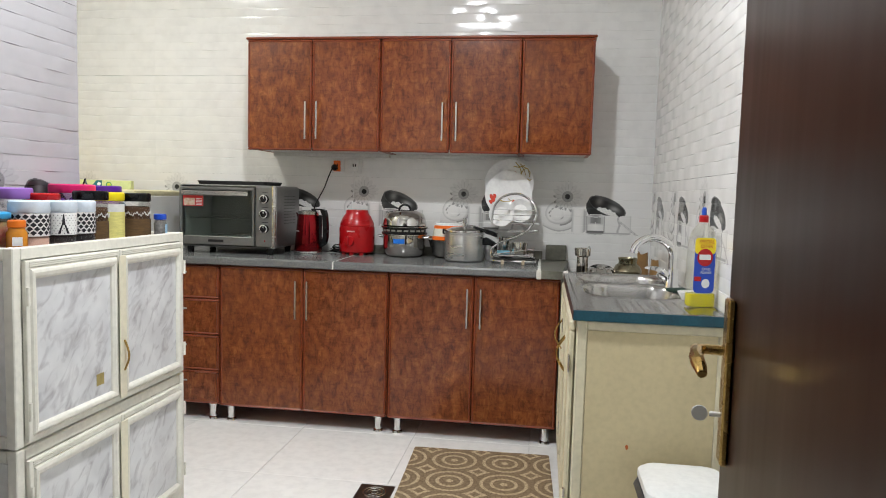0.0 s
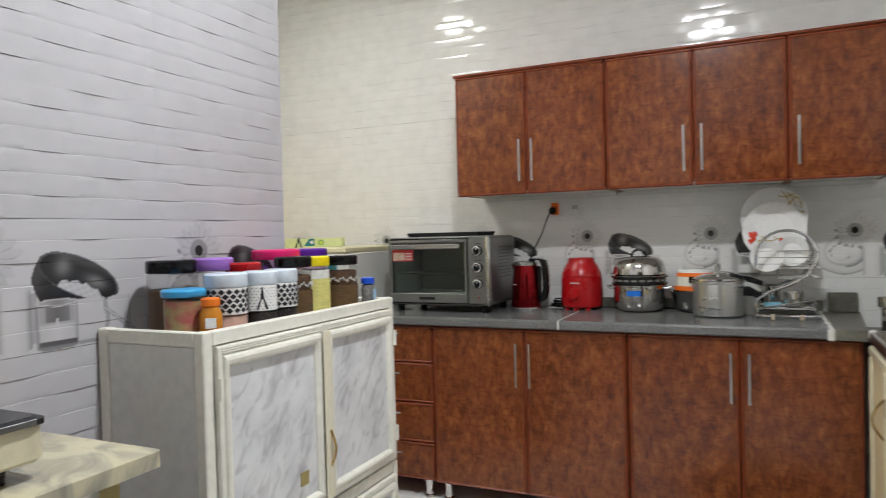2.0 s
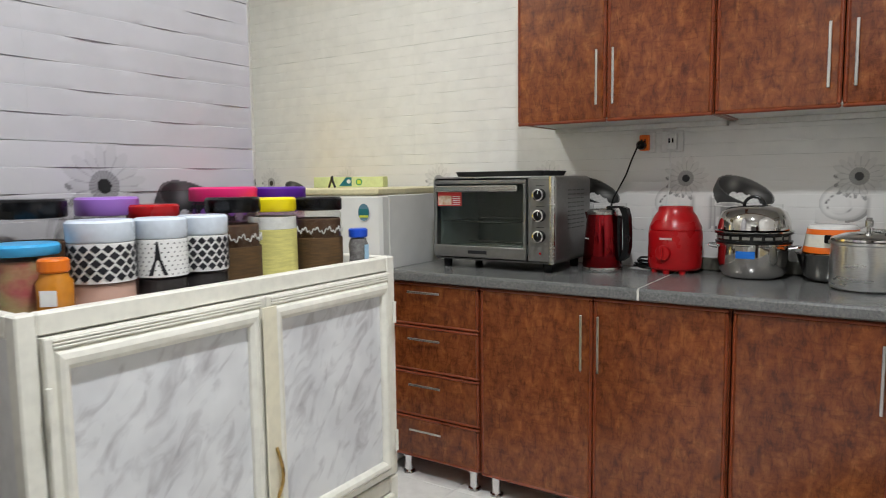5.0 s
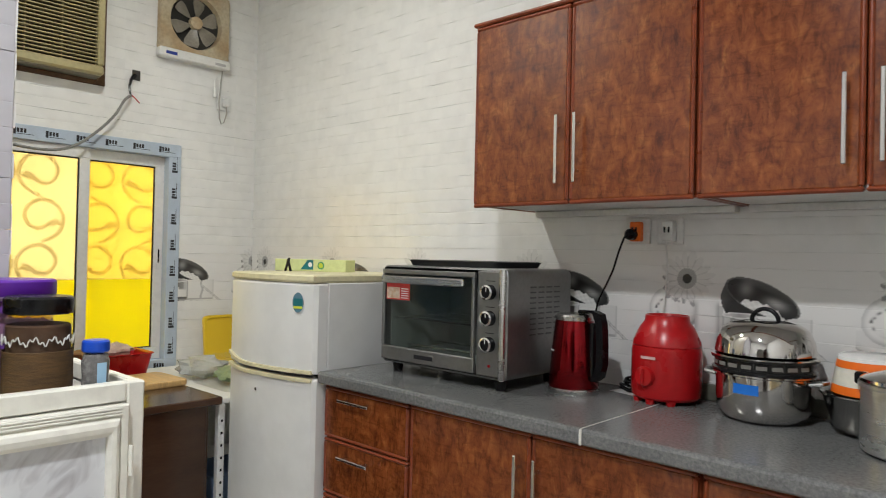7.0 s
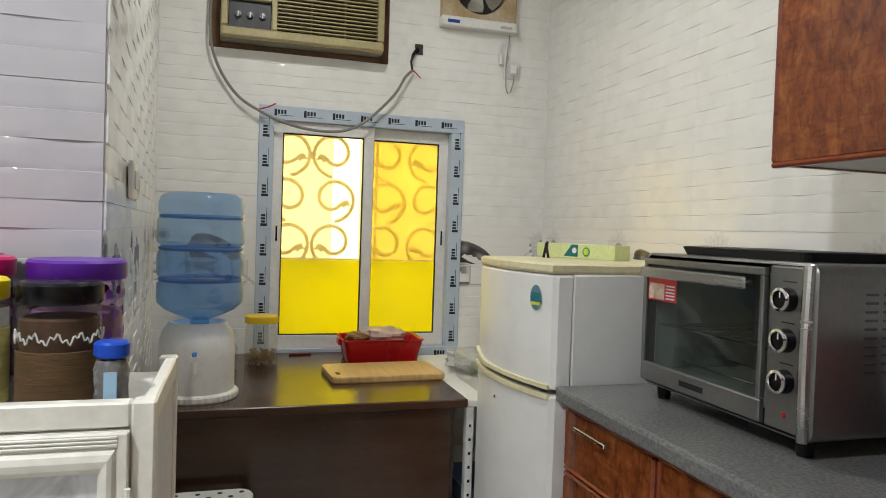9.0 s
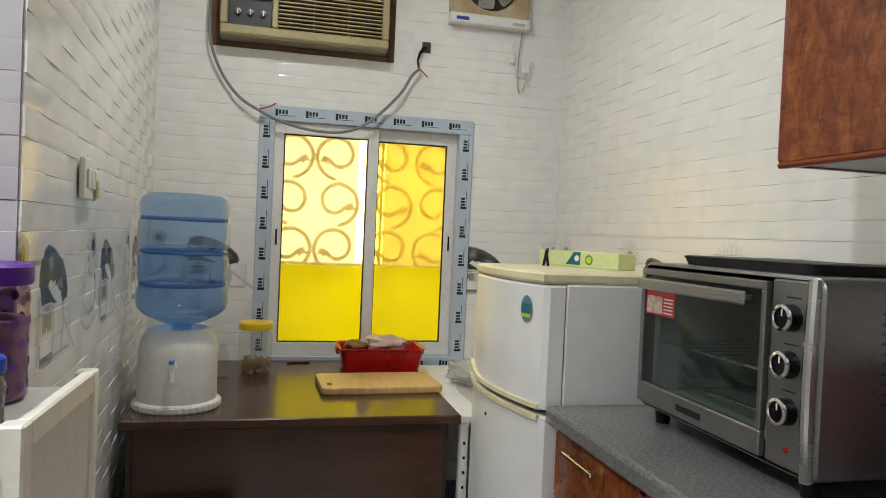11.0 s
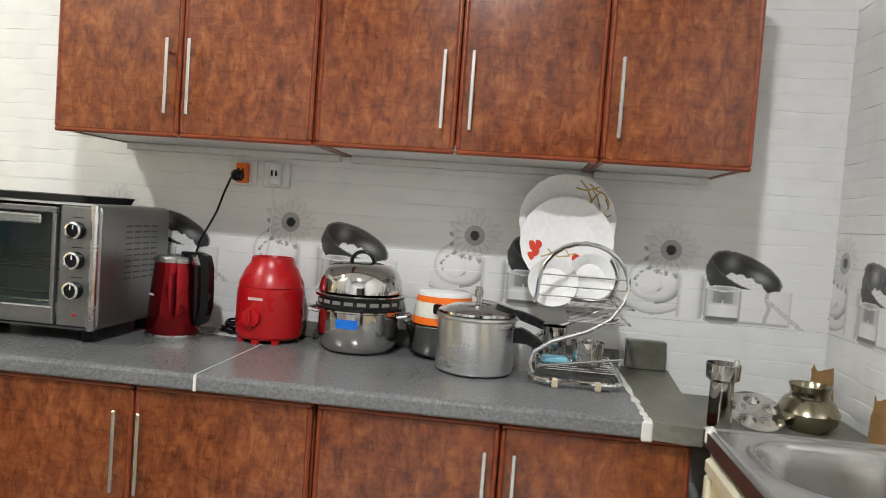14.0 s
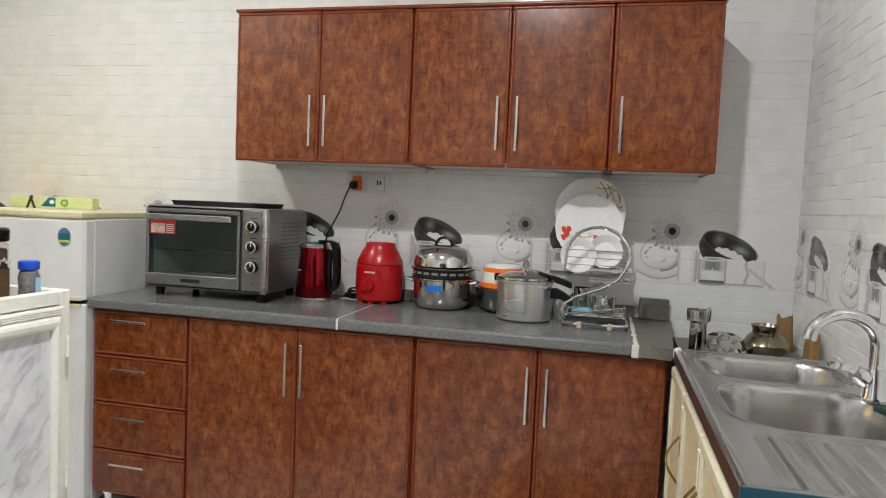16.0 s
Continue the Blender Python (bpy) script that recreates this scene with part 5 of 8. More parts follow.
part("handle", Geo().loft([[(x, -w, z - h), (x, w, z - h), (x, w, z + h), (x, -w, z + h)] for x, z, w, h in ((0.104, 0.098, 0.010, 0.016), (0.125, 0.100, 0.012, 0.018), (0.148, 0.096, 0.012, 0.014), (0.170, 0.086, 0.012, 0.013), (0.188, 0.074, 0.010, 0.012))]), BLACK, pc, "black plastic handle", smooth=True, sharp=60)
part("lid_handle", Geo().loft([[(x, -w, z - h), (x, w, z - h), (x, w, z + h), (x, -w, z + h)] for x, z, w, h in ((0.055, 0.165, 0.008, 0.003), (0.105, 0.155, 0.008, 0.004), (0.125, 0.146, 0.011, 0.010), (0.155, 0.139, 0.011, 0.010), (0.186, 0.130, 0.010, 0.009))]), BLACK, pc, "black lid handle", smooth=True, sharp=60)
part("bracket", Geo().box(0.070, 0.108, -0.017, 0.017, 0.08, 0.118, c=0.003), ALU, pc)
part("lid_strap", Geo().tube([(0.01, 0, 0.170), (0.06, 0, 0.167), (0.11, 0, 0.156)], 0.005, 6), STEEL, pc)
part("grip_ear", Geo().box(-0.130, -0.106, -0.010, 0.010, 0.125, 0.150, c=0.004), BLACK, pc)

# dish rack
rk = thing("dish_rack", "chromed wire dish rack with curled uprights", "rack", pose(1.495, -0.255, CT))
base = [(x, y, 0.016) for x, y in rounded(-0.118, 0.118, -0.135, 0.12, 0.05, 6)]
part("base_loop", Geo().tube(base, 0.007, 8, loop=True), CHROME, rk, smooth=True)
for y in (-0.115, 0.105):
    pts = [(-0.112, y, 0.03), (-0.122, y, 0.055), (-0.112, y, 0.085), (-0.07, y, 0.115), (0.02, y, 0.150), (0.075, y, 0.185), (0.105, y, 0.23)]
    pts += [(0.115 * math.cos(a), y, 0.268 + 0.108 * math.sin(a)) for a in [math.pi * k / 12 for k in range(13)]]
    pts += [(-0.117, y, 0.235), (-0.122, y, 0.215)]
    part("upright", Geo().tube(pts, 0.0062, 10), CHROME, rk, "curled chrome tube upright", smooth=True)
for zz, x0, x1 in ((0.045, -0.105, 0.105), (0.175, -0.03, 0.125), (0.215, -0.03, 0.13)):
    shelf = part("wire_shelf", Geo().tube([(x0, -0.122, zz), (x0, 0.108, zz)], 0.003, 6), CHROME, rk, "chrome wire shelf")
    part("edge_wire", Geo().tube([(x1, -0.122, zz), (x1, 0.108, zz)], 0.003, 6), CHROME, shelf)
    for k in range(9):
        y = -0.12 + k * 0.028
        part("wire", Geo().tube([(x0, y, zz), (x1, y, zz), (x1 + 0.004, y, zz + 0.03 * (zz < 0.1))], 0.0018, 5), CHROME, shelf)
for zz in (0.235, 0.262, 0.290):
    for y in (-0.115, 0.105):
        part("cross_wire", Geo().tube([(-0.115, y, zz), (0.112, y, zz)], 0.0018, 5), CHROME, rk)
part("cross_wire", Geo().tube([(-0.10, -0.125, 0.05), (0.112, -0.125, 0.085)], 0.003, 6), CHROME, rk)
for x in (-0.10, 0.10):
    part("cross_wire", Geo().tube([(x, -0.115, 0.235), (x, 0.105, 0.235)], 0.0025, 6), CHROME, rk)
for x in (-0.055, 0.055):
    part("clip", Geo().box(x - 0.008, x + 0.008, -0.144, -0.126, 0.0, 0.024, c=0.003), mat("yellowed_clip", (0.55, 0.45, 0.32), 0.5), rk)

PETAL, GOLD = mat("red_transfer", (0.62, 0.045, 0.015), 0.2), mat("gold_transfer", (0.50, 0.36, 0.10), 0.25)


def plate(name, label, x, y, z, r, lean, deco):
    """A shallow dish standing on edge; its face looks to -y and leans back."""
    m = pose(x, y, z) @ pose(0, 0, 0, 90 - lean, 0, 0)
    t = thing(name, label, "plate", m)
    n = 64
    wave = lambda k: 1 + (0.007 * math.sin(k * 2 * math.pi * 20 / n) if deco else 0)  # noqa: E731
    rings = [[(rr * (wave(k) if rr > 0.6 * r else 1) * math.cos(2 * math.pi * k / n), rr * (wave(k) if rr > 0.6 * r else 1) * math.sin(2 * math.pi * k / n), zz) for k in range(n)]
             for rr, zz in ((0.02, -0.012), (0.55 * r, -0.012), (0.66 * r, -0.008), (r, 0.008), (r, 0.011), (0.66 * r, -0.004), (0.60 * r, -0.008), (0.02, -0.008))]
    part("dish", Geo().loft(rings), CHINA, t, smooth=True)
    lift = lambda x_, y_: (-0.0075 if math.hypot(x_, y_) < 0.6 * r else -0.004 + 0.0155 * (math.hypot(x_, y_) / r - 0.66) / 0.34) + 0.0006  # noqa: E731
    stroke = lambda pts, q: Geo().tube([(x_, y_, lift(x_, y_)) for x_, y_ in pts], q, 5)  # noqa: E731
    if deco == 1:
        for pts in (((0.030, 0.122), (0.052, 0.098), (0.064, 0.070), (0.060, 0.045)), ((0.092, 0.092), (0.072, 0.075), (0.062, 0.052)), ((0.058, 0.112), (0.078, 0.094), (0.100, 0.084), (0.114, 0.062), (0.112, 0.040)),
                    ((0.020, 0.100), (0.050, 0.094), (0.084, 0.104)), ((0.100, 0.030), (0.112, 0.020), (0.122, 0.026))):
            part("gold_sprig", stroke(pts, 0.0024), GOLD, t, "gold sprig transfer")
        for pts in (((0.066, 0.098), (0.082, 0.074), (0.090, 0.048)), ((0.104, 0.070), (0.112, 0.050))):
            part("brown_sprig", stroke(pts, 0.0016), BRASS, t, "brown sprig transfer")
        part("red_petal", Geo().prism([(0.012, 0.058), (0.020, 0.068), (0.034, 0.070), (0.050, 0.058), (0.054, 0.048), (0.034, 0.052)], -0.004, 0.0022), PETAL, t, "red petal transfer")
    if deco == 2:
        for dx, dy, q in ((-0.098, -0.014, 0.013), (-0.080, -0.010, 0.013), (-0.090, -0.030, 0.017), (-0.098, -0.046, 0.012)):
            part("red_petal", Geo().lathe([(0, 0.0012), (q, 0.0008), (q, -0.003)], 14, m=pose(dx, dy, lift(dx, dy))), PETAL, t, "red flower transfer")
        part("red_petal", Geo().lathe([(0, 0.0012), (0.012, 0.0008), (0.012, -0.003)], 14, m=pose(0.030, -0.042, lift(0.03, -0.042))), PETAL, t, "red flower transfer")
        for pts in (((-0.068, -0.044), (-0.044, -0.034), (-0.020, -0.040), (0.012, -0.036)), ((-0.050, -0.020), (-0.036, -0.036), (-0.030, -0.050)), ((0.0, -0.020), (0.010, -0.034), (0.030, -0.028))):
            part("gold_sprig", stroke(pts, 0.0022), GOLD, t, "gold sprig transfer")
    return t


plate("dinner_plate", "large white plate with a red and gold flower motif", 1.452, -0.168, CT + 0.432, 0.137, 10, 1)
plate("dinner_plate", "white plate with red flowers, standing in the rack", 1.452, -0.212, CT + 0.372, 0.130, 12, 2)
plate("saucer", "small plain white saucer standing in the rack", 1.420, -0.275, CT + 0.262, 0.068, 12, 0)
plate("saucer", "small plain white saucer standing in the rack", 1.521, -0.262, CT + 0.282, 0.065, 12, 0)
solid("steel_tumbler", Geo().lathe([(0, 0.002), (0.034, 0), (0.040, 0.004), (0.045, 0.06), (0.043, 0.06), (0.037, 0.006), (0, 0.006)], 28), MIRROR_STEEL, "small steel bowl lying in the dish rack", "bowl", pose(1.525, -0.30, CT + 0.052), smooth=True)
solid("sponge", Geo().box(-0.035, 0.035, -0.02, 0.02, 0, 0.018, c=0.005), mat("pale_blue_sponge", (0.25, 0.55, 0.68), 0.9, vary=0.2, scale=60, bump=0.4), "pale blue sponge in the dish rack", "sponge", pose(1.44, -0.31, CT + 0.049, 0, 0, 8))
solid("steel_mug", Geo().lathe([(0, 0.0), (0.032, 0.0), (0.034, 0.004), (0.034, 0.085), (0.0325, 0.085), (0.032, 0.006), (0, 0.005)], 28), MIRROR_STEEL, "steel mug standing in the dish rack", "mug", pose(1.44, -0.215, CT + 0.049), smooth=True)
solid("white_cup", Geo().lathe([(0, 0), (0.022, 0), (0.026, 0.05), (0.030, 0.085), (0.028, 0.085), (0.022, 0.006), (0, 0.005)], 24), CHINA, "plain white cup beside the dish rack", "cup", pose(1.352, -0.20, CT), smooth=True)

# sockets with their plugs
for x, colour, lab in ((0.408, ORANGE, "white wall socket with an orange adaptor plugged in"), (0.520, WHITE, "white wall socket with a white plug")):
    so = thing("wall_socket", lab, "socket", pose(x, -0.0075, 1.420), "wall sockets")
    part("plate", Geo().box(-0.044, 0.044, -0.010, 0.0, -0.043, 0.043, c=0.003), WHITE, so)
    ad = part("adaptor", Geo().box(-0.020 + 0.004, 0.022, -0.036, -0.0105, -0.034, 0.030, c=0.003), colour, so, "orange plastic adaptor" if colour is ORANGE else "white plug")
    for a in (-0.006, 0.008):
        part("pin_hole", Geo().box(a - 0.003, a + 0.003, -0.0368, -0.0362, -0.006, 0.012, c=0.0002), BLACK, ad)
plug = thing("power_cable", "black plug and cable hanging from the socket", "cable", pose(0, 0, 0))
part("plug", Geo().lathe([(0, 0), (0.019, 0), (0.018, 0.022), (0.008, 0.034), (0, 0.035)], 18, m=pose(0.404, -0.0445, 1.408, 90, 0, 0)), BLACK, plug, smooth=True)
part("cord", Geo().tube([(0.404, -0.078, 1.408), (0.395, -0.084, 1.395), (0.372, -0.075, 1.35), (0.345, -0.06, 1.29), (0.315, -0.05, 1.24), (0.285, -0.045, 1.19), (0.262, -0.045, 1.10), (0.255, -0.05, 0.98), (0.265, -0.06, CT + 0.005)], 0.0035, 8), BLACK, plug, smooth=True)
wc2 = solid("thin_cable", Geo().tube([(0.520, -0.047, 1.392), (0.520, -0.044, 1.37), (0.516, -0.022, 1.31), (0.510, -0.018, 1.24), (0.502, -0.02, 1.16), (0.482, -0.03, 1.02), (0.47, -0.04, CT + 0.004)], 0.0028, 8), WHITE, "thin white cable hanging down the tiles", "cable", smooth=True)
g = Geo()
rnd = random.Random(9)
for k in range(4):
    cx, cy = 0.43 + 0.012 * k, -0.075 - 0.01 * (k % 2)
    g.tube([(cx + (0.042 + 0.004 * k) * math.cos(a), cy + 0.030 * math.sin(a), CT + 0.006 + 0.011 * k + 0.006 * math.sin(2 * a + k)) for a in [2 * math.pi * q / 16 for q in range(16)]], 0.0042, 6, loop=True)
solid("cable_coil", g, BLACK, "black cable bunched up between kettle and blender", "cable", smooth=True)
solid("paper_slip", Geo().box(-0.06, 0.06, -0.03, 0.03, 0, 0.0012, c=0.0003), WHITE, "white slip of card lying on the worktop", "card", pose(0.44, -0.105, CT + 0.0005, 0, 0, -12))

# behind the sink
solid("corner_shelf", Geo().box(1.81, XR - 0.012, -0.605, -0.012, 0.815, 0.835, c=0.002), COUNTER2, "grey ledge in the corner behind the sink", "shelf")
ST = 0.8355
so_ = thing("spice_grinder", "tall steel cup with a flared rim", "cup", pose(1.860, -0.370, ST))
part("cup", Geo().lathe([(0, 0), (0.030, 0), (0.029, 0.12), (0.041, 0.128), (0.043, 0.165), (0.041, 0.166), (0.038, 0.132), (0, 0.128)], 32), MIRROR_STEEL, so_, smooth=True)
part("pestle", Geo().lathe([(0, 0.128), (0.008, 0.13), (0.009, 0.165), (0.006, 0.178), (0, 0.180)], 14, m=pose(0.008, 0, 0, 0, 8, 0)), STEEL, so_, smooth=True)
idl = thing("idli_plate", "round steel plate with pressed cups leaning on the wall", "plate", pose(1.965, -0.31, ST + 0.036, 28, 0, 0))
part("disc", Geo().lathe([(0, 0), (0.072, 0), (0.075, 0.004), (0.072, 0.005), (0, 0.003)], 40), MIRROR_STEEL, idl, smooth=True)
for k in range(5):
    a = 2 * math.pi * k / 5 + 0.3
    part("cup", Geo().lathe([(0, 0.014), (0.012, 0.012), (0.021, 0.005), (0.022, 0.0045)], 20, m=pose(0.045 * math.cos(a), 0.045 * math.sin(a), 0)), MIRROR_STEEL, idl, smooth=True)
mp_ = thing("water_pot", "small round brassy steel pot with a wide neck", "pot", pose(2.10, -0.30, ST))
part("belly", Geo().lathe([(0, 0), (0.045, 0), (0.070, 0.025), (0.076, 0.05), (0.062, 0.078), (0.048, 0.088), (0.046, 0.100), (0.052, 0.118), (0.050, 0.119), (0.043, 0.10), (0, 0.05)], 40), mat("bronzed_steel", (0.36, 0.32, 0.22), 0.18, 1.0, vary=0.2), mp_, smooth=True)
CARD = mat("brown_card", (0.34, 0.19, 0.07), 0.8, vary=0.25, scale=18, bump=0.3)


def packet(w, d, h, seed):
    """A crumpled paper packet with a torn, open top."""
    rings = []
    for i in range(7):
        f = i / 6
        ring = []
        for k, (x, y) in enumerate(rounded(-w, w, -d, d, min(w, d) * 0.5, 4)):
            p = Vector((x * 30, y * 30, f * 3 + seed))
            q = 1 + 0.22 * f * noise.noise(p) - 0.12 * f
            ring.append((x * q + 0.006 * noise.noise(p * 2), y * q * (1 - 0.35 * f), h * f + (0.030 * noise.noise(p * 1.7) * (i == 6))))
        rings.append(ring)
    return Geo().loft(rings, cap1=False)


solid("card_packet", packet(0.030, 0.020, 0.130, 1.0), CARD, "torn brown card packet in the corner", "packet", pose(2.205, -0.12, ST, 4, 0, -30), smooth=True, sharp=25)
solid("card_packet", packet(0.036, 0.022, 0.118, 4.0), CARD, "torn brown card packet against the wall", "packet", pose(2.218, -0.44, ST, 0, -3, -82), smooth=True, sharp=25)

# on the sink
dt = thing("dish_soap", "clear bottle of yellow dish soap with a red cap", "bottle", pose(2.196, -1.562, SZ + 0.0005, 0, 0, 8) @ Matrix.Diagonal((0.98, 1.0, 1.12, 1)))
sect = lambda z, w, d: [(x, y, z) for x, y in rounded(-w, w, -d, d, min(w, d) * 0.6, 5)]  # noqa: E731
SOAP = mat("yellow_soap", (0.80, 0.72, 0.02), 0.15, trans=0.4, ior=1.35)
part("liquid", Geo().loft([sect(0.002, 0.044, 0.024), sect(0.006, 0.047, 0.026), sect(0.042, 0.047, 0.026)]), SOAP, dt, "yellow soap", smooth=True)
part("bottle", Geo().loft([sect(0.0, 0.046, 0.026), sect(0.006, 0.049, 0.028), sect(0.15, 0.049, 0.028), sect(0.205, 0.045, 0.026), sect(0.235, 0.036, 0.022), sect(0.252, 0.020, 0.016), sect(0.262, 0.014, 0.013)]), tinted_pane("soap_bottle_plastic", (0.97, 0.97, 0.93), 0.05, 0.10), dt, "clear bottle", smooth=True)
part("cap", Geo().lathe([(0, 0.262), (0.016, 0.262), (0.016, 0.280), (0.013, 0.284), (0, 0.284)], 24), RED, dt, smooth=True)
part("nozzle", Geo().lathe([(0, 0.284), (0.009, 0.284), (0.008, 0.303), (0.005, 0.308), (0, 0.308)], 18), mat("blue_cap", (0.02, 0.08, 0.45), 0.3), dt, "blue nozzle", smooth=True)
lb = part("label", Geo().loft([[(x, -0.0295, z) for x, z in rounded(-0.036, 0.036, 0.045, 0.215, 0.014, 4)], [(x, -0.0287, z) for x, z in rounded(-0.036, 0.036, 0.045, 0.215, 0.014, 4)]]), mat("blue_print", (0.015, 0.06, 0.42), 0.3), dt, "blue printed label")
part("label_top", Geo().loft([[(x, -0.0300, z) for x, z in rounded(-0.036, 0.036, 0.165, 0.215, 0.012, 4)], [(x, -0.0296, z) for x, z in rounded(-0.036, 0.036, 0.165, 0.215, 0.012, 4)]]), mat("yellow_print", (0.80, 0.62, 0.02), 0.35), lb, "yellow band")
writing("label_text", "SPECIAL", 0.015, RED, lb, pose(0.004, -0.0302, 0.203))
writing("label_text", "OFFER", 0.015, RED, lb, pose(0.004, -0.0302, 0.189))
part("logo_shape", Geo().lathe([(0, 0.0008), (0.027, 0.0008), (0.027, 0)], 28, m=pose(0, -0.0301, 0.155, 90, 0, 0)), RED, lb, "round red logo shape")
part("logo_bar", Geo().box(-0.020, 0.020, -0.0316, -0.0310, 0.148, 0.164, c=0.0002), WHITE, lb)
writing("label_text", "COLD", 0.011, WHITE, lb, pose(0.006, -0.0302, 0.119))
writing("label_text", "POWER", 0.011, WHITE, lb, pose(0.006, -0.0302, 0.108))
part("label_drop", Geo().lathe([(0, 0.0008), (0.014, 0.0008), (0.014, 0)], 24, m=pose(0.006, -0.0301, 0.075, 90, 0, 0)), WHITE, lb)
part("label_patch", Geo().box(-0.034, -0.010, -0.0302, -0.0297, 0.082, 0.096, c=0.0002), RED, lb)
solid("soap_dish", Geo().lathe([(0, 0), (0.030, 0), (0.048, 0.030), (0.046, 0.031), (0.028, 0.004), (0, 0.004)], 32), CHINA, "small white bowl at the back of the sink", "bowl", pose(2.195, -1.42, SZ + 0.002), smooth=True)
solid("scouring_pad", Geo().box(-0.04, 0.04, -0.03, 0.03, 0, 0.014, c=0.004), mat("green_scourer", (0.02, 0.05, 0.035), 0.95, vary=0.3, scale=80, bump=0.5), "dark green scouring pad behind the tap", "scourer", pose(2.19, -1.22, SZ + 0.004, 0, 0, 20))


# ---- alcove: desk and what stands on it ----
DT = 0.745
dk = thing("desk", "dark brown veneered desk under the window", "desk", pose(0, 0, 0))
part("desktop", Geo().box(XW + 0.02, -1.005, -1.750, -0.708, DT - 0.030, DT, c=0.004), DARK_WOOD, dk)
part("front_panel", Geo().box(-1.062, -1.044, -1.716, -0.755, 0.03, DT - 0.031, c=0.002), DARK_WOOD, dk)
part("side_panel", Geo().box(XW + 0.03, -1.063, -1.736, -1.718, 0.0, DT - 0.031, c=0.002), DARK_WOOD, dk)
part("side_panel", Geo().box(XW + 0.03, -1.063, -0.755, -0.737, 0.0, DT - 0.031, c=0.002), DARK_WOOD, dk)

wd = thing("water_dispenser", "white plastic water dispenser base with a small tap", "dispenser", pose(-1.195, -1.612, DT))
part("crock", Geo().lathe([(0, 0), (0.132, 0), (0.134, 0.010), (0.131, 0.022), (0.122, 0.026), (0.121, 0.15), (0.120, 0.190), (0.112, 0.222), (0.098, 0.240), (0.092, 0.252), (0.082, 0.252), (0.076, 0.235), (0, 0.2)], 48), WHITE, wd, smooth=True)
skirt = [[((q + 0.0016 * math.cos(40 * a)) * math.cos(a), (q + 0.0016 * math.cos(40 * a)) * math.sin(a), z) for a in [2 * math.pi * k / 200 for k in range(200)]] for q, z in ((0.1325, 0.002), (0.1355, 0.004), (0.1350, 0.018), (0.1315, 0.0215))]
part("ribbed_skirt", Geo().loft(skirt, cap0=False, cap1=False), WHITE, wd)
tp = part("tap", Geo().lathe([(0, 0), (0.013, 0), (0.012, 0.03), (0, 0.032)], 16, m=pose(0.118, 0.0, 0.150, 0, 90, 0)).tube([(0.138, 0, 0.150), (0.142, 0, 0.12), (0.142, 0, 0.105)], 0.009, 10), WHITE, wd, smooth=True)
part("tap_lever", Geo().box(0.132, 0.152, -0.008, 0.008, 0.158, 0.172, c=0.003), mat("tap_blue", (0.06, 0.22, 0.55), 0.35), tp, "blue tap lever")
part("red_mark", Geo().box(0.105, 0.112, -0.010, 0.010, 0.205, 0.211, c=0.001), RED, wd)
bo = thing("water_bottle", "large blue water bottle upturned on the dispenser", "bottle", pose(-1.195, -1.606, DT + 0.222) @ Matrix.Diagonal((1.02, 1.02, 1.04, 1)))
prof = [(0.0, 0.0), (0.028, 0.0), (0.030, 0.035), (0.075, 0.052), (0.112, 0.070), (0.133, 0.090), (0.136, 0.105), (0.136, 0.150), (0.127, 0.160), (0.127, 0.170), (0.136, 0.180), (0.137, 0.212), (0.136, 0.245), (0.124, 0.257), (0.124, 0.270), (0.136, 0.282), (0.137, 0.318), (0.136, 0.352), (0.126, 0.364), (0.133, 0.378), (0.135, 0.405), (0.126, 0.428), (0.105, 0.440), (0.0, 0.436)]
part("bottle_shell", Geo().lathe(prof, 48), BLUE_WATER, bo, smooth=True, sharp=60)
wprof = [(max(0.0, q - 0.005), z) for q, z in prof if 0.03 < z < 0.30]
part("water", Geo().lathe([(0, 0.036)] + wprof + [(0, wprof[-1][1])], 48), WATER_BODY, bo, "water filling two thirds", smooth=True, sharp=60)
RING = mat("deep_blue_ridge_plastic", (0.16, 0.32, 0.62), 0.12, trans=0.5, ior=1.2)
for zz in (0.165, 0.2635, 0.364):
    part("ring_groove", Geo().tube([(0.1255 * math.cos(a), 0.1255 * math.sin(a), zz) for a in [2 * math.pi * k / 40 for k in range(40)]], 0.0065, 8, loop=True), RING, bo, "pressed ring round the bottle", smooth=True)
part("label_strip", Geo().box(-0.008, 0.008, -0.001, 0.001, 0.29, 0.36, c=0.0003, m=pose(0.134 * math.cos(-1.45), 0.134 * math.sin(-1.45), 0, 0, 0, math.degrees(-1.45) + 90)), LIME, bo, "lime paper strip")

dj = thing("snack_jar", "clear jar of brown pulses with a yellow lid", "jar", pose(-1.70, -1.388, DT))
part("jar_wall", Geo().lathe([(0.060, 0.001), (0.066, 0.006), (0.066, 0.150), (0.058, 0.165), (0.058, 0.176)], 36), CLEAR, dj, "clear plastic wall", smooth=True)
part("lid", Geo().lathe([(0, 0.1765), (0.067, 0.1765), (0.068, 0.180), (0.067, 0.202), (0.063, 0.206), (0, 0.206)], 36), mat("yellow_lid", (0.80, 0.55, 0.02), 0.35), dj, "yellow screw lid", smooth=True)
g = Geo()
rnd = random.Random(2)
for k in range(240):
    a, q, z = rnd.random() * 6.28, 0.060 * math.sqrt(rnd.random()), 0.006 + rnd.random() * 0.055
    g.lathe([(0, -0.004), (0.0055, -0.001), (0.0055, 0.002), (0, 0.004)], 6, m=pose(q * math.cos(a), q * math.sin(a), z, rnd.random() * 180, rnd.random() * 180, 0))
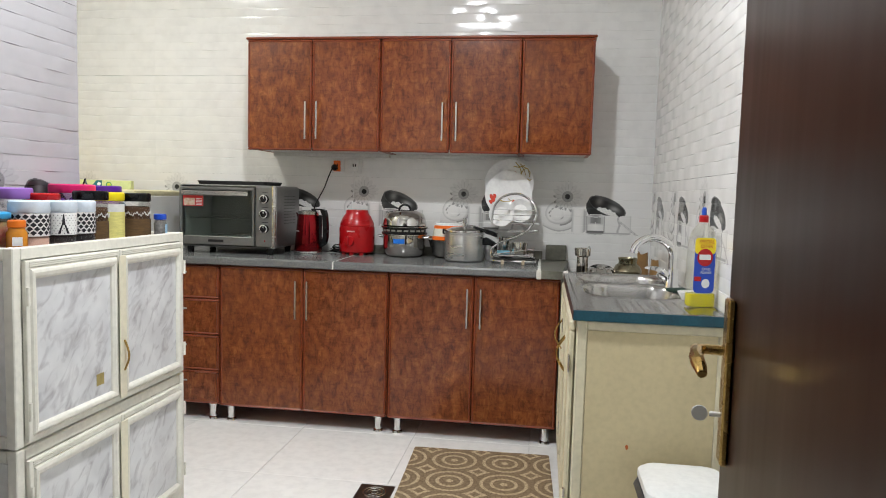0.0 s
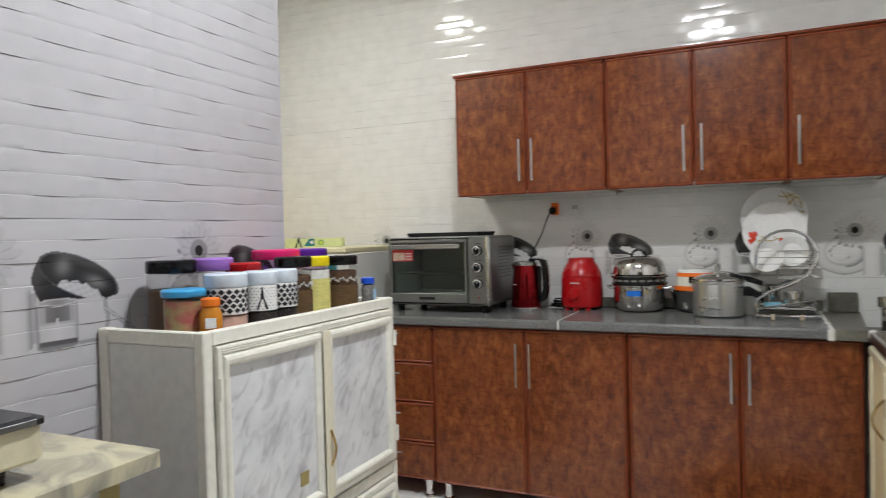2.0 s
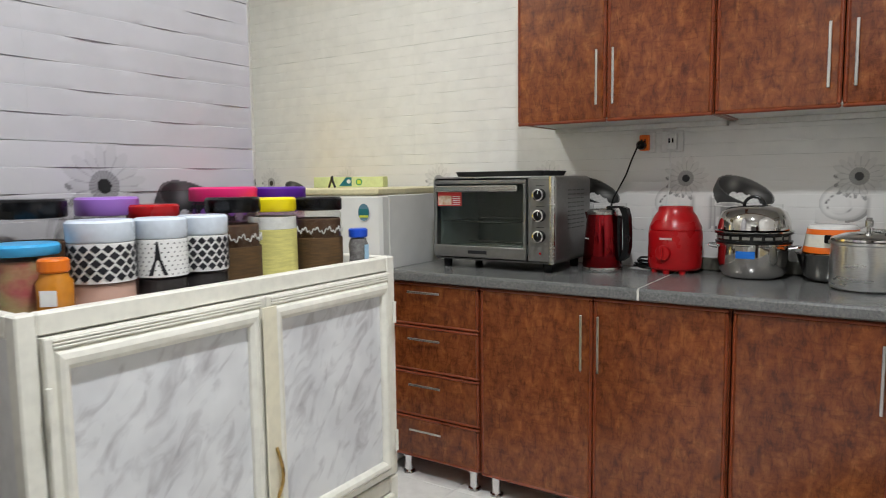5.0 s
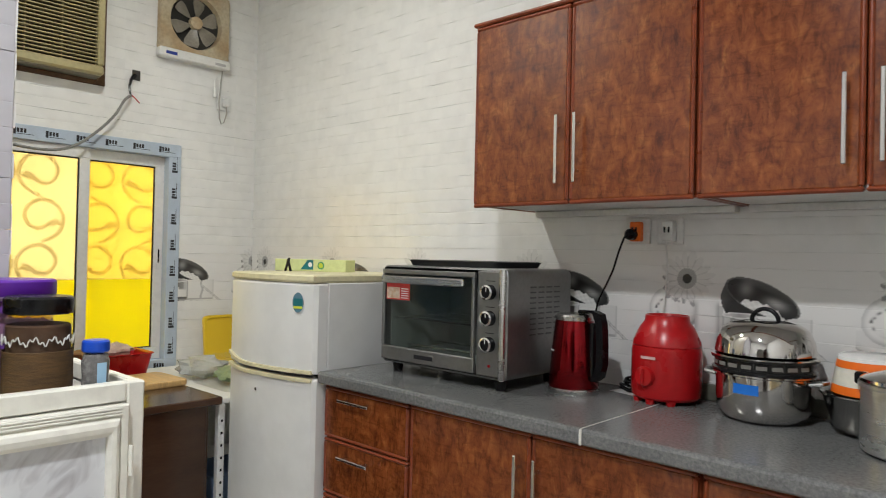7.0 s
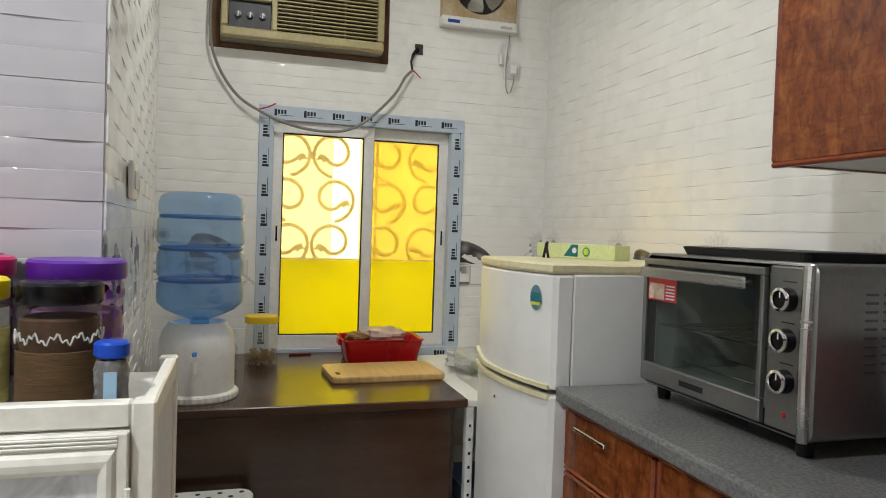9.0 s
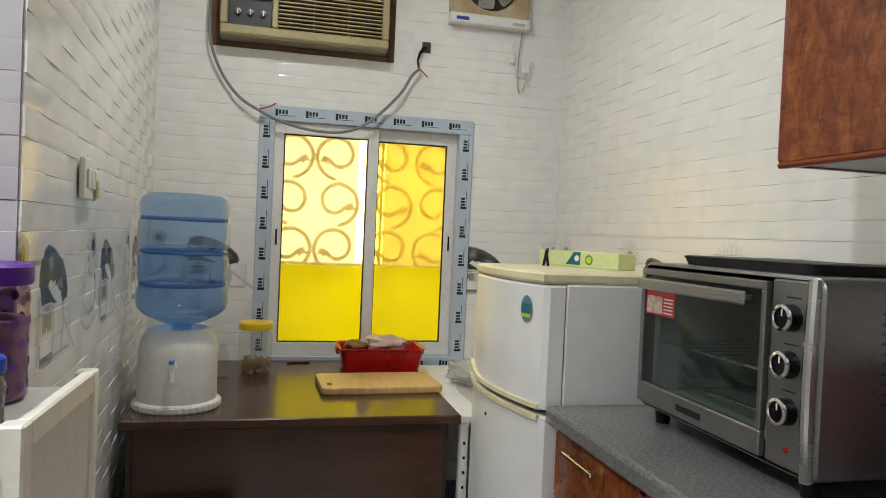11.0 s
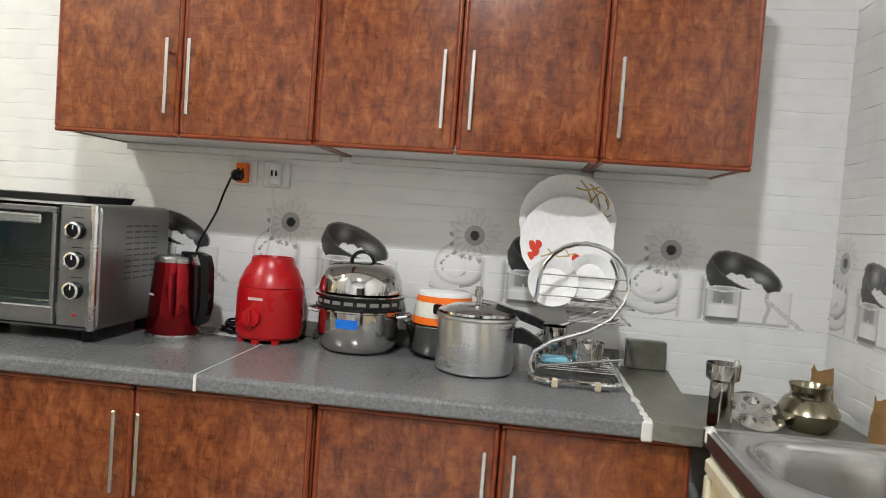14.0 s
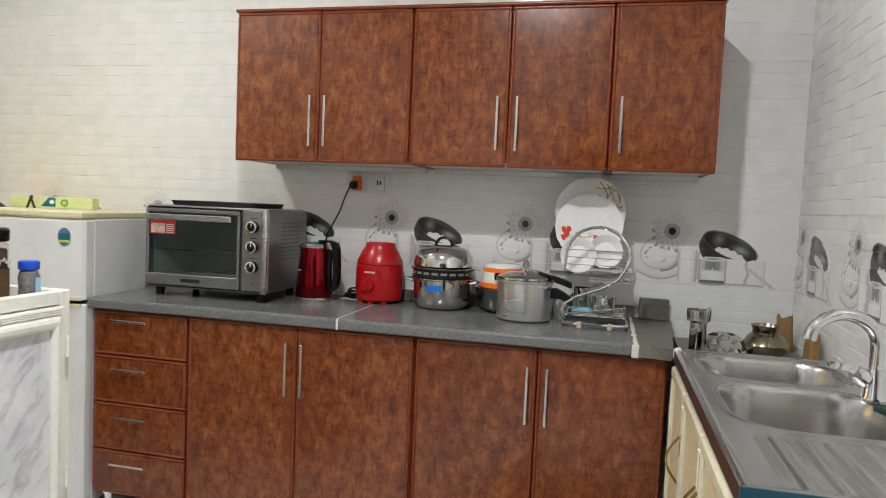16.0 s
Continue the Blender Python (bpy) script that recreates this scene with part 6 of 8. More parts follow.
ps = part("pulses", g, mat("brown_pulses", (0.42, 0.27, 0.13), 0.6, vary=0.4, scale=60), dj, "brown pulses")
solid("small_bottle", Geo().lathe([(0, 0), (0.024, 0), (0.026, 0.01), (0.022, 0.03), (0.026, 0.05), (0.022, 0.07), (0.026, 0.085), (0.012, 0.115), (0.012, 0.13), (0, 0.13)], 24), CLEAR, "small empty clear bottle beside the dispenser", "bottle", pose(-1.60, -1.505, DT), smooth=True)
solid("knife", Geo().box(-0.009, 0.009, -0.05, 0.05, 0, 0.010, c=0.004), mat("maroon_handle", (0.12, 0.02, 0.02), 0.4), "short knife handle lying by the wall", "knife", pose(-1.90, -1.21, DT, 0, 0, 6))

bk = thing("red_basket", "shallow red plastic basket filled with odds and ends", "basket", pose(-1.76, -0.875, DT))
rr = lambda z, w, d, i=0: [(x, y, z) for x, y in rounded(-w + i, w - i, -d + i, d - i, 0.02, 4)]  # noqa: E731
part("basket_shell", Geo().loft([rr(0.0, 0.090, 0.150), rr(0.006, 0.094, 0.154), rr(0.095, 0.108, 0.172), rr(0.100, 0.114, 0.180), rr(0.104, 0.112, 0.178), rr(0.098, 0.104, 0.168), rr(0.008, 0.088, 0.148)]), RED, bk)
for s in (-1, 1):
    part("grip", Geo().box(-0.03, 0.03, s * 0.180 - 0.008, s * 0.180 + 0.008, 0.070, 0.098, c=0.003), RED, bk)
g = Geo()
rnd = random.Random(5)


def bag(cx, cy, cz, sx, sy, sz, seed):
    """A crumpled thin plastic bag: a lumpy closed skin."""
    out, n, m = [], 18, 10
    vs, fs = [], []
    for i in range(m + 1):
        for j in range(n):
            a, b = math.pi * i / m, 2 * math.pi * j / n
            p = Vector((math.sin(a) * math.cos(b), math.sin(a) * math.sin(b), math.cos(a)))
            q = 1 + 0.45 * noise.noise(p * 2.2 + Vector((seed, 0, 0))) + 0.22 * noise.noise(p * 6.0 + Vector((0, seed, 0)))
            vs.append((cx + sx * p.x * q, cy + sy * p.y * q, max(cz - sz, cz + sz * p.z * q)))
    for i in range(m):
        for j in range(n):
            fs.append((i * n + j, (i + 1) * n + j, (i + 1) * n + (j + 1) % n, i * n + (j + 1) % n))
    return vs, fs


FILMY = mat("milky_plastic_film", (0.70, 0.72, 0.70), 0.22, trans=0.45, ior=1.1, vary=0.1, scale=12)
solid("plastic_bag", Geo().add(*bag(0, 0, 0.045, 0.07, 0.10, 0.035, 1.0)), mat("pinkish_wrap", (0.70, 0.52, 0.46), 0.3, vary=0.25, scale=20), "crumpled pink and white packets in the basket", "bag", pose(-1.76, -0.86, DT + 0.066), smooth=True, sharp=25)
solid("plastic_bag", Geo().add(*bag(0, 0, 0.030, 0.05, 0.05, 0.025, 3.0)), CARD, "brown paper packet in the basket", "bag", pose(-1.75, -0.98, DT + 0.072), smooth=True, sharp=25)
cbd = thing("chopping_board", "worn bamboo chopping board with a grip slot", "board", pose(-1.44, -0.925, DT, 0, 0, 3))
o = rounded(-0.135, 0.135, -0.225, 0.225, 0.03, 5)
part("board", Geo().loft([[(x * 0.985, y * 0.99, 0.0) for x, y in o], [(x, y, 0.004) for x, y in o], [(x, y, 0.020) for x, y in o], [(x * 0.985, y * 0.99, 0.024) for x, y in o]]), BOARD, cbd)
part("grip_slot", Geo().prism(rounded(-0.022, 0.022, -0.200, -0.182, 0.008, 4), 0.0241, 0.0246), mat("slot_shadow_wood", (0.06, 0.03, 0.012), 0.7), cbd, "dark grip slot", at=pose(0.06, 0, 0))

# white slotted rack between the desk and the fridge
sr = thing("storage_rack", "white slotted plastic rack between desk and fridge", "rack", pose(-1.06, -0.695, 0))
for x in (-0.88, -0.03):
    for y in (0.0, 0.50):
        pp = part("post", Geo().box(x, x + 0.030, y, y + 0.030, 0, 0.700, c=0.003), WHITE, sr)
        if x > -0.1 and y < 0.1:
            for k in range(12):
                part("peg_hole", Geo().box(x + 0.0302, x + 0.0308, y + 0.011, y + 0.019, 0.08 + k * 0.05, 0.090 + k * 0.05, c=0.0001), BLACK, pp)
for z in (0.25, 0.701):
    part("shelf", Geo().box(-0.88, 0.0, -0.001, 0.531, z, z + 0.025, c=0.003), WHITE, sr)
solid("blue_tub", Geo().loft([rr(0.0, 0.12, 0.10), rr(0.10, 0.14, 0.12), rr(0.104, 0.135, 0.115), rr(0.006, 0.115, 0.095)]), mat("dusty_blue_tub", (0.20, 0.28, 0.42), 0.4, vary=0.1), "dusty blue tub on the lower shelf", "tub", pose(-1.28, -0.55, 0.2755), smooth=False)
solid("clear_tub", Geo().loft([rr(0.0, 0.15, 0.13), rr(0.004, 0.155, 0.135), rr(0.11, 0.17, 0.15), rr(0.115, 0.178, 0.158), rr(0.118, 0.174, 0.154)], cap1=False), CLEAR, "clear plastic food tub", "tub", pose(-1.30, -0.48, 0.7265), smooth=False)
solid("plastic_bag", Geo().add(*bag(0, 0, 0.05, 0.12, 0.10, 0.045, 7.0)), FILMY, "crumpled clear plastic bag on the rack", "bag", pose(-1.55, -0.52, 0.7265), smooth=True, sharp=20)
solid("plastic_bag", Geo().add(*bag(0, 0, 0.04, 0.10, 0.09, 0.035, 9.0)), mat("green_leaf_bag", (0.30, 0.40, 0.20), 0.4, vary=0.4, scale=20), "bag of green leaves in the clear tub", "bag", pose(-1.30, -0.48, 0.7315), smooth=True, sharp=20)
yt = solid("yellow_tray", Geo().loft([[(x, y, z) for x, z in rounded(-0.12 + i, 0.12 - i, 0.0 + i, 0.30 - i, 0.03, 5)] for y, i in ((0.0, 0.0), (-0.018, 0.0), (-0.020, 0.004), (-0.020, 0.016), (-0.008, 0.022))]), mat("yellow_tray_plastic", (0.75, 0.50, 0.02), 0.35), "yellow plastic tray leaning upright against the tiles", "tray", pose(-1.905, -0.205, 0.7265, -8, 0, 90) @ Matrix.Diagonal((0.95, 1, 0.84, 1)))

# air conditioner
AIVORY = mat("aged_ivory_plastic", (0.44, 0.38, 0.20), 0.42, vary=0.15, scale=6)
ac = thing("air_conditioner", "old ivory window air conditioner set in the wall", "air conditioner", pose(XW, 0, 0))
part("housing", Geo().box(-0.19, 0.075, -1.588, -0.872, 2.13, 2.555, c=0.006), mat("grey_metal_case", (0.30, 0.28, 0.22), 0.5, vary=0.2), ac)
face = part("front_frame", Geo().box(0.0755, 0.115, -1.585, -0.875, 2.132, 2.175, c=0.008).box(0.0755, 0.115, -1.585, -0.875, 2.51, 2.553, c=0.008).box(0.0755, 0.115, -1.585, -1.555, 2.1755, 2.5095, c=0.006)
            .box(0.0755, 0.115, -0.905, -0.875, 2.1755, 2.5095, c=0.006).box(0.0755, 0.115, -1.375, -1.350, 2.1755, 2.5095, c=0.005).box(0.0755, 0.115, -1.5545, -1.3755, 2.295, 2.325, c=0.004), AIVORY, ac)
part("grille_back", Geo().box(0.0760, 0.0790, -1.3495, -0.9055, 2.176, 2.509, c=0.0005), mat("dusty_filter", (0.05, 0.042, 0.03), 0.9), ac, "dark dusty filter")
for k in range(19):
    z = 2.186 + k * 0.0172
    part("louvre", Geo().box(0.0850, 0.105, -1.3495, -0.9055, z, z + 0.0055, c=0.001), AIVORY, face)
for y in (-1.20, -1.05):
    part("louvre_rib", Geo().box(0.0800, 0.0848, y - 0.003, y + 0.003, 2.176, 2.509, c=0.001), AIVORY, face)
cpn = part("control_panel", Geo().box(0.0760, 0.092, -1.5540, -1.3760, 2.176, 2.2945, c=0.002), mat("dark_control_panel", (0.025, 0.028, 0.035), 0.4), ac, "dark control panel")
for y in (-1.515, -1.465, -1.412):
    part("knob", Geo().lathe([(0, 0), (0.014, 0), (0.013, 0.012), (0, 0.014)], 18, m=pose(0.0925, y, 2.232, 0, 90, 0)), mat("dark_knob_metal", (0.10, 0.10, 0.10), 0.35, 0.6), cpn, "dark control knob", smooth=True)
    part("knob_grip", Geo().box(0.105, 0.110, y - 0.003, y + 0.003, 2.220, 2.244, c=0.001, m=None), NICKEL, cpn)
part("upper_vent", Geo().box(0.0760, 0.088, -1.5540, -1.3760, 2.3255, 2.509, c=0.002), mat("dark_vent", (0.03, 0.03, 0.026), 0.7), ac)
BRWN = mat("bare_brown_reveal", (0.16, 0.085, 0.045), 0.85, vary=0.4, scale=15, bump=0.4)
part("wooden_packing", Geo().box(-0.15, 0.012, AY0 + 0.001, -1.590, AZ0 + 0.001, AZ1 - 0.001, c=0.002).box(-0.15, 0.012, -0.870, AY1 - 0.001, AZ0 + 0.001, AZ1 - 0.001, c=0.002).box(-0.15, 0.012, -1.5895, -0.8705, AZ0 + 0.001, 2.1285, c=0.002).box(-0.15, 0.012, -1.5895, -0.8705, 2.557, AZ1 - 0.001, c=0.002), BRWN, ac, "rough brown packing round the case")

# extractor fan
fan = thing("extractor_fan", "grimy cream square extractor fan with plastic blades", "fan", pose(XW, -0.396, 2.505))
part("front_plate", Geo().loft([[(x, y, z) for y, z in rounded(-0.19 + i, 0.19 - i, -0.19 + i, 0.19 - i, 0.02, 4)] + [] for x, i in ((0.008, 0.0), (0.045, 0.0), (0.052, 0.006))], cap0=True, cap1=False), mat("grimy_cream_plastic", (0.55, 0.48, 0.34), 0.5, vary=0.3, scale=7, colour2=(0.42, 0.30, 0.17)), fan)
n = 48
ro = [[(0.052, y, z) for y, z in [(0.19 * max(-1, min(1, 1.42 * math.cos(a))) * 0.965, 0.19 * max(-1, min(1, 1.42 * math.sin(a))) * 0.965) for a in [2 * math.pi * k / n for k in range(n)]]],
      [(0.0525, 0.142 * math.cos(2 * math.pi * k / n), 0.142 * math.sin(2 * math.pi * k / n) + 0.015) for k in range(n)],
      [(0.020, 0.136 * math.cos(2 * math.pi * k / n), 0.136 * math.sin(2 * math.pi * k / n) + 0.015) for k in range(n)]]
part("shroud", Geo().loft(ro, cap0=False, cap1=True), bpy.data.materials["grimy_cream_plastic"], fan)
part("shroud_back", Geo().lathe([(0, 0.0), (0.135, 0.0), (0.135, 0.001)], 32, m=pose(0.0206, 0, 0.015, 0, 90, 0)), mat("dark_fan_throat", (0.03, 0.028, 0.024), 0.8), fan)
part("hub", Geo().lathe([(0, 0), (0.034, 0), (0.032, 0.028), (0, 0.034)], 28, m=pose(0.024, 0, 0.015, 0, 90, 0)), bpy.data.materials["grimy_cream_plastic"], fan, smooth=True)
for k in range(6):
    a0 = 2 * math.pi * k / 6 + 0.35
    rings = []
    for q, wd_ in ((0.030, 0.24), (0.07, 0.36), (0.105, 0.36), (0.128, 0.28)):
        rings.append([(0.030 + 0.012 * s, q * math.cos(a0 + s * wd_), q * math.sin(a0 + s * wd_) + 0.015) for s in (-1, -0.3, 0.3, 1)] + [(0.0325 + 0.012 * s, q * math.cos(a0 + s * wd_), q * math.sin(a0 + s * wd_) + 0.015) for s in (1, 0.3, -0.3, -1)])
    part("blade", Geo().loft(rings), mat("smoky_blade_plastic", (0.30, 0.27, 0.22), 0.3, vary=0.3, scale=14) if k == 0 else bpy.data.materials["smoky_blade_plastic"], fan, smooth=True)
part("bottom_ledge", Geo().box(0.008, 0.062, -0.195, 0.195, -0.198, -0.150, c=0.006), WHITE, fan, "white plastic ledge")
part("brand_bar", Geo().box(0.0622, 0.0628, -0.165, -0.105, -0.184, -0.168, c=0.0002), mat("blue_badge", (0.02, 0.05, 0.30), 0.4), fan, "small blue name bar")
part("rating_bar", Geo().box(0.0622, 0.0628, 0.105, 0.165, -0.186, -0.172, c=0.0002), mat("grey_badge", (0.45, 0.45, 0.45), 0.5), fan)
fs_ = thing("wall_socket", "white wall socket below the fan with a plug in it", "socket", pose(XW + 0.0075, -0.208, 2.135), "wall sockets")
part("plate", Geo().box(0.0, 0.010, -0.043, 0.043, -0.043, 0.043, c=0.003), WHITE, fs_)
part("plug", Geo().box(0.0105, 0.036, -0.018, 0.020, -0.026, 0.024, c=0.006), WHITE, fs_)
part("cord", Geo().tube([(0.030, 0.0, -0.026), (0.032, 0.002, -0.06), (0.028, -0.01, -0.11), (0.02, -0.022, -0.12), (0.018, -0.032, -0.09), (0.016, -0.036, 0.0), (0.014, -0.03, 0.07), (0.014, -0.02, 0.17)], 0.0034, 8), mat("dusty_white_cord", (0.36, 0.34, 0.30), 0.5), fs_, smooth=True)
part("junction", Geo().lathe([(0, 0), (0.010, 0), (0.010, 0.045), (0, 0.046)], 14, m=pose(0.018, -0.062, 0.02)).tube([(0.018, -0.062, 0.066), (0.016, -0.066, 0.10), (0.012, -0.05, 0.13)], 0.003, 6), WHITE, fs_, smooth=True)

# loose cable under the air conditioner
GREYC = mat("grey_cable_sheath", (0.22, 0.22, 0.20), 0.5, vary=0.1)
ca = thing("loose_cable", "loose grey cable hanging from the air conditioner to the wall", "cable", pose(XW, 0, 0))
pts = [(0.06, -1.625, 2.36), (0.06, -1.63, 2.20), (0.055, -1.62, 2.09), (0.04, -1.575, 1.98), (0.045, -1.50, 1.885), (0.055, -1.40, 1.825), (0.06, -1.30, 1.785), (0.065, -1.18, 1.762), (0.065, -1.06, 1.765), (0.06, -0.97, 1.80), (0.055, -0.88, 1.875), (0.05, -0.80, 1.965), (0.045, -0.755, 2.045), (0.04, -0.72, 2.08)]
fine = []
for i in range(len(pts) - 1):
    p0, p1, p2, p3 = (Vector(pts[max(0, min(len(pts) - 1, i + k))]) for k in (-1, 0, 1, 2))
    for k in range(5):
        t = k / 5
        fine.append(tuple(0.5 * ((2 * p1) + (p2 - p0) * t + (2 * p0 - 5 * p1 + 4 * p2 - p3) * t * t + (3 * p1 - p0 - 3 * p2 + p3) * t ** 3)))
part("sheath", Geo().tube(fine + [pts[-1]], 0.0065, 8), GREYC, ca, smooth=True)
part("tail", Geo().tube([(0.04, -0.722, 2.078), (0.035, -0.728, 2.12), (0.022, -0.715, 2.16), (0.004, -0.690, 2.19)], [0.005, 0.005, 0.008, 0.011], 8), BLACK, ca, smooth=True)
part("wire", Geo().tube([(0.04, -0.718, 2.08), (0.045, -0.70, 2.065), (0.05, -0.682, 2.045)], 0.003, 6), RED, ca, "bare red wire end")
part("wire", Geo().tube([(0.05, -1.42, 1.838), (0.055, -1.38, 1.85), (0.06, -1.345, 1.868)], 0.0035, 6), RED, ca, "red wire end")
part("wall_box", Geo().box(0.0075, 0.010, -0.705, -0.665, 2.165, 2.215, c=0.001), mat("dark_recess", (0.06, 0.055, 0.05), 0.9), ca)

ss = thing("light_switch", "white switch plate on the alcove wall", "switch", pose(-0.53, YA + 0.0085 + (YW - YA) * 0.47 / (XL - XW), 1.42, 0, 0, SIDE_DIR - 180))
part("plate", Geo().box(-0.07, 0.07, 0.0, 0.012, -0.045, 0.045, c=0.003), WHITE, ss)
for x in (-0.035, 0.0, 0.035):
    part("rocker", Geo().box(x - 0.013, x + 0.013, 0.0125, 0.017, -0.022, 0.022, c=0.002), WHITE, ss)
part("tape_patch", Geo().box(-0.066, -0.030, 0.0175, 0.018, -0.04, 0.0, c=0.0001), bpy.data.materials["yellowed_tape"], ss, "scrap of yellow tape")
for sy in (-1.905, -2.003):
    sw = thing("light_switch", "white double switch plate beside the sink", "switch", pose(XR - 0.0075, sy, 1.44), "switches beside the sink")
    part("plate", Geo().box(-0.012, 0.0, -0.043, 0.043, -0.043, 0.043, c=0.003), WHITE, sw)
    for y in (-0.019, 0.019):
        part("rocker", Geo().box(-0.017, -0.0125, y - 0.014, y + 0.014, -0.024, 0.024, c=0.002), WHITE, sw)


# ---- jars on the storage cabinet ----
JZ = 1.0650
BROWN = mat("dark_tea_leaves", (0.105, 0.050, 0.022), 0.7, vary=0.4, scale=60)
JUTE = mat("brown_cord_wrap", (0.135, 0.074, 0.026), 0.80, vary=0.4, scale=30, stretch=(1, 1, 8), bump=0.5, bump_scale=120)
YARN = mat("pale_yellow_yarn", (0.72, 0.66, 0.22), 0.9, vary=0.2, scale=30, stretch=(1, 1, 8), bump=0.5, bump_scale=120)
LACE = mat("white_lace", (0.70, 0.70, 0.66), 0.8, vary=0.15, scale=60)
WATERY = mat("pale_milky_plastic", (0.70, 0.77, 0.86), 0.25, vary=0.05)


def cyl(r, z0, z1, c=0.003, n=36, solid_=True):
    return Geo().lathe(([(0, z0)] if solid_ else []) + [(r - c, z0), (r, z0 + c), (r, z1 - c), (r - c, z1)] + ([(0, z1)] if solid_ else []), n)


def jar(label, x, y, r, h, lid, lid_name, lid_h=0.035, fill=None, fill_h=0.0, wall=CLEAR, wrap=None, lid_over=0.002):
    t = thing("jar", label, "jar", pose(x, y, JZ), "jars on the cabinet")
    if fill:
        part("contents", cyl(r - 0.0025, 0.003, fill_h), fill, t, smooth=True)
    part("jar_wall", Geo().lathe([(0, 0.0005), (r - 0.004, 0.0005), (r, 0.005), (r, h - lid_h - 0.008), (r - 0.006, h - lid_h - 0.001)], 40), wall, t, "clear plastic wall" if wall is CLEAR else "", smooth=True)
    part("lid", Geo().lathe([(0, h - lid_h), (r + lid_over - 0.002, h - lid_h), (r + lid_over, h - lid_h + 0.003), (r + lid_over, h - 0.004), (r + lid_over - 0.004, h), (0, h)], 40), lid, t, lid_name, smooth=True)
    return t


def wave_trim(t, r, z, material, amp=0.005, count=12):
    pts = [((r + 0.001) * math.cos(a), (r + 0.001) * math.sin(a), z + amp * math.sin(count * a) + 0.004 * math.cos(3 * count * a)) for a in [2 * math.pi * k / 160 for k in range(160)]]
    part("lace_trim", Geo().tube(pts, 0.0013, 5, loop=True), material, t, "white lace trim", smooth=True)


def diamonds(t, r, z0, z1, rows, count):
    g = Geo()
    h = (z1 - z0) / rows
    for i in range(rows):
        for k in range(count):
            a = 2 * math.pi * (k + 0.5 * (i % 2)) / count
            w, q = 0.46 * 2 * math.pi * r / count, z0 + h * (i + 0.5)
            vs = [(-w, 0, 0), (0, 0, -h * 0.62), (w, 0, 0), (0, 0, h * 0.62)]
            g.add(vs, [(0, 1, 2, 3)], pose(r * math.cos(a), r * math.sin(a), q, 0, 0, math.degrees(a) + 90))
    part("diamond_print", g, INK, t, "black diamond print")


t = jar("large clear jar of tea leaves with a black lid", 0.048, -2.300, 0.059, 0.185, BLACK, "black lid", 0.032, BROWN, 0.112)
t = jar("clear jar with a flat blue lid", 0.145, -2.356, 0.048, 0.118, mat("sky_blue_lid", (0.05, 0.36, 0.68), 0.3), "sky blue lid", 0.018, mat("printed_mix", (0.42, 0.36, 0.16), 0.5, vary=0.6, scale=30, colour2=(0.45, 0.10, 0.10)), 0.092, lid_over=0.004)
t = thing("spice_bottle", "small orange spice bottle with a white label", "bottle", pose(0.225, -2.352, JZ), "jars on the cabinet")
AMB = mat("amber_plastic", (0.58, 0.22, 0.02), 0.2, vary=0.2)
part("bottle", Geo().lathe([(0, 0), (0.024, 0), (0.026, 0.004), (0.026, 0.062), (0.021, 0.070), (0.020, 0.076), (0, 0.076)], 28), AMB, t, smooth=True)
part("cap", cyl(0.0225, 0.0765, 0.098), mat("orange_cap", (0.70, 0.16, 0.01), 0.35), t, smooth=True)
part("label_patch", Geo().box(-0.011, 0.013, -0.0275, -0.0262, 0.028, 0.052, c=0.0003, m=pose(0, 0, 0, 0, 0, 40)), WHITE, t, "white paper label")
t = jar("clear jar with a lilac lid", 0.045, -2.155, 0.054, 0.185, mat("lilac_lid", (0.34, 0.16, 0.55), 0.35), "lilac lid", 0.034, mat("grain_fill", (0.55, 0.50, 0.44), 0.7, vary=0.3, scale=50), 0.10)
for x, y, r, low in ((0.178, -2.248, 0.052, mat("pink_salt", (0.66, 0.42, 0.34), 0.7)), (0.204, -2.065, 0.044, mat("dark_spice", (0.035, 0.028, 0.030), 0.6, vary=0.4, scale=40))):
    t = jar("pale canister with a black and white diamond band", x, y, r, 0.150, WATERY, "pale blue lid", 0.036, low, 0.046)
    part("band", cyl(r + 0.0012, 0.048, 0.113, 0.0005, solid_=False), CHINA, t, "white printed band", smooth=True)
    diamonds(t, r + 0.002, 0.052, 0.110, 5, 18)
t = jar("pale canister with a dotted band and tower motif", 0.207, -2.155, 0.043, 0.150, WATERY, "pale blue lid", 0.036, bpy.data.materials["dark_spice"], 0.046)
part("band", cyl(0.0442, 0.048, 0.113, 0.0005, solid_=False), CHINA, t, "white printed band", smooth=True)
g = Geo()
for i in range(8):
    for k in range(26):
        a = 2 * math.pi * (k + 0.5 * (i % 2)) / 26
        g.add([(-0.0012, 0, -0.0012), (0.0012, 0, -0.0012), (0.0012, 0, 0.0012), (-0.0012, 0, 0.0012)], [(0, 1, 2, 3)], pose(0.0448 * math.cos(a), 0.0448 * math.sin(a), 0.053 + i * 0.0076, 0, 0, math.degrees(a) + 90))
part("dot_print", g, INK, t)
g = Geo()
g.add([(-0.016, 0, 0.052), (-0.009, 0, 0.052), (-0.002, 0, 0.078), (-0.002, 0, 0.106), (0.002, 0, 0.106), (0.002, 0, 0.078), (0.009, 0, 0.052), (0.016, 0, 0.052), (0.005, 0, 0.080), (0.0015, 0, 0.110), (-0.0015, 0, 0.110), (-0.005, 0, 0.080)], [(0, 1, 2, 11), (2, 3, 10, 11), (3, 4, 9, 10), (4, 5, 8, 9), (5, 6, 7, 8), (2, 5, 4, 3), (11, 2, 5, 8)])
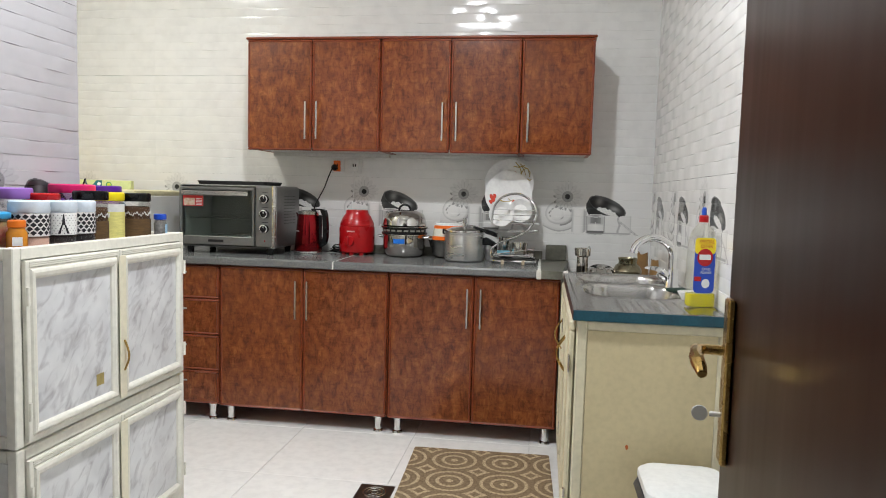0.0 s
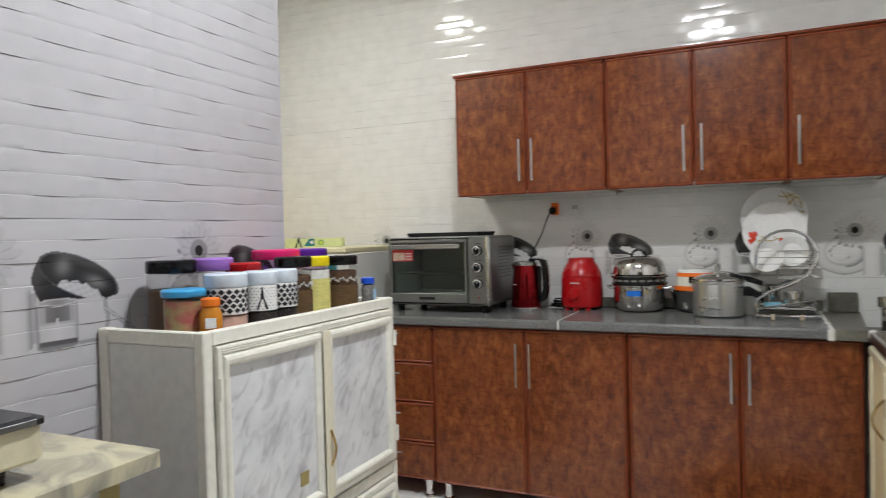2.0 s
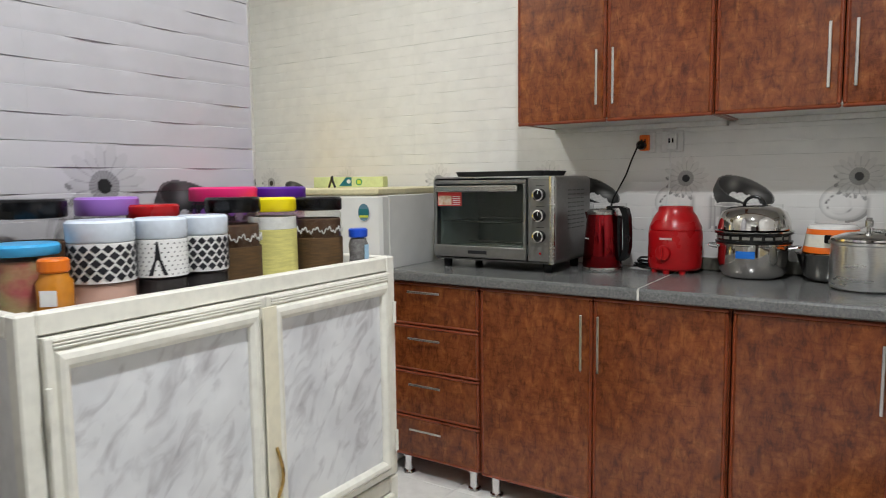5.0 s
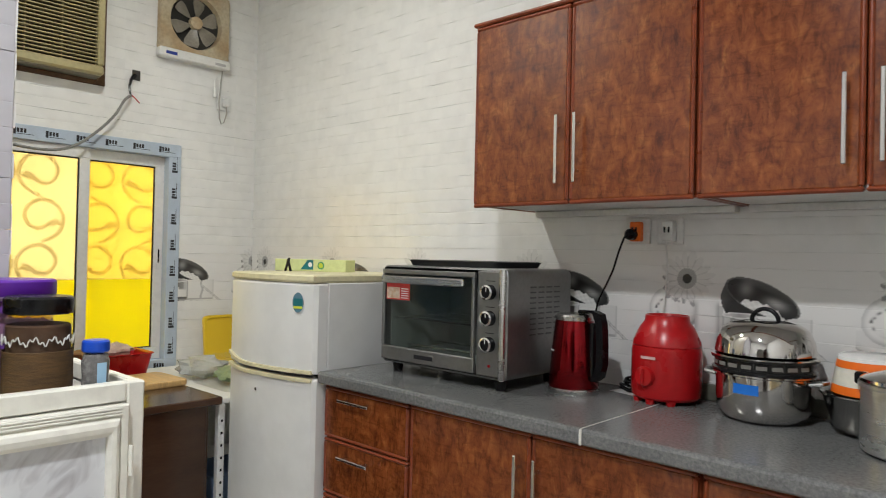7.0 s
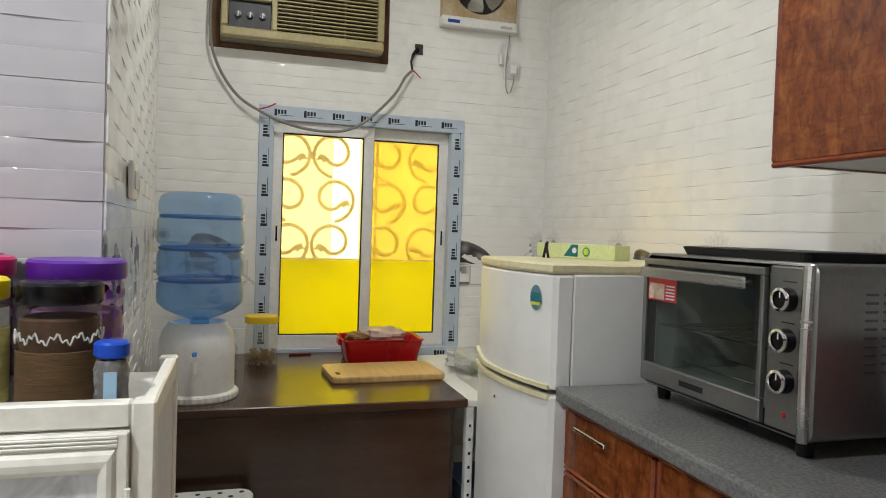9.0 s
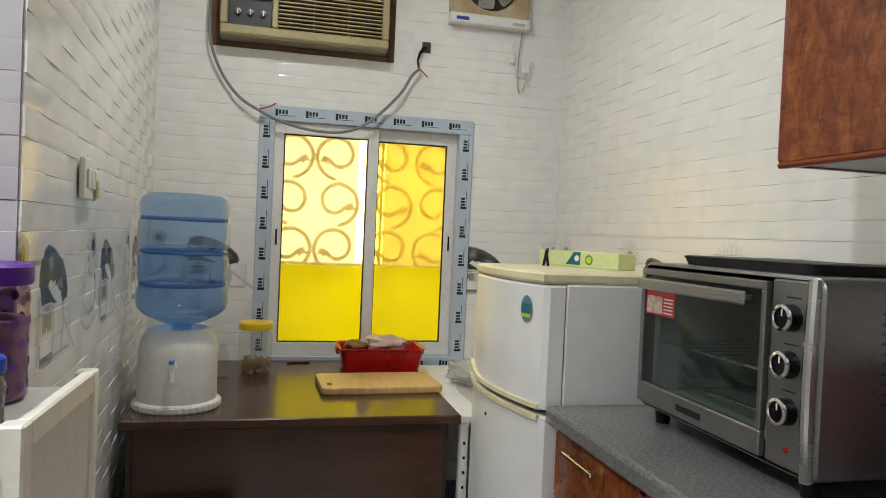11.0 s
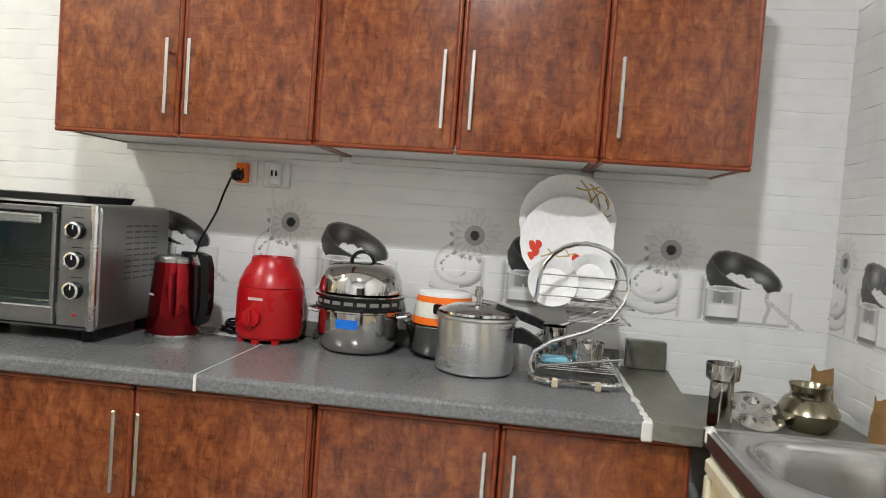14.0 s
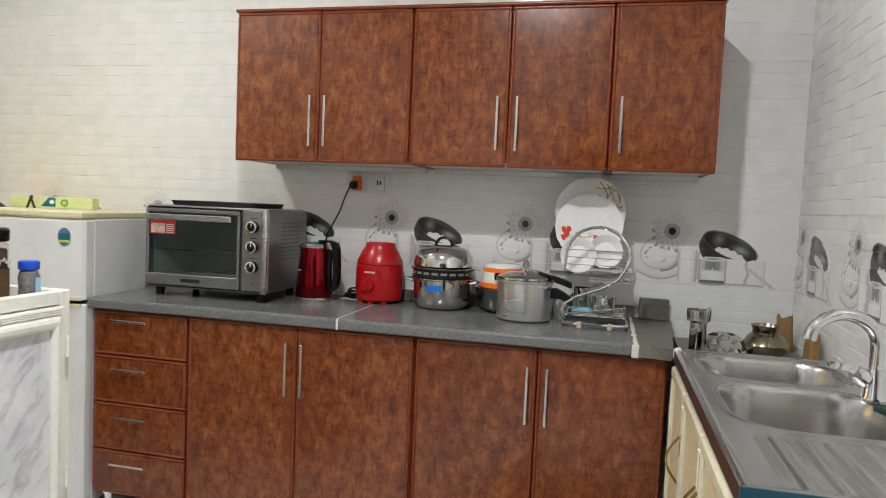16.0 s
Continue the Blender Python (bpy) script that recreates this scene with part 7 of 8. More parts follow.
part("tower_print", g, INK, t, "black tower motif", at=pose(0.0455 * math.cos(-0.75), 0.0455 * math.sin(-0.75), 0, 0, 0, math.degrees(-0.75) + 90))
t = jar("clear jar with a red lid", 0.105, -2.100, 0.046, 0.170, RED, "red lid", 0.028, mat("red_chilli", (0.30, 0.03, 0.015), 0.6, vary=0.4, scale=40), 0.10)
for x, y, r, h in ((0.172, -1.966, 0.052, 0.180), (0.172, -1.720, 0.052, 0.174)):
    t = jar("jar of brown spice with a cord-wrapped foot and black lid", x, y, r, h, BLACK, "black lid", 0.030, BROWN, 0.126)
    part("cord_wrap", cyl(r + 0.002, 0.004, 0.082, 0.001, solid_=False), JUTE, t, "brown cord wrapped round the jar", smooth=True)
    wave_trim(t, r + 0.001, 0.100, LACE)
t = jar("jar wrapped in pale yellow yarn with a yellow lid", 0.150, -1.842, 0.050, 0.176, mat("bright_yellow_lid", (0.85, 0.68, 0.01), 0.35), "bright yellow lid", 0.030, mat("straw_fill", (0.45, 0.36, 0.20), 0.7), 0.11)
part("yarn_wrap", cyl(0.0525, 0.003, 0.108, 0.001, solid_=False), YARN, t, "pale yellow yarn wrap", smooth=True)
part("lace_band", cyl(0.0512, 0.1085, 0.135, 0.0005, solid_=False), LACE, t, "white lace band", smooth=True)
t = thing("spice_bottle", "small clear bottle of grey pepper with a blue cap", "bottle", pose(0.226, -1.645, JZ), "jars on the cabinet")
part("bottle", Geo().lathe([(0, 0), (0.021, 0), (0.023, 0.004), (0.021, 0.035), (0.023, 0.060), (0.019, 0.074), (0, 0.076)], 28), mat("grey_pepper", (0.24, 0.23, 0.22), 0.25, vary=0.4, scale=70), t, smooth=True)
part("cap", cyl(0.0225, 0.0765, 0.098), mat("royal_blue_cap", (0.01, 0.07, 0.50), 0.3), t, "royal blue cap", smooth=True)
part("label_patch", Geo().box(-0.008, 0.008, -0.0245, -0.0232, 0.012, 0.060, c=0.0003, m=pose(0, 0, 0, 0, 0, 95)), mat("pale_blue_label", (0.35, 0.55, 0.72), 0.4), t, "pale blue label")
DOT = mat("purple_dots", (0.16, 0.05, 0.30), 0.4)
for x, y, r, h, lidm, lidn, lab in ((0.045, -1.885, 0.068, 0.200, mat("hot_pink_lid", (0.72, 0.02, 0.16), 0.35), "hot pink lid", "tall clear canister with a hot pink lid"), (0.040, -1.726, 0.066, 0.198, mat("violet_lid", (0.10, 0.015, 0.30), 0.35), "violet lid", "tall lilac canister with purple dots and a violet lid")):
    t = jar(lab, x, y, r, h, lidm, lidn, 0.030, mat("lilac_fill", (0.40, 0.30, 0.36), 0.6, vary=0.2, scale=30) if h and lidn == "violet lid" else bpy.data.materials["red_chilli"], 0.12, wall=CLEAR_PINK, lid_over=0.005)
    g = Geo()
    for i in range(5):
        for k in range(14):
            a = 2 * math.pi * (k + 0.5 * (i % 2)) / 14
            g.add([(0.0075 * math.cos(b), 0, 0.0075 * math.sin(b)) for b in [2 * math.pi * q / 10 for q in range(10)]], [tuple(range(10))], pose((r + 0.0008) * math.cos(a), (r + 0.0008) * math.sin(a), 0.022 + 0.031 * i, 0, 0, math.degrees(a) + 90))
    part("dot_print", g, DOT, t, "printed dots")
solid("clear_bottle", Geo().lathe([(0, 0), (0.028, 0), (0.030, 0.01), (0.030, 0.12), (0.012, 0.165), (0.012, 0.185), (0, 0.185)], 28), CLEAR, "clear plastic bottle behind the jars", "bottle", pose(0.00, -2.20, JZ), smooth=True)

# ---- pressure cooker on the stove ----
p2 = thing("pressure_cooker", "large aluminium pressure cooker standing on the stove", "cooker", pose(0.200, -3.270, TH + 0.1365, 0, 0, 62) @ Matrix.Diagonal((0.93, 0.93, 0.80, 1)))
part("pot", Geo().lathe([(0, 0.002), (0.105, 0.0), (0.122, 0.008), (0.127, 0.022), (0.127, 0.150), (0.132, 0.154), (0.132, 0.160), (0.124, 0.161)], 48), ALU, p2, smooth=True)
part("lid", Geo().lathe([(0.124, 0.1612), (0.129, 0.163), (0.127, 0.170), (0.115, 0.175), (0.06, 0.188), (0, 0.192)], 48), ALU, p2, smooth=True)
part("pressure_weight", Geo().lathe([(0, 0.192), (0.007, 0.192), (0.007, 0.206), (0.015, 0.207), (0.016, 0.226), (0.011, 0.230), (0.009, 0.238), (0, 0.239)], 20), STEEL, p2, smooth=True)
part("handle", Geo().loft([[(x, -w, z - h), (x, w, z - h), (x, w, z + h), (x, -w, z + h)] for x, z, w, h in ((0.122, 0.118, 0.011, 0.020), (0.140, 0.122, 0.015, 0.026), (0.160, 0.122, 0.015, 0.021), (0.184, 0.114, 0.015, 0.020), (0.202, 0.098, 0.012, 0.014))]), BLACK, p2, "black plastic handle", smooth=True, sharp=60)
part("lid_handle", Geo().loft([[(x, -w, z - h), (x, w, z - h), (x, w, z + h), (x, -w, z + h)] for x, z, w, h in ((0.07, 0.190, 0.009, 0.003), (0.115, 0.182, 0.009, 0.005), (0.132, 0.178, 0.014, 0.015), (0.16, 0.176, 0.014, 0.014), (0.197, 0.170, 0.012, 0.010))]), BLACK, p2, "black lid handle", smooth=True, sharp=60)
part("bracket", Geo().box(0.085, 0.128, -0.020, 0.020, 0.095, 0.142, c=0.003), ALU, p2)
part("wire_catch", Geo().tube([(0.188, 0, 0.174), (0.178, 0.004, 0.198), (0.188, 0.004, 0.208), (0.208, 0, 0.180)], 0.0022, 6), CHROME, p2)
sl = thing("steel_spatula", "steel spatula with a brown wooden handle leaning behind the cooker", "spatula", pose(0.030, -3.150, TH + 0.005, -4, 5, 0))
part("blade", Geo().box(-0.018, 0.018, -0.002, 0.002, 0.0, 0.22, c=0.001), STEEL, sl)
part("handle", Geo().tube([(0, 0, 0.21), (0.0, 0.02, 0.29), (0.0, 0.055, 0.375)], [0.007, 0.010, 0.011], 10), mat("brown_handle_wood", (0.12, 0.045, 0.025), 0.5, vary=0.2), sl, "brown wooden handle", smooth=True)

st = thing("plastic_stool", "white plastic stool with a perforated top beside the desk", "stool", pose(-0.850, -1.555, 0))
sq = lambda z, w, q: [(x, y, z) for x, y in rounded(-w, w, -w, w, q, 6)]  # noqa: E731
part("seat", Geo().loft([sq(0.470, 0.128, 0.045), sq(0.494, 0.130, 0.045), sq(0.500, 0.124, 0.040)]), WHITE, st)
for i in range(7):
    for j in range(7):
        if (i + j) % 2 == 0:
            part("hole", Geo().lathe([(0, 0.0008), (0.008, 0.0008), (0.008, 0)], 12, m=pose(-0.096 + 0.032 * i, -0.096 + 0.032 * j, 0.5002)), GASKET, st)
for sx in (-1, 1):
    for sy in (-1, 1):
        part("leg", Geo().loft([[(sx * (0.135 - 0.022 * (z > 0.1)) + u, sy * (0.130 - 0.022 * (z > 0.1)) + v, z) for u, v in ((-0.017, -0.017), (0.017, -0.017), (0.017, 0.017), (-0.017, 0.017))] for z in (0.0, 0.469)]), WHITE, st)

# ---- on the floor ----
MATM = bpy.data.materials.new("patterned_mat")
MATM.use_nodes = True
N, L, b = nodes_of(MATM)
co, mp2 = N("ShaderNodeTexCoord"), N("ShaderNodeMapping")
mp2.inputs["Scale"].default_value = (4.2, 4.2, 4.2)
fr_, sub, ln, sn, rp, vo, mxm = N("ShaderNodeVectorMath"), N("ShaderNodeVectorMath"), N("ShaderNodeVectorMath"), N("ShaderNodeMath"), N("ShaderNodeValToRGB"), N("ShaderNodeTexVoronoi"), N("ShaderNodeMix")
fr_.operation, sub.operation, ln.operation, sn.operation = "FRACTION", "SUBTRACT", "LENGTH", "SINE"
sub.inputs[1].default_value = (0.5, 0.5, 0)
L(co.outputs["Object"], mp2.inputs[0]), L(mp2.outputs[0], fr_.inputs[0]), L(fr_.outputs[0], sub.inputs[0]), L(sub.outputs[0], ln.inputs[0])
mulm = N("ShaderNodeMath")
mulm.operation = "MULTIPLY"
mulm.inputs[1].default_value = 34.0
L(ln.outputs["Value"], mulm.inputs[0]), L(mulm.outputs[0], sn.inputs[0])
rp.color_ramp.elements[0].position, rp.color_ramp.elements[0].color = 0.35, (0.24, 0.17, 0.10, 1)
rp.color_ramp.elements[1].position, rp.color_ramp.elements[1].color = 0.62, (0.52, 0.41, 0.26, 1)
L(sn.outputs[0], rp.inputs[0])
vo.feature = "DISTANCE_TO_EDGE"
vo.inputs["Scale"].default_value = 55
L(co.outputs["Object"], vo.inputs["Vector"])
rv = N("ShaderNodeValToRGB")
rv.color_ramp.elements[0].color, rv.color_ramp.elements[1].position = (0.55, 0.5, 0.45, 1), 0.12
L(vo.outputs[0], rv.inputs[0])
mxm.data_type, mxm.blend_type = "RGBA", "MULTIPLY"
mxm.inputs[0].default_value = 1
L(rp.outputs[0], mxm.inputs[6]), L(rv.outputs[0], mxm.inputs[7]), L(mxm.outputs[2], b.inputs["Base Color"])
b.inputs["Roughness"].default_value = 0.9
solid("floor_mat", Geo().prism(rounded(-0.33, 0.33, -0.50, 0.50, 0.01, 2), 0, 0.008), MATM, "tan floor mat with a scrolling mosaic pattern", "mat", pose(1.405, -1.245, 0.0005, 0, 0, 2))
dn = thing("floor_drain", "square dark steel floor drain", "drain", pose(0.985, -1.30, 0.0005))
part("frame", Geo().box(-0.075, 0.075, -0.075, 0.075, 0, 0.003, c=0.001), mat("dark_drain_steel", (0.10, 0.075, 0.06), 0.35, 0.8, vary=0.3), dn)
g = Geo()
for k in range(3):
    q = 0.016 + k * 0.016
    g.tube([(q * math.cos(a), q * math.sin(a), 0.004) for a in [2 * math.pi * j / 28 for j in range(28)]], 0.0025, 6, loop=True)
part("grid", g, STEEL, dn)
bn = thing("waste_bin", "white plastic waste bin lined with a dark bag", "bin", pose(2.09, -2.00, 0))
rs = lambda z, w: [(x, y, z) for x, y in rounded(-w, w, -w, w, 0.045, 6)]  # noqa: E731
part("bin", Geo().loft([rs(0.0, 0.095), rs(0.01, 0.10), rs(0.40, 0.12), rs(0.405, 0.118)]), WHITE, bn, smooth=True)
part("lid", Geo().loft([rs(0.412, 0.124), rs(0.42, 0.128), rs(0.438, 0.126), rs(0.450, 0.112), rs(0.453, 0.09)]), WHITE, bn, "white domed lid", smooth=True)
part("bin_liner", Geo().loft([rs(0.36, 0.125), rs(0.385, 0.136), rs(0.408, 0.127), rs(0.4105, 0.122)], cap0=False, cap1=False), mat("dark_bag_film", (0.03, 0.032, 0.045), 0.3, vary=0.3, scale=20, bump=0.6, bump_scale=40), bn, "dark bag folded over the rim", smooth=True)

# ---- tiles of the walls and the floor ----
PITCH, RISE, Z_PRINT, F_U, F_V = 0.6045, 0.30, 1.057, 0.14, 0.213


COURSE = RISE / 6


def relief(u, w, k, s):
    """Height of the glaze: six courses to a tile, each swelling in and out along its length against its neighbours."""
    a = 2 * math.pi * u / PITCH
    ph = math.pi * k + (0.0, 0.7, 0.3, 1.1, 0.5, 0.9)[k] + s * 2.1
    wave = 0.8 * math.sin(2 * a + ph) + 0.3 * math.sin(3 * a + 1.7 * ph) + 0.15 * math.sin(5 * a - ph)
    return 0.0044 + 0.0016 * wave + 0.0003 * (1 - (2 * w - 1) ** 2)


def step(a, b, x):
    t = min(1.0, max(0.0, (x - a) / (b - a)))
    return t * t * (3 - 2 * t)


FOLDS = ((3.05, 0.22, 1.12, 1.2), (2.70, 0.10, 1.02, 0.8), (2.25, 0.16, 1.06, 0.9), (1.75, 0.12, 1.12, 1.0), (1.25, 0.14, 1.02, 0.7), (0.80, 0.10, 1.10, 0.8), (-2.75, 0.13, 1.05, 0.8), (-0.75, 0.28, 1.02, 0.6), (-1.7, 0.5, 1.06, 0.15))


def ink(u, v):
    """The grey print on a decorated tile: flower, rolled towel, candle, bowl, glass and folded napkin."""
    x, y = u - F_U, v - F_V
    c = 0.80
    # folded towel with the roll lying on it
    if -0.135 < x < 0.045 and -0.205 < y < -0.12:
        low = -0.165 - 0.030 * math.sin((x + 0.135) * 17)
        if y > low:
            c = 0.76 - 0.10 * step(0.02, 0.0, y - low)
        elif y > low - 0.007:
            c = 0.46
    ex, ey = (x + 0.046) / 0.078, (y + 0.094) / 0.068
    r = math.hypot(ex, ey) * (1 + 0.02 * math.sin(3 * math.atan2(ey, ex)))
    if r < 1.0:
        c = 0.83 - 0.22 * step(0.78, 1.0, r) - 0.10 * step(0.1, 0.9, 0.5 * ex - ey)
        ix, iy = (x + 0.056) / 0.040, (y + 0.100) / 0.034
        q = math.hypot(ix, iy)
        t = math.atan2(iy, ix)
        if 0.9 < q < 1.30:
            fold = sum(w * math.exp(-((t - t0) / wd) ** 2 - ((q - q0) / 0.09) ** 2) for t0, wd, q0, w in FOLDS)
            c = max(0.08, c - 0.72 * min(1.0, fold))
        elif q < 0.9:
            c = 0.83 - 0.07 * step(0.5, 0.9, q) * step(-0.6, 0.9, math.cos(t + 0.9))
    elif r < 1.13 and ex > 0.1 and ey < -0.2:
        c = 0.34
    # flower
    r, t = math.hypot(x, y), math.atan2(y, x)
    lobe = abs(math.sin(8.5 * t + 0.4 * math.sin(3 * t)))
    petal = 0.064 + 0.022 * lobe + 0.006 * math.sin(5 * t + 1)
    if r < petal:
        low = step(0.3, -0.9, math.sin(t + 0.6))
        c = min(c, 0.735 - 0.09 * (lobe < 0.30) - 0.10 * step(0.4, 1.0, r / petal) * low - 0.08 * (lobe < 0.12))
        if low > 0.75 and lobe > 0.8 and r > 0.84 * petal:
            c = 0.34
    if r < 0.032:
        c = 0.40 + 0.08 * math.sin(26 * t) * (r > 0.020)
    if r < 0.015:
        c = 0.03
    # candle
    if 0.028 < x < 0.104 and -0.200 - 0.010 * math.cos((x - 0.066) * 40) < y < -0.058:
        q = (x - 0.066) / 0.038
        c = 0.83 - 0.30 * step(0.55, 1.0, abs(q)) - 0.12 * step(0.0, 1.0, q)
        c += (0.78 - c) * step(-0.085, -0.058, y)
    elif 0.104 <= x < 0.114 and -0.19 < y < -0.08:
        c = 0.55
    # tilted bowl
    xa, ya = x - 0.226, y + 0.050
    ca, sa = math.cos(-0.40), math.sin(-0.40)
    p, q = (xa * ca + ya * sa) / 0.113, (-xa * sa + ya * ca) / 0.046
    rb = p * p + q * q
    outer = -1.0 < p < 0.55 and q < 0.1 and ((p + 0.30) / 0.72) ** 2 + ((q + 0.35) / 1.75) ** 2 < 1
    if rb < 1 or outer:
        c = 0.035 + 0.05 * step(-0.6, -0.95, p)
        if rb < 1:
            c = 0.17 if q > 0 else 0.10
        if rb < 0.88:
            c = 0.040 + 0.20 * math.exp(-((p + 0.45) / 0.16) ** 2 - ((q - 0.15) / 0.45) ** 2) + 0.26 * math.exp(-((p - 0.38) / 0.24) ** 2 - ((q - 0.05) / 0.30) ** 2) + 0.06 * step(0.4, 0.8, q)
            if ((p - 0.16) / 0.58) ** 2 + ((q + 0.78 + 0.06 * math.sin(23 * p)) / 0.52) ** 2 < 1:
                c = 0.74 - 0.08 * math.sin(31 * p) * math.sin(17 * q)
    # napkin, ribbon and spoon
    if 0.214 <= x < 0.362 and -0.208 < y < -0.103:
        n = 0.78 - 0.06 * step(0.30, 0.36, x)
        if y < -0.200 + 0.012 * (0.30 - x):
            n = 0.48
        if abs(x - 0.294 + 0.004 * math.sin(y * 90)) < 0.006:
            n = 0.50
        if x > 0.357:
            n = 0.62
        if rb >= 0.88 or y < -0.112:
            c = n
    if 0.288 < x < 0.42:
        d = abs(y - (-0.128 - 0.78 * (x - 0.288)))
        if d < 0.006:
            c = 0.40 + 0.34 * (d < 0.0025)
    # glass with a small candle
    if 0.112 < x < 0.216 and -0.214 < y < -0.096:
        q = (x - 0.164) / 0.052
        top, foot = -0.104 + 0.008 * math.sqrt(max(0, 1 - q * q)), -0.204 - 0.009 * math.sqrt(max(0, 1 - q * q))
        if foot < y < top:
            edge = abs(q) > 0.90
            g_ = 0.34 + 0.28 * abs(q) if y > -0.150 else 0.60
            if -0.150 < y < -0.112 and abs(q) < 0.55:
                g_ = 0.22 + 0.16 * abs(q)
            if -0.190 < y < -0.156 and abs(q) < 0.82:
                g_ = 0.82 - 0.12 * abs(q)
            if abs(q) < 0.05 and -0.158 < y < -0.142:
                g_ = 0.82
            if y < -0.192:
                g_ = 0.16 + 0.20 * step(-0.200, -0.206, y)
            c = 0.42 if edge else g_
            if abs(y - top) < 0.0035 or abs(y - (-0.104 - 0.008 * math.sqrt(max(0, 1 - q * q)))) < 0.0022:
                c = 0.72
    return c


tile_cache = {}


def tile_mesh(u0, u1, v0, v1, kind, s, glaze):
    key = (round(u0, 3), round(u1, 3), round(v0, 3), round(v1, 3), kind, s, glaze.name)
    if key in tile_cache:
        return tile_cache[key]
    fine = kind == "print"
    nu = max(2, int((200 if fine else 40) * (u1 - u0) / PITCH))
    us = [u0 + (u1 - u0) * i / nu for i in range(nu + 1)]
    rows = []
    for k in range(6):
        a, b = max(v0, k * COURSE), min(v1, (k + 1) * COURSE)
        if b - a < 0.002:
            continue
        nv = max(1, round((17 if fine else 4) * (b - a) / COURSE))
        a, b = a + 0.0010 * (a > v0), b - 0.0010 * (b < v1)
        rows += [(a + (b - a) * j / nv, k, 0) for j in range(nv + 1)]
        if (k + 1) * COURSE < v1 - 0.002:
            rows.append(((k + 1) * COURSE, k, 1))
    J = 0.00002
    us[0], us[-1] = us[0] + J, us[-1] - J
    vs = []
    for i, (v, k, groove) in enumerate(rows):
        w = v / COURSE - k
        vs += [(u - u0, 0.0002 - min(relief(u, 1, k, s), relief(u, 0, (k + 1) % 6, s)) if groove else -relief(u, w, k, s), v - v0 + (J if i == 0 else -J if i == len(rows) - 1 else 0)) for u in us]
    n = len(us)
    fs = [(i * n + j, i * n + j + 1, (i + 1) * n + j + 1, (i + 1) * n + j) for i in range(len(rows) - 1) for j in range(n - 1)]
    rim = list(range(n)) + [i * n + n - 1 for i in range(1, len(rows))] + [(len(rows) - 1) * n + j for j in range(n - 2, -1, -1)] + [i * n for i in range(len(rows) - 2, 0, -1)]
    k = len(vs)
    vs += [(vs[i][0], 0.005, vs[i][2]) for i in rim]
    fs += [(rim[i], k + i, k + (i + 1) % len(rim), rim[(i + 1) % len(rim)]) for i in range(len(rim))]
    me = bpy.data.meshes.new("tile")
    me.from_pydata(vs, [], fs)
    me.polygons.foreach_set("use_smooth", [True] * len(me.polygons))
    me.set_sharp_from_angle(angle=radians(24))
    me.materials.append(PRINT if fine else glaze)
    if fine:
        col = me.color_attributes.new("print", "FLOAT_COLOR", "POINT")
        data = []
        # west wall's print darkened too, to follow the dimmed tile colour
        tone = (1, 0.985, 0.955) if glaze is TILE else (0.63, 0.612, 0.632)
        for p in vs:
            c = ink(p[0] + u0, p[2] + v0)
            data += [c * tone[0], c * tone[1], c * tone[2], 1.0]
        col.data.foreach_set("color", data)
    tile_cache[key] = me
    return me


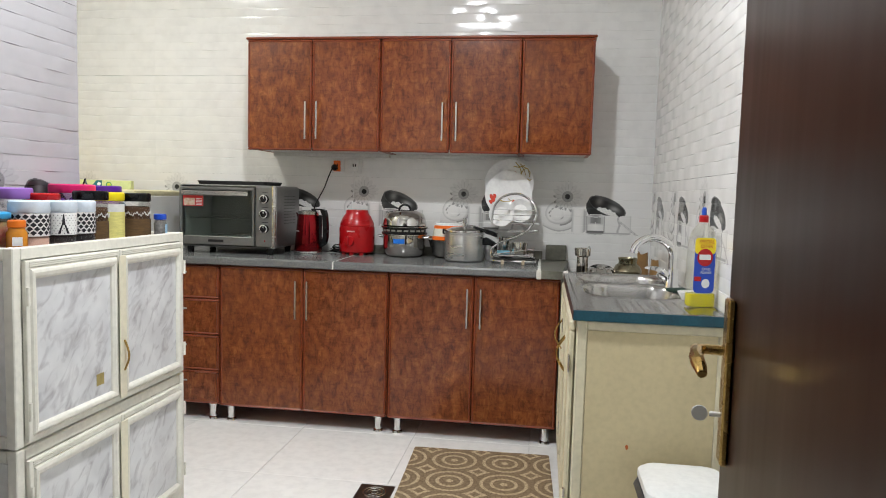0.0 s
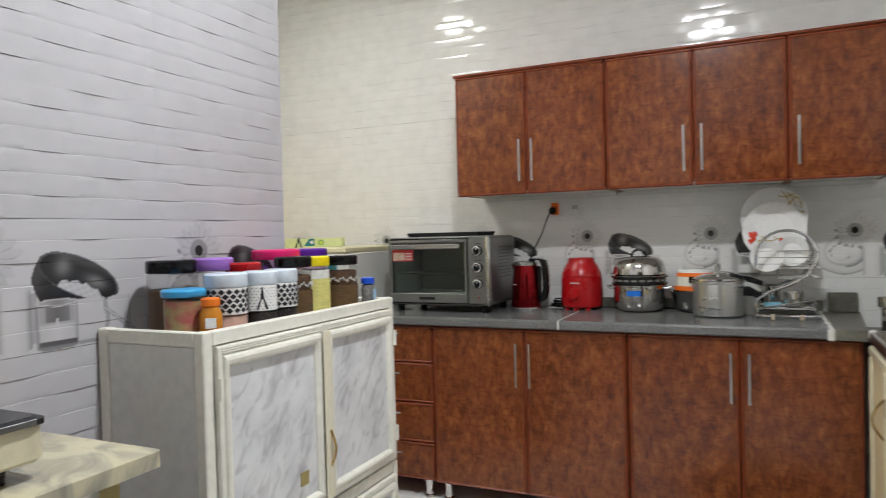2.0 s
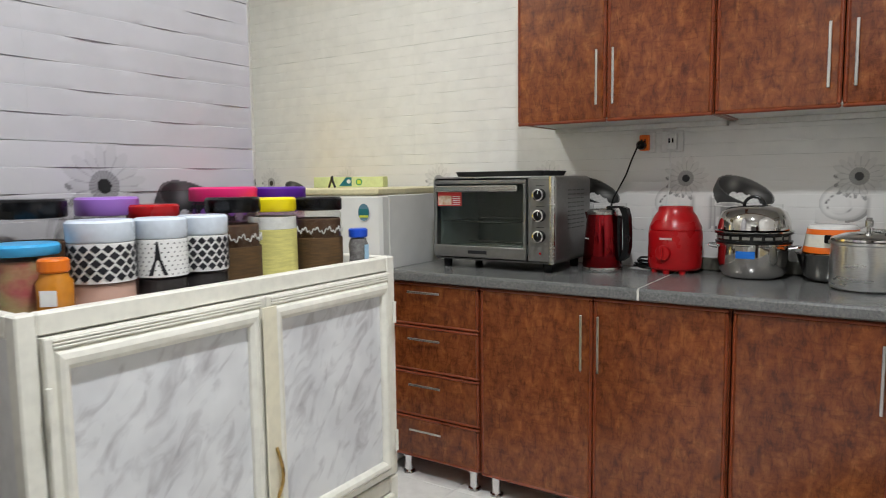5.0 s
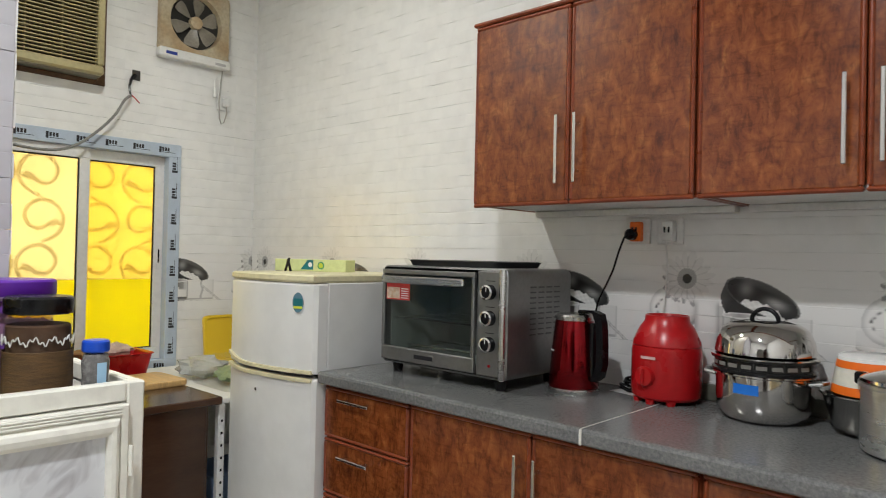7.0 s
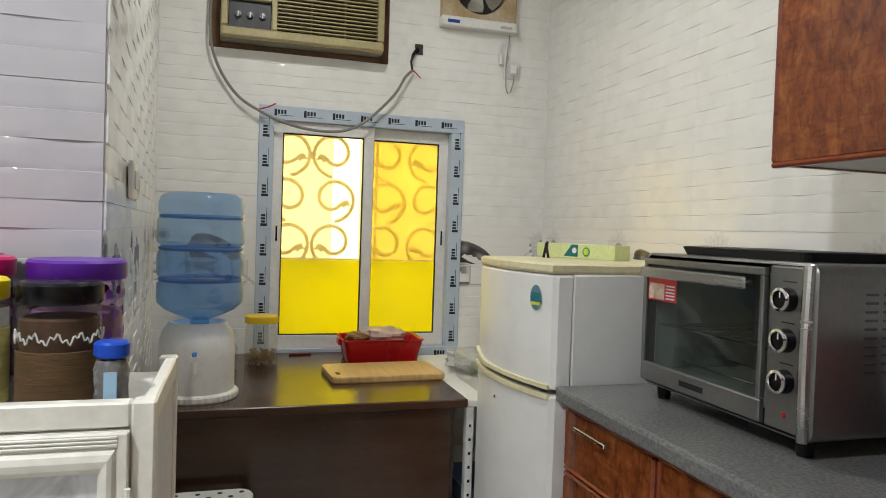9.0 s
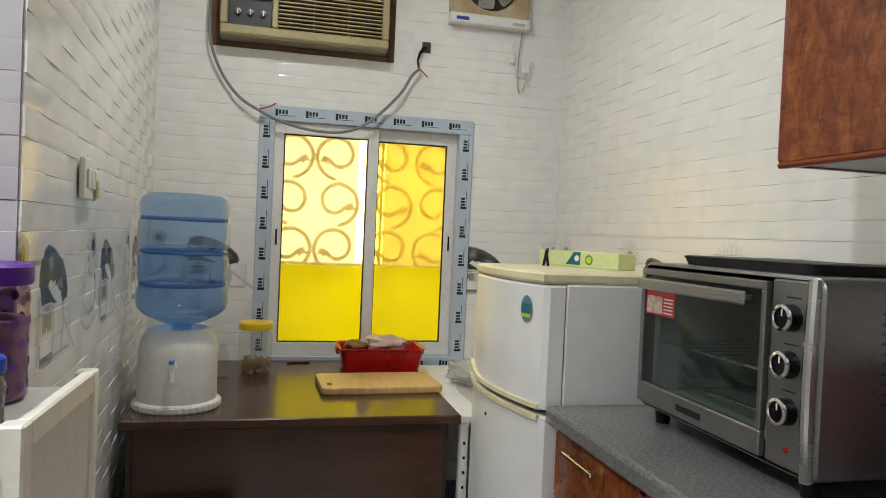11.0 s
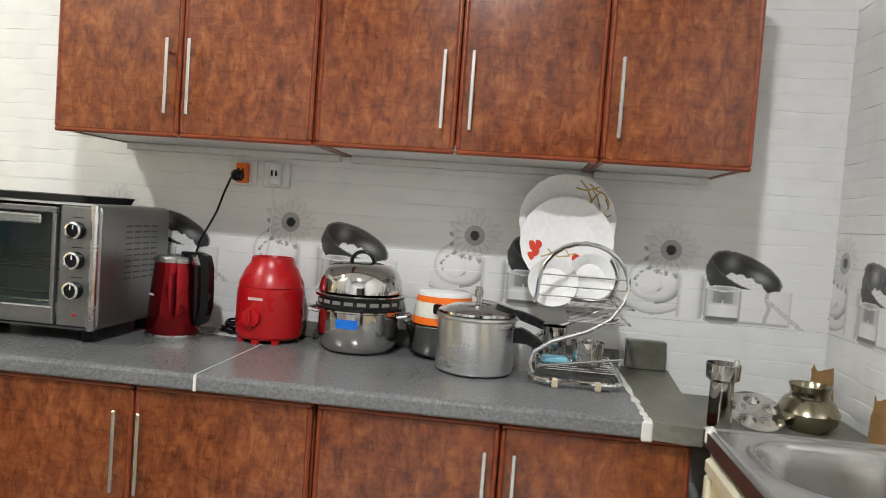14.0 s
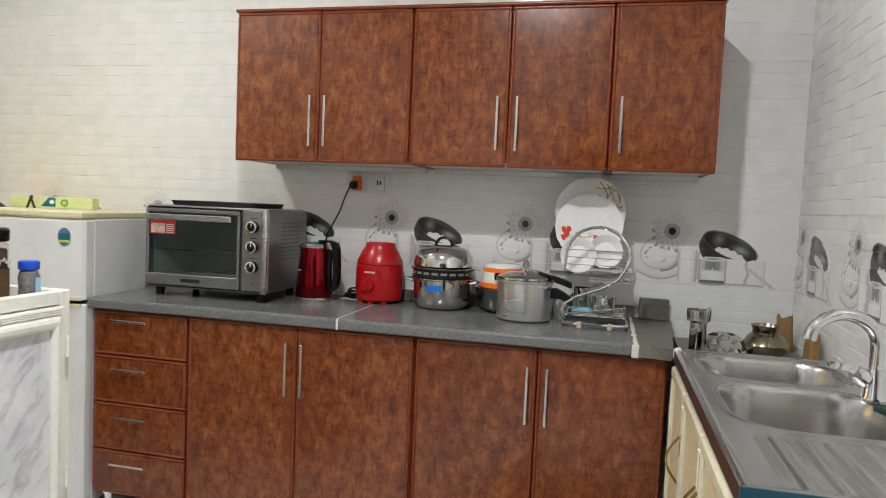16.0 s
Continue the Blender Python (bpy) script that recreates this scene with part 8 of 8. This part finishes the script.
def tile_wall(parent, m, length, phase, holes=(), glaze=TILE):
    """Courses of tiles along a wall's own x, from 0 to length; phase: where a printed flower stands."""
    first = (phase - F_U) % PITCH - PITCH
    rows = [(Z_PRINT + RISE * k, k) for k in range(-4, 7)]
    for z, k in rows:
        s = first
        col = 0
        while s < length:
            pieces = [(max(s, 0.0), min(s + PITCH, length), max(z, 0.0), min(z + RISE, CEIL))]
            for a, b, c, d in holes:
                out = []
                for x0, x1, y0, y1 in pieces:
                    if x1 <= a or x0 >= b or y1 <= c or y0 >= d:
                        out.append((x0, x1, y0, y1))
                        continue
                    out += [(x0, a, y0, y1)] if x0 < a else []
                    out += [(b, x1, y0, y1)] if x1 > b else []
                    mx0, mx1 = max(x0, a), min(x1, b)
                    out += [(mx0, mx1, y0, c)] if y0 < c else []
                    out += [(mx0, mx1, d, y1)] if y1 > d else []
                pieces = out
            for x0, x1, y0, y1 in pieces:
                if x1 - x0 < 0.012 or y1 - y0 < 0.012:
                    continue
                ob = new("tile", tile_mesh(x0 - s, x1 - s, y0 - z, y1 - z, "print" if k == 0 else "plain", (k + 4) % 3, glaze))
                ob.parent = parent
                ob.matrix_basis = m @ pose(x0, 0, y0)
            s += PITCH
            col += 1


tile_wall(back, pose(XW, 0, 0), XR - XW, 0.573 - XW)
tile_wall(right, pose(XR, 0, 0, 0, 0, -90), -YE, 0.07)
tile_wall(left, pose(XL, YE, 0, 0, 0, 90), YA - YE, -2.098 - YE, glaze=TILE_DIMMED)
tile_wall(side, pose(XL, YA, 0, 0, 0, SIDE_DIR), SIDE_LEN, 0.02)
tile_wall(window_wall, pose(XW, YW, 0, 0, 0, 90), -YW, -0.60 - YW, [(FY0 - YW, FY1 - YW, FZ0, FZ1), (AY0 - YW, AY1 - YW, AZ0, AZ1)])

slab = None
for i in range(8):
    for j in range(9):
        x0, y0 = XW + 0.6 * i, -0.6 * (j + 1)
        x1, y1 = min(x0 + 0.6, XR), y0 + 0.6
        if y1 <= YA + 0.01 and x0 < XL - 0.01:
            if x1 <= XL:
                continue
            x0 = XL
        if slab is None or abs(x1 - x0 - 0.6) > 1e-6:
            me = bpy.data.meshes.new("floor_tile")
            gg = Geo().box(0.0008, x1 - x0 - 0.0008, 0.0008, 0.5992, -0.006, 0.0, c=0.0012)
            me.from_pydata(gg.v, [], gg.f)
            me.materials.append(FLOOR)
            if abs(x1 - x0 - 0.6) < 1e-6:
                slab = me
        else:
            me = slab
        ob = new("floor_tile", me)
        ob.parent = floor
        ob.matrix_basis = pose(x0, y0, 0)
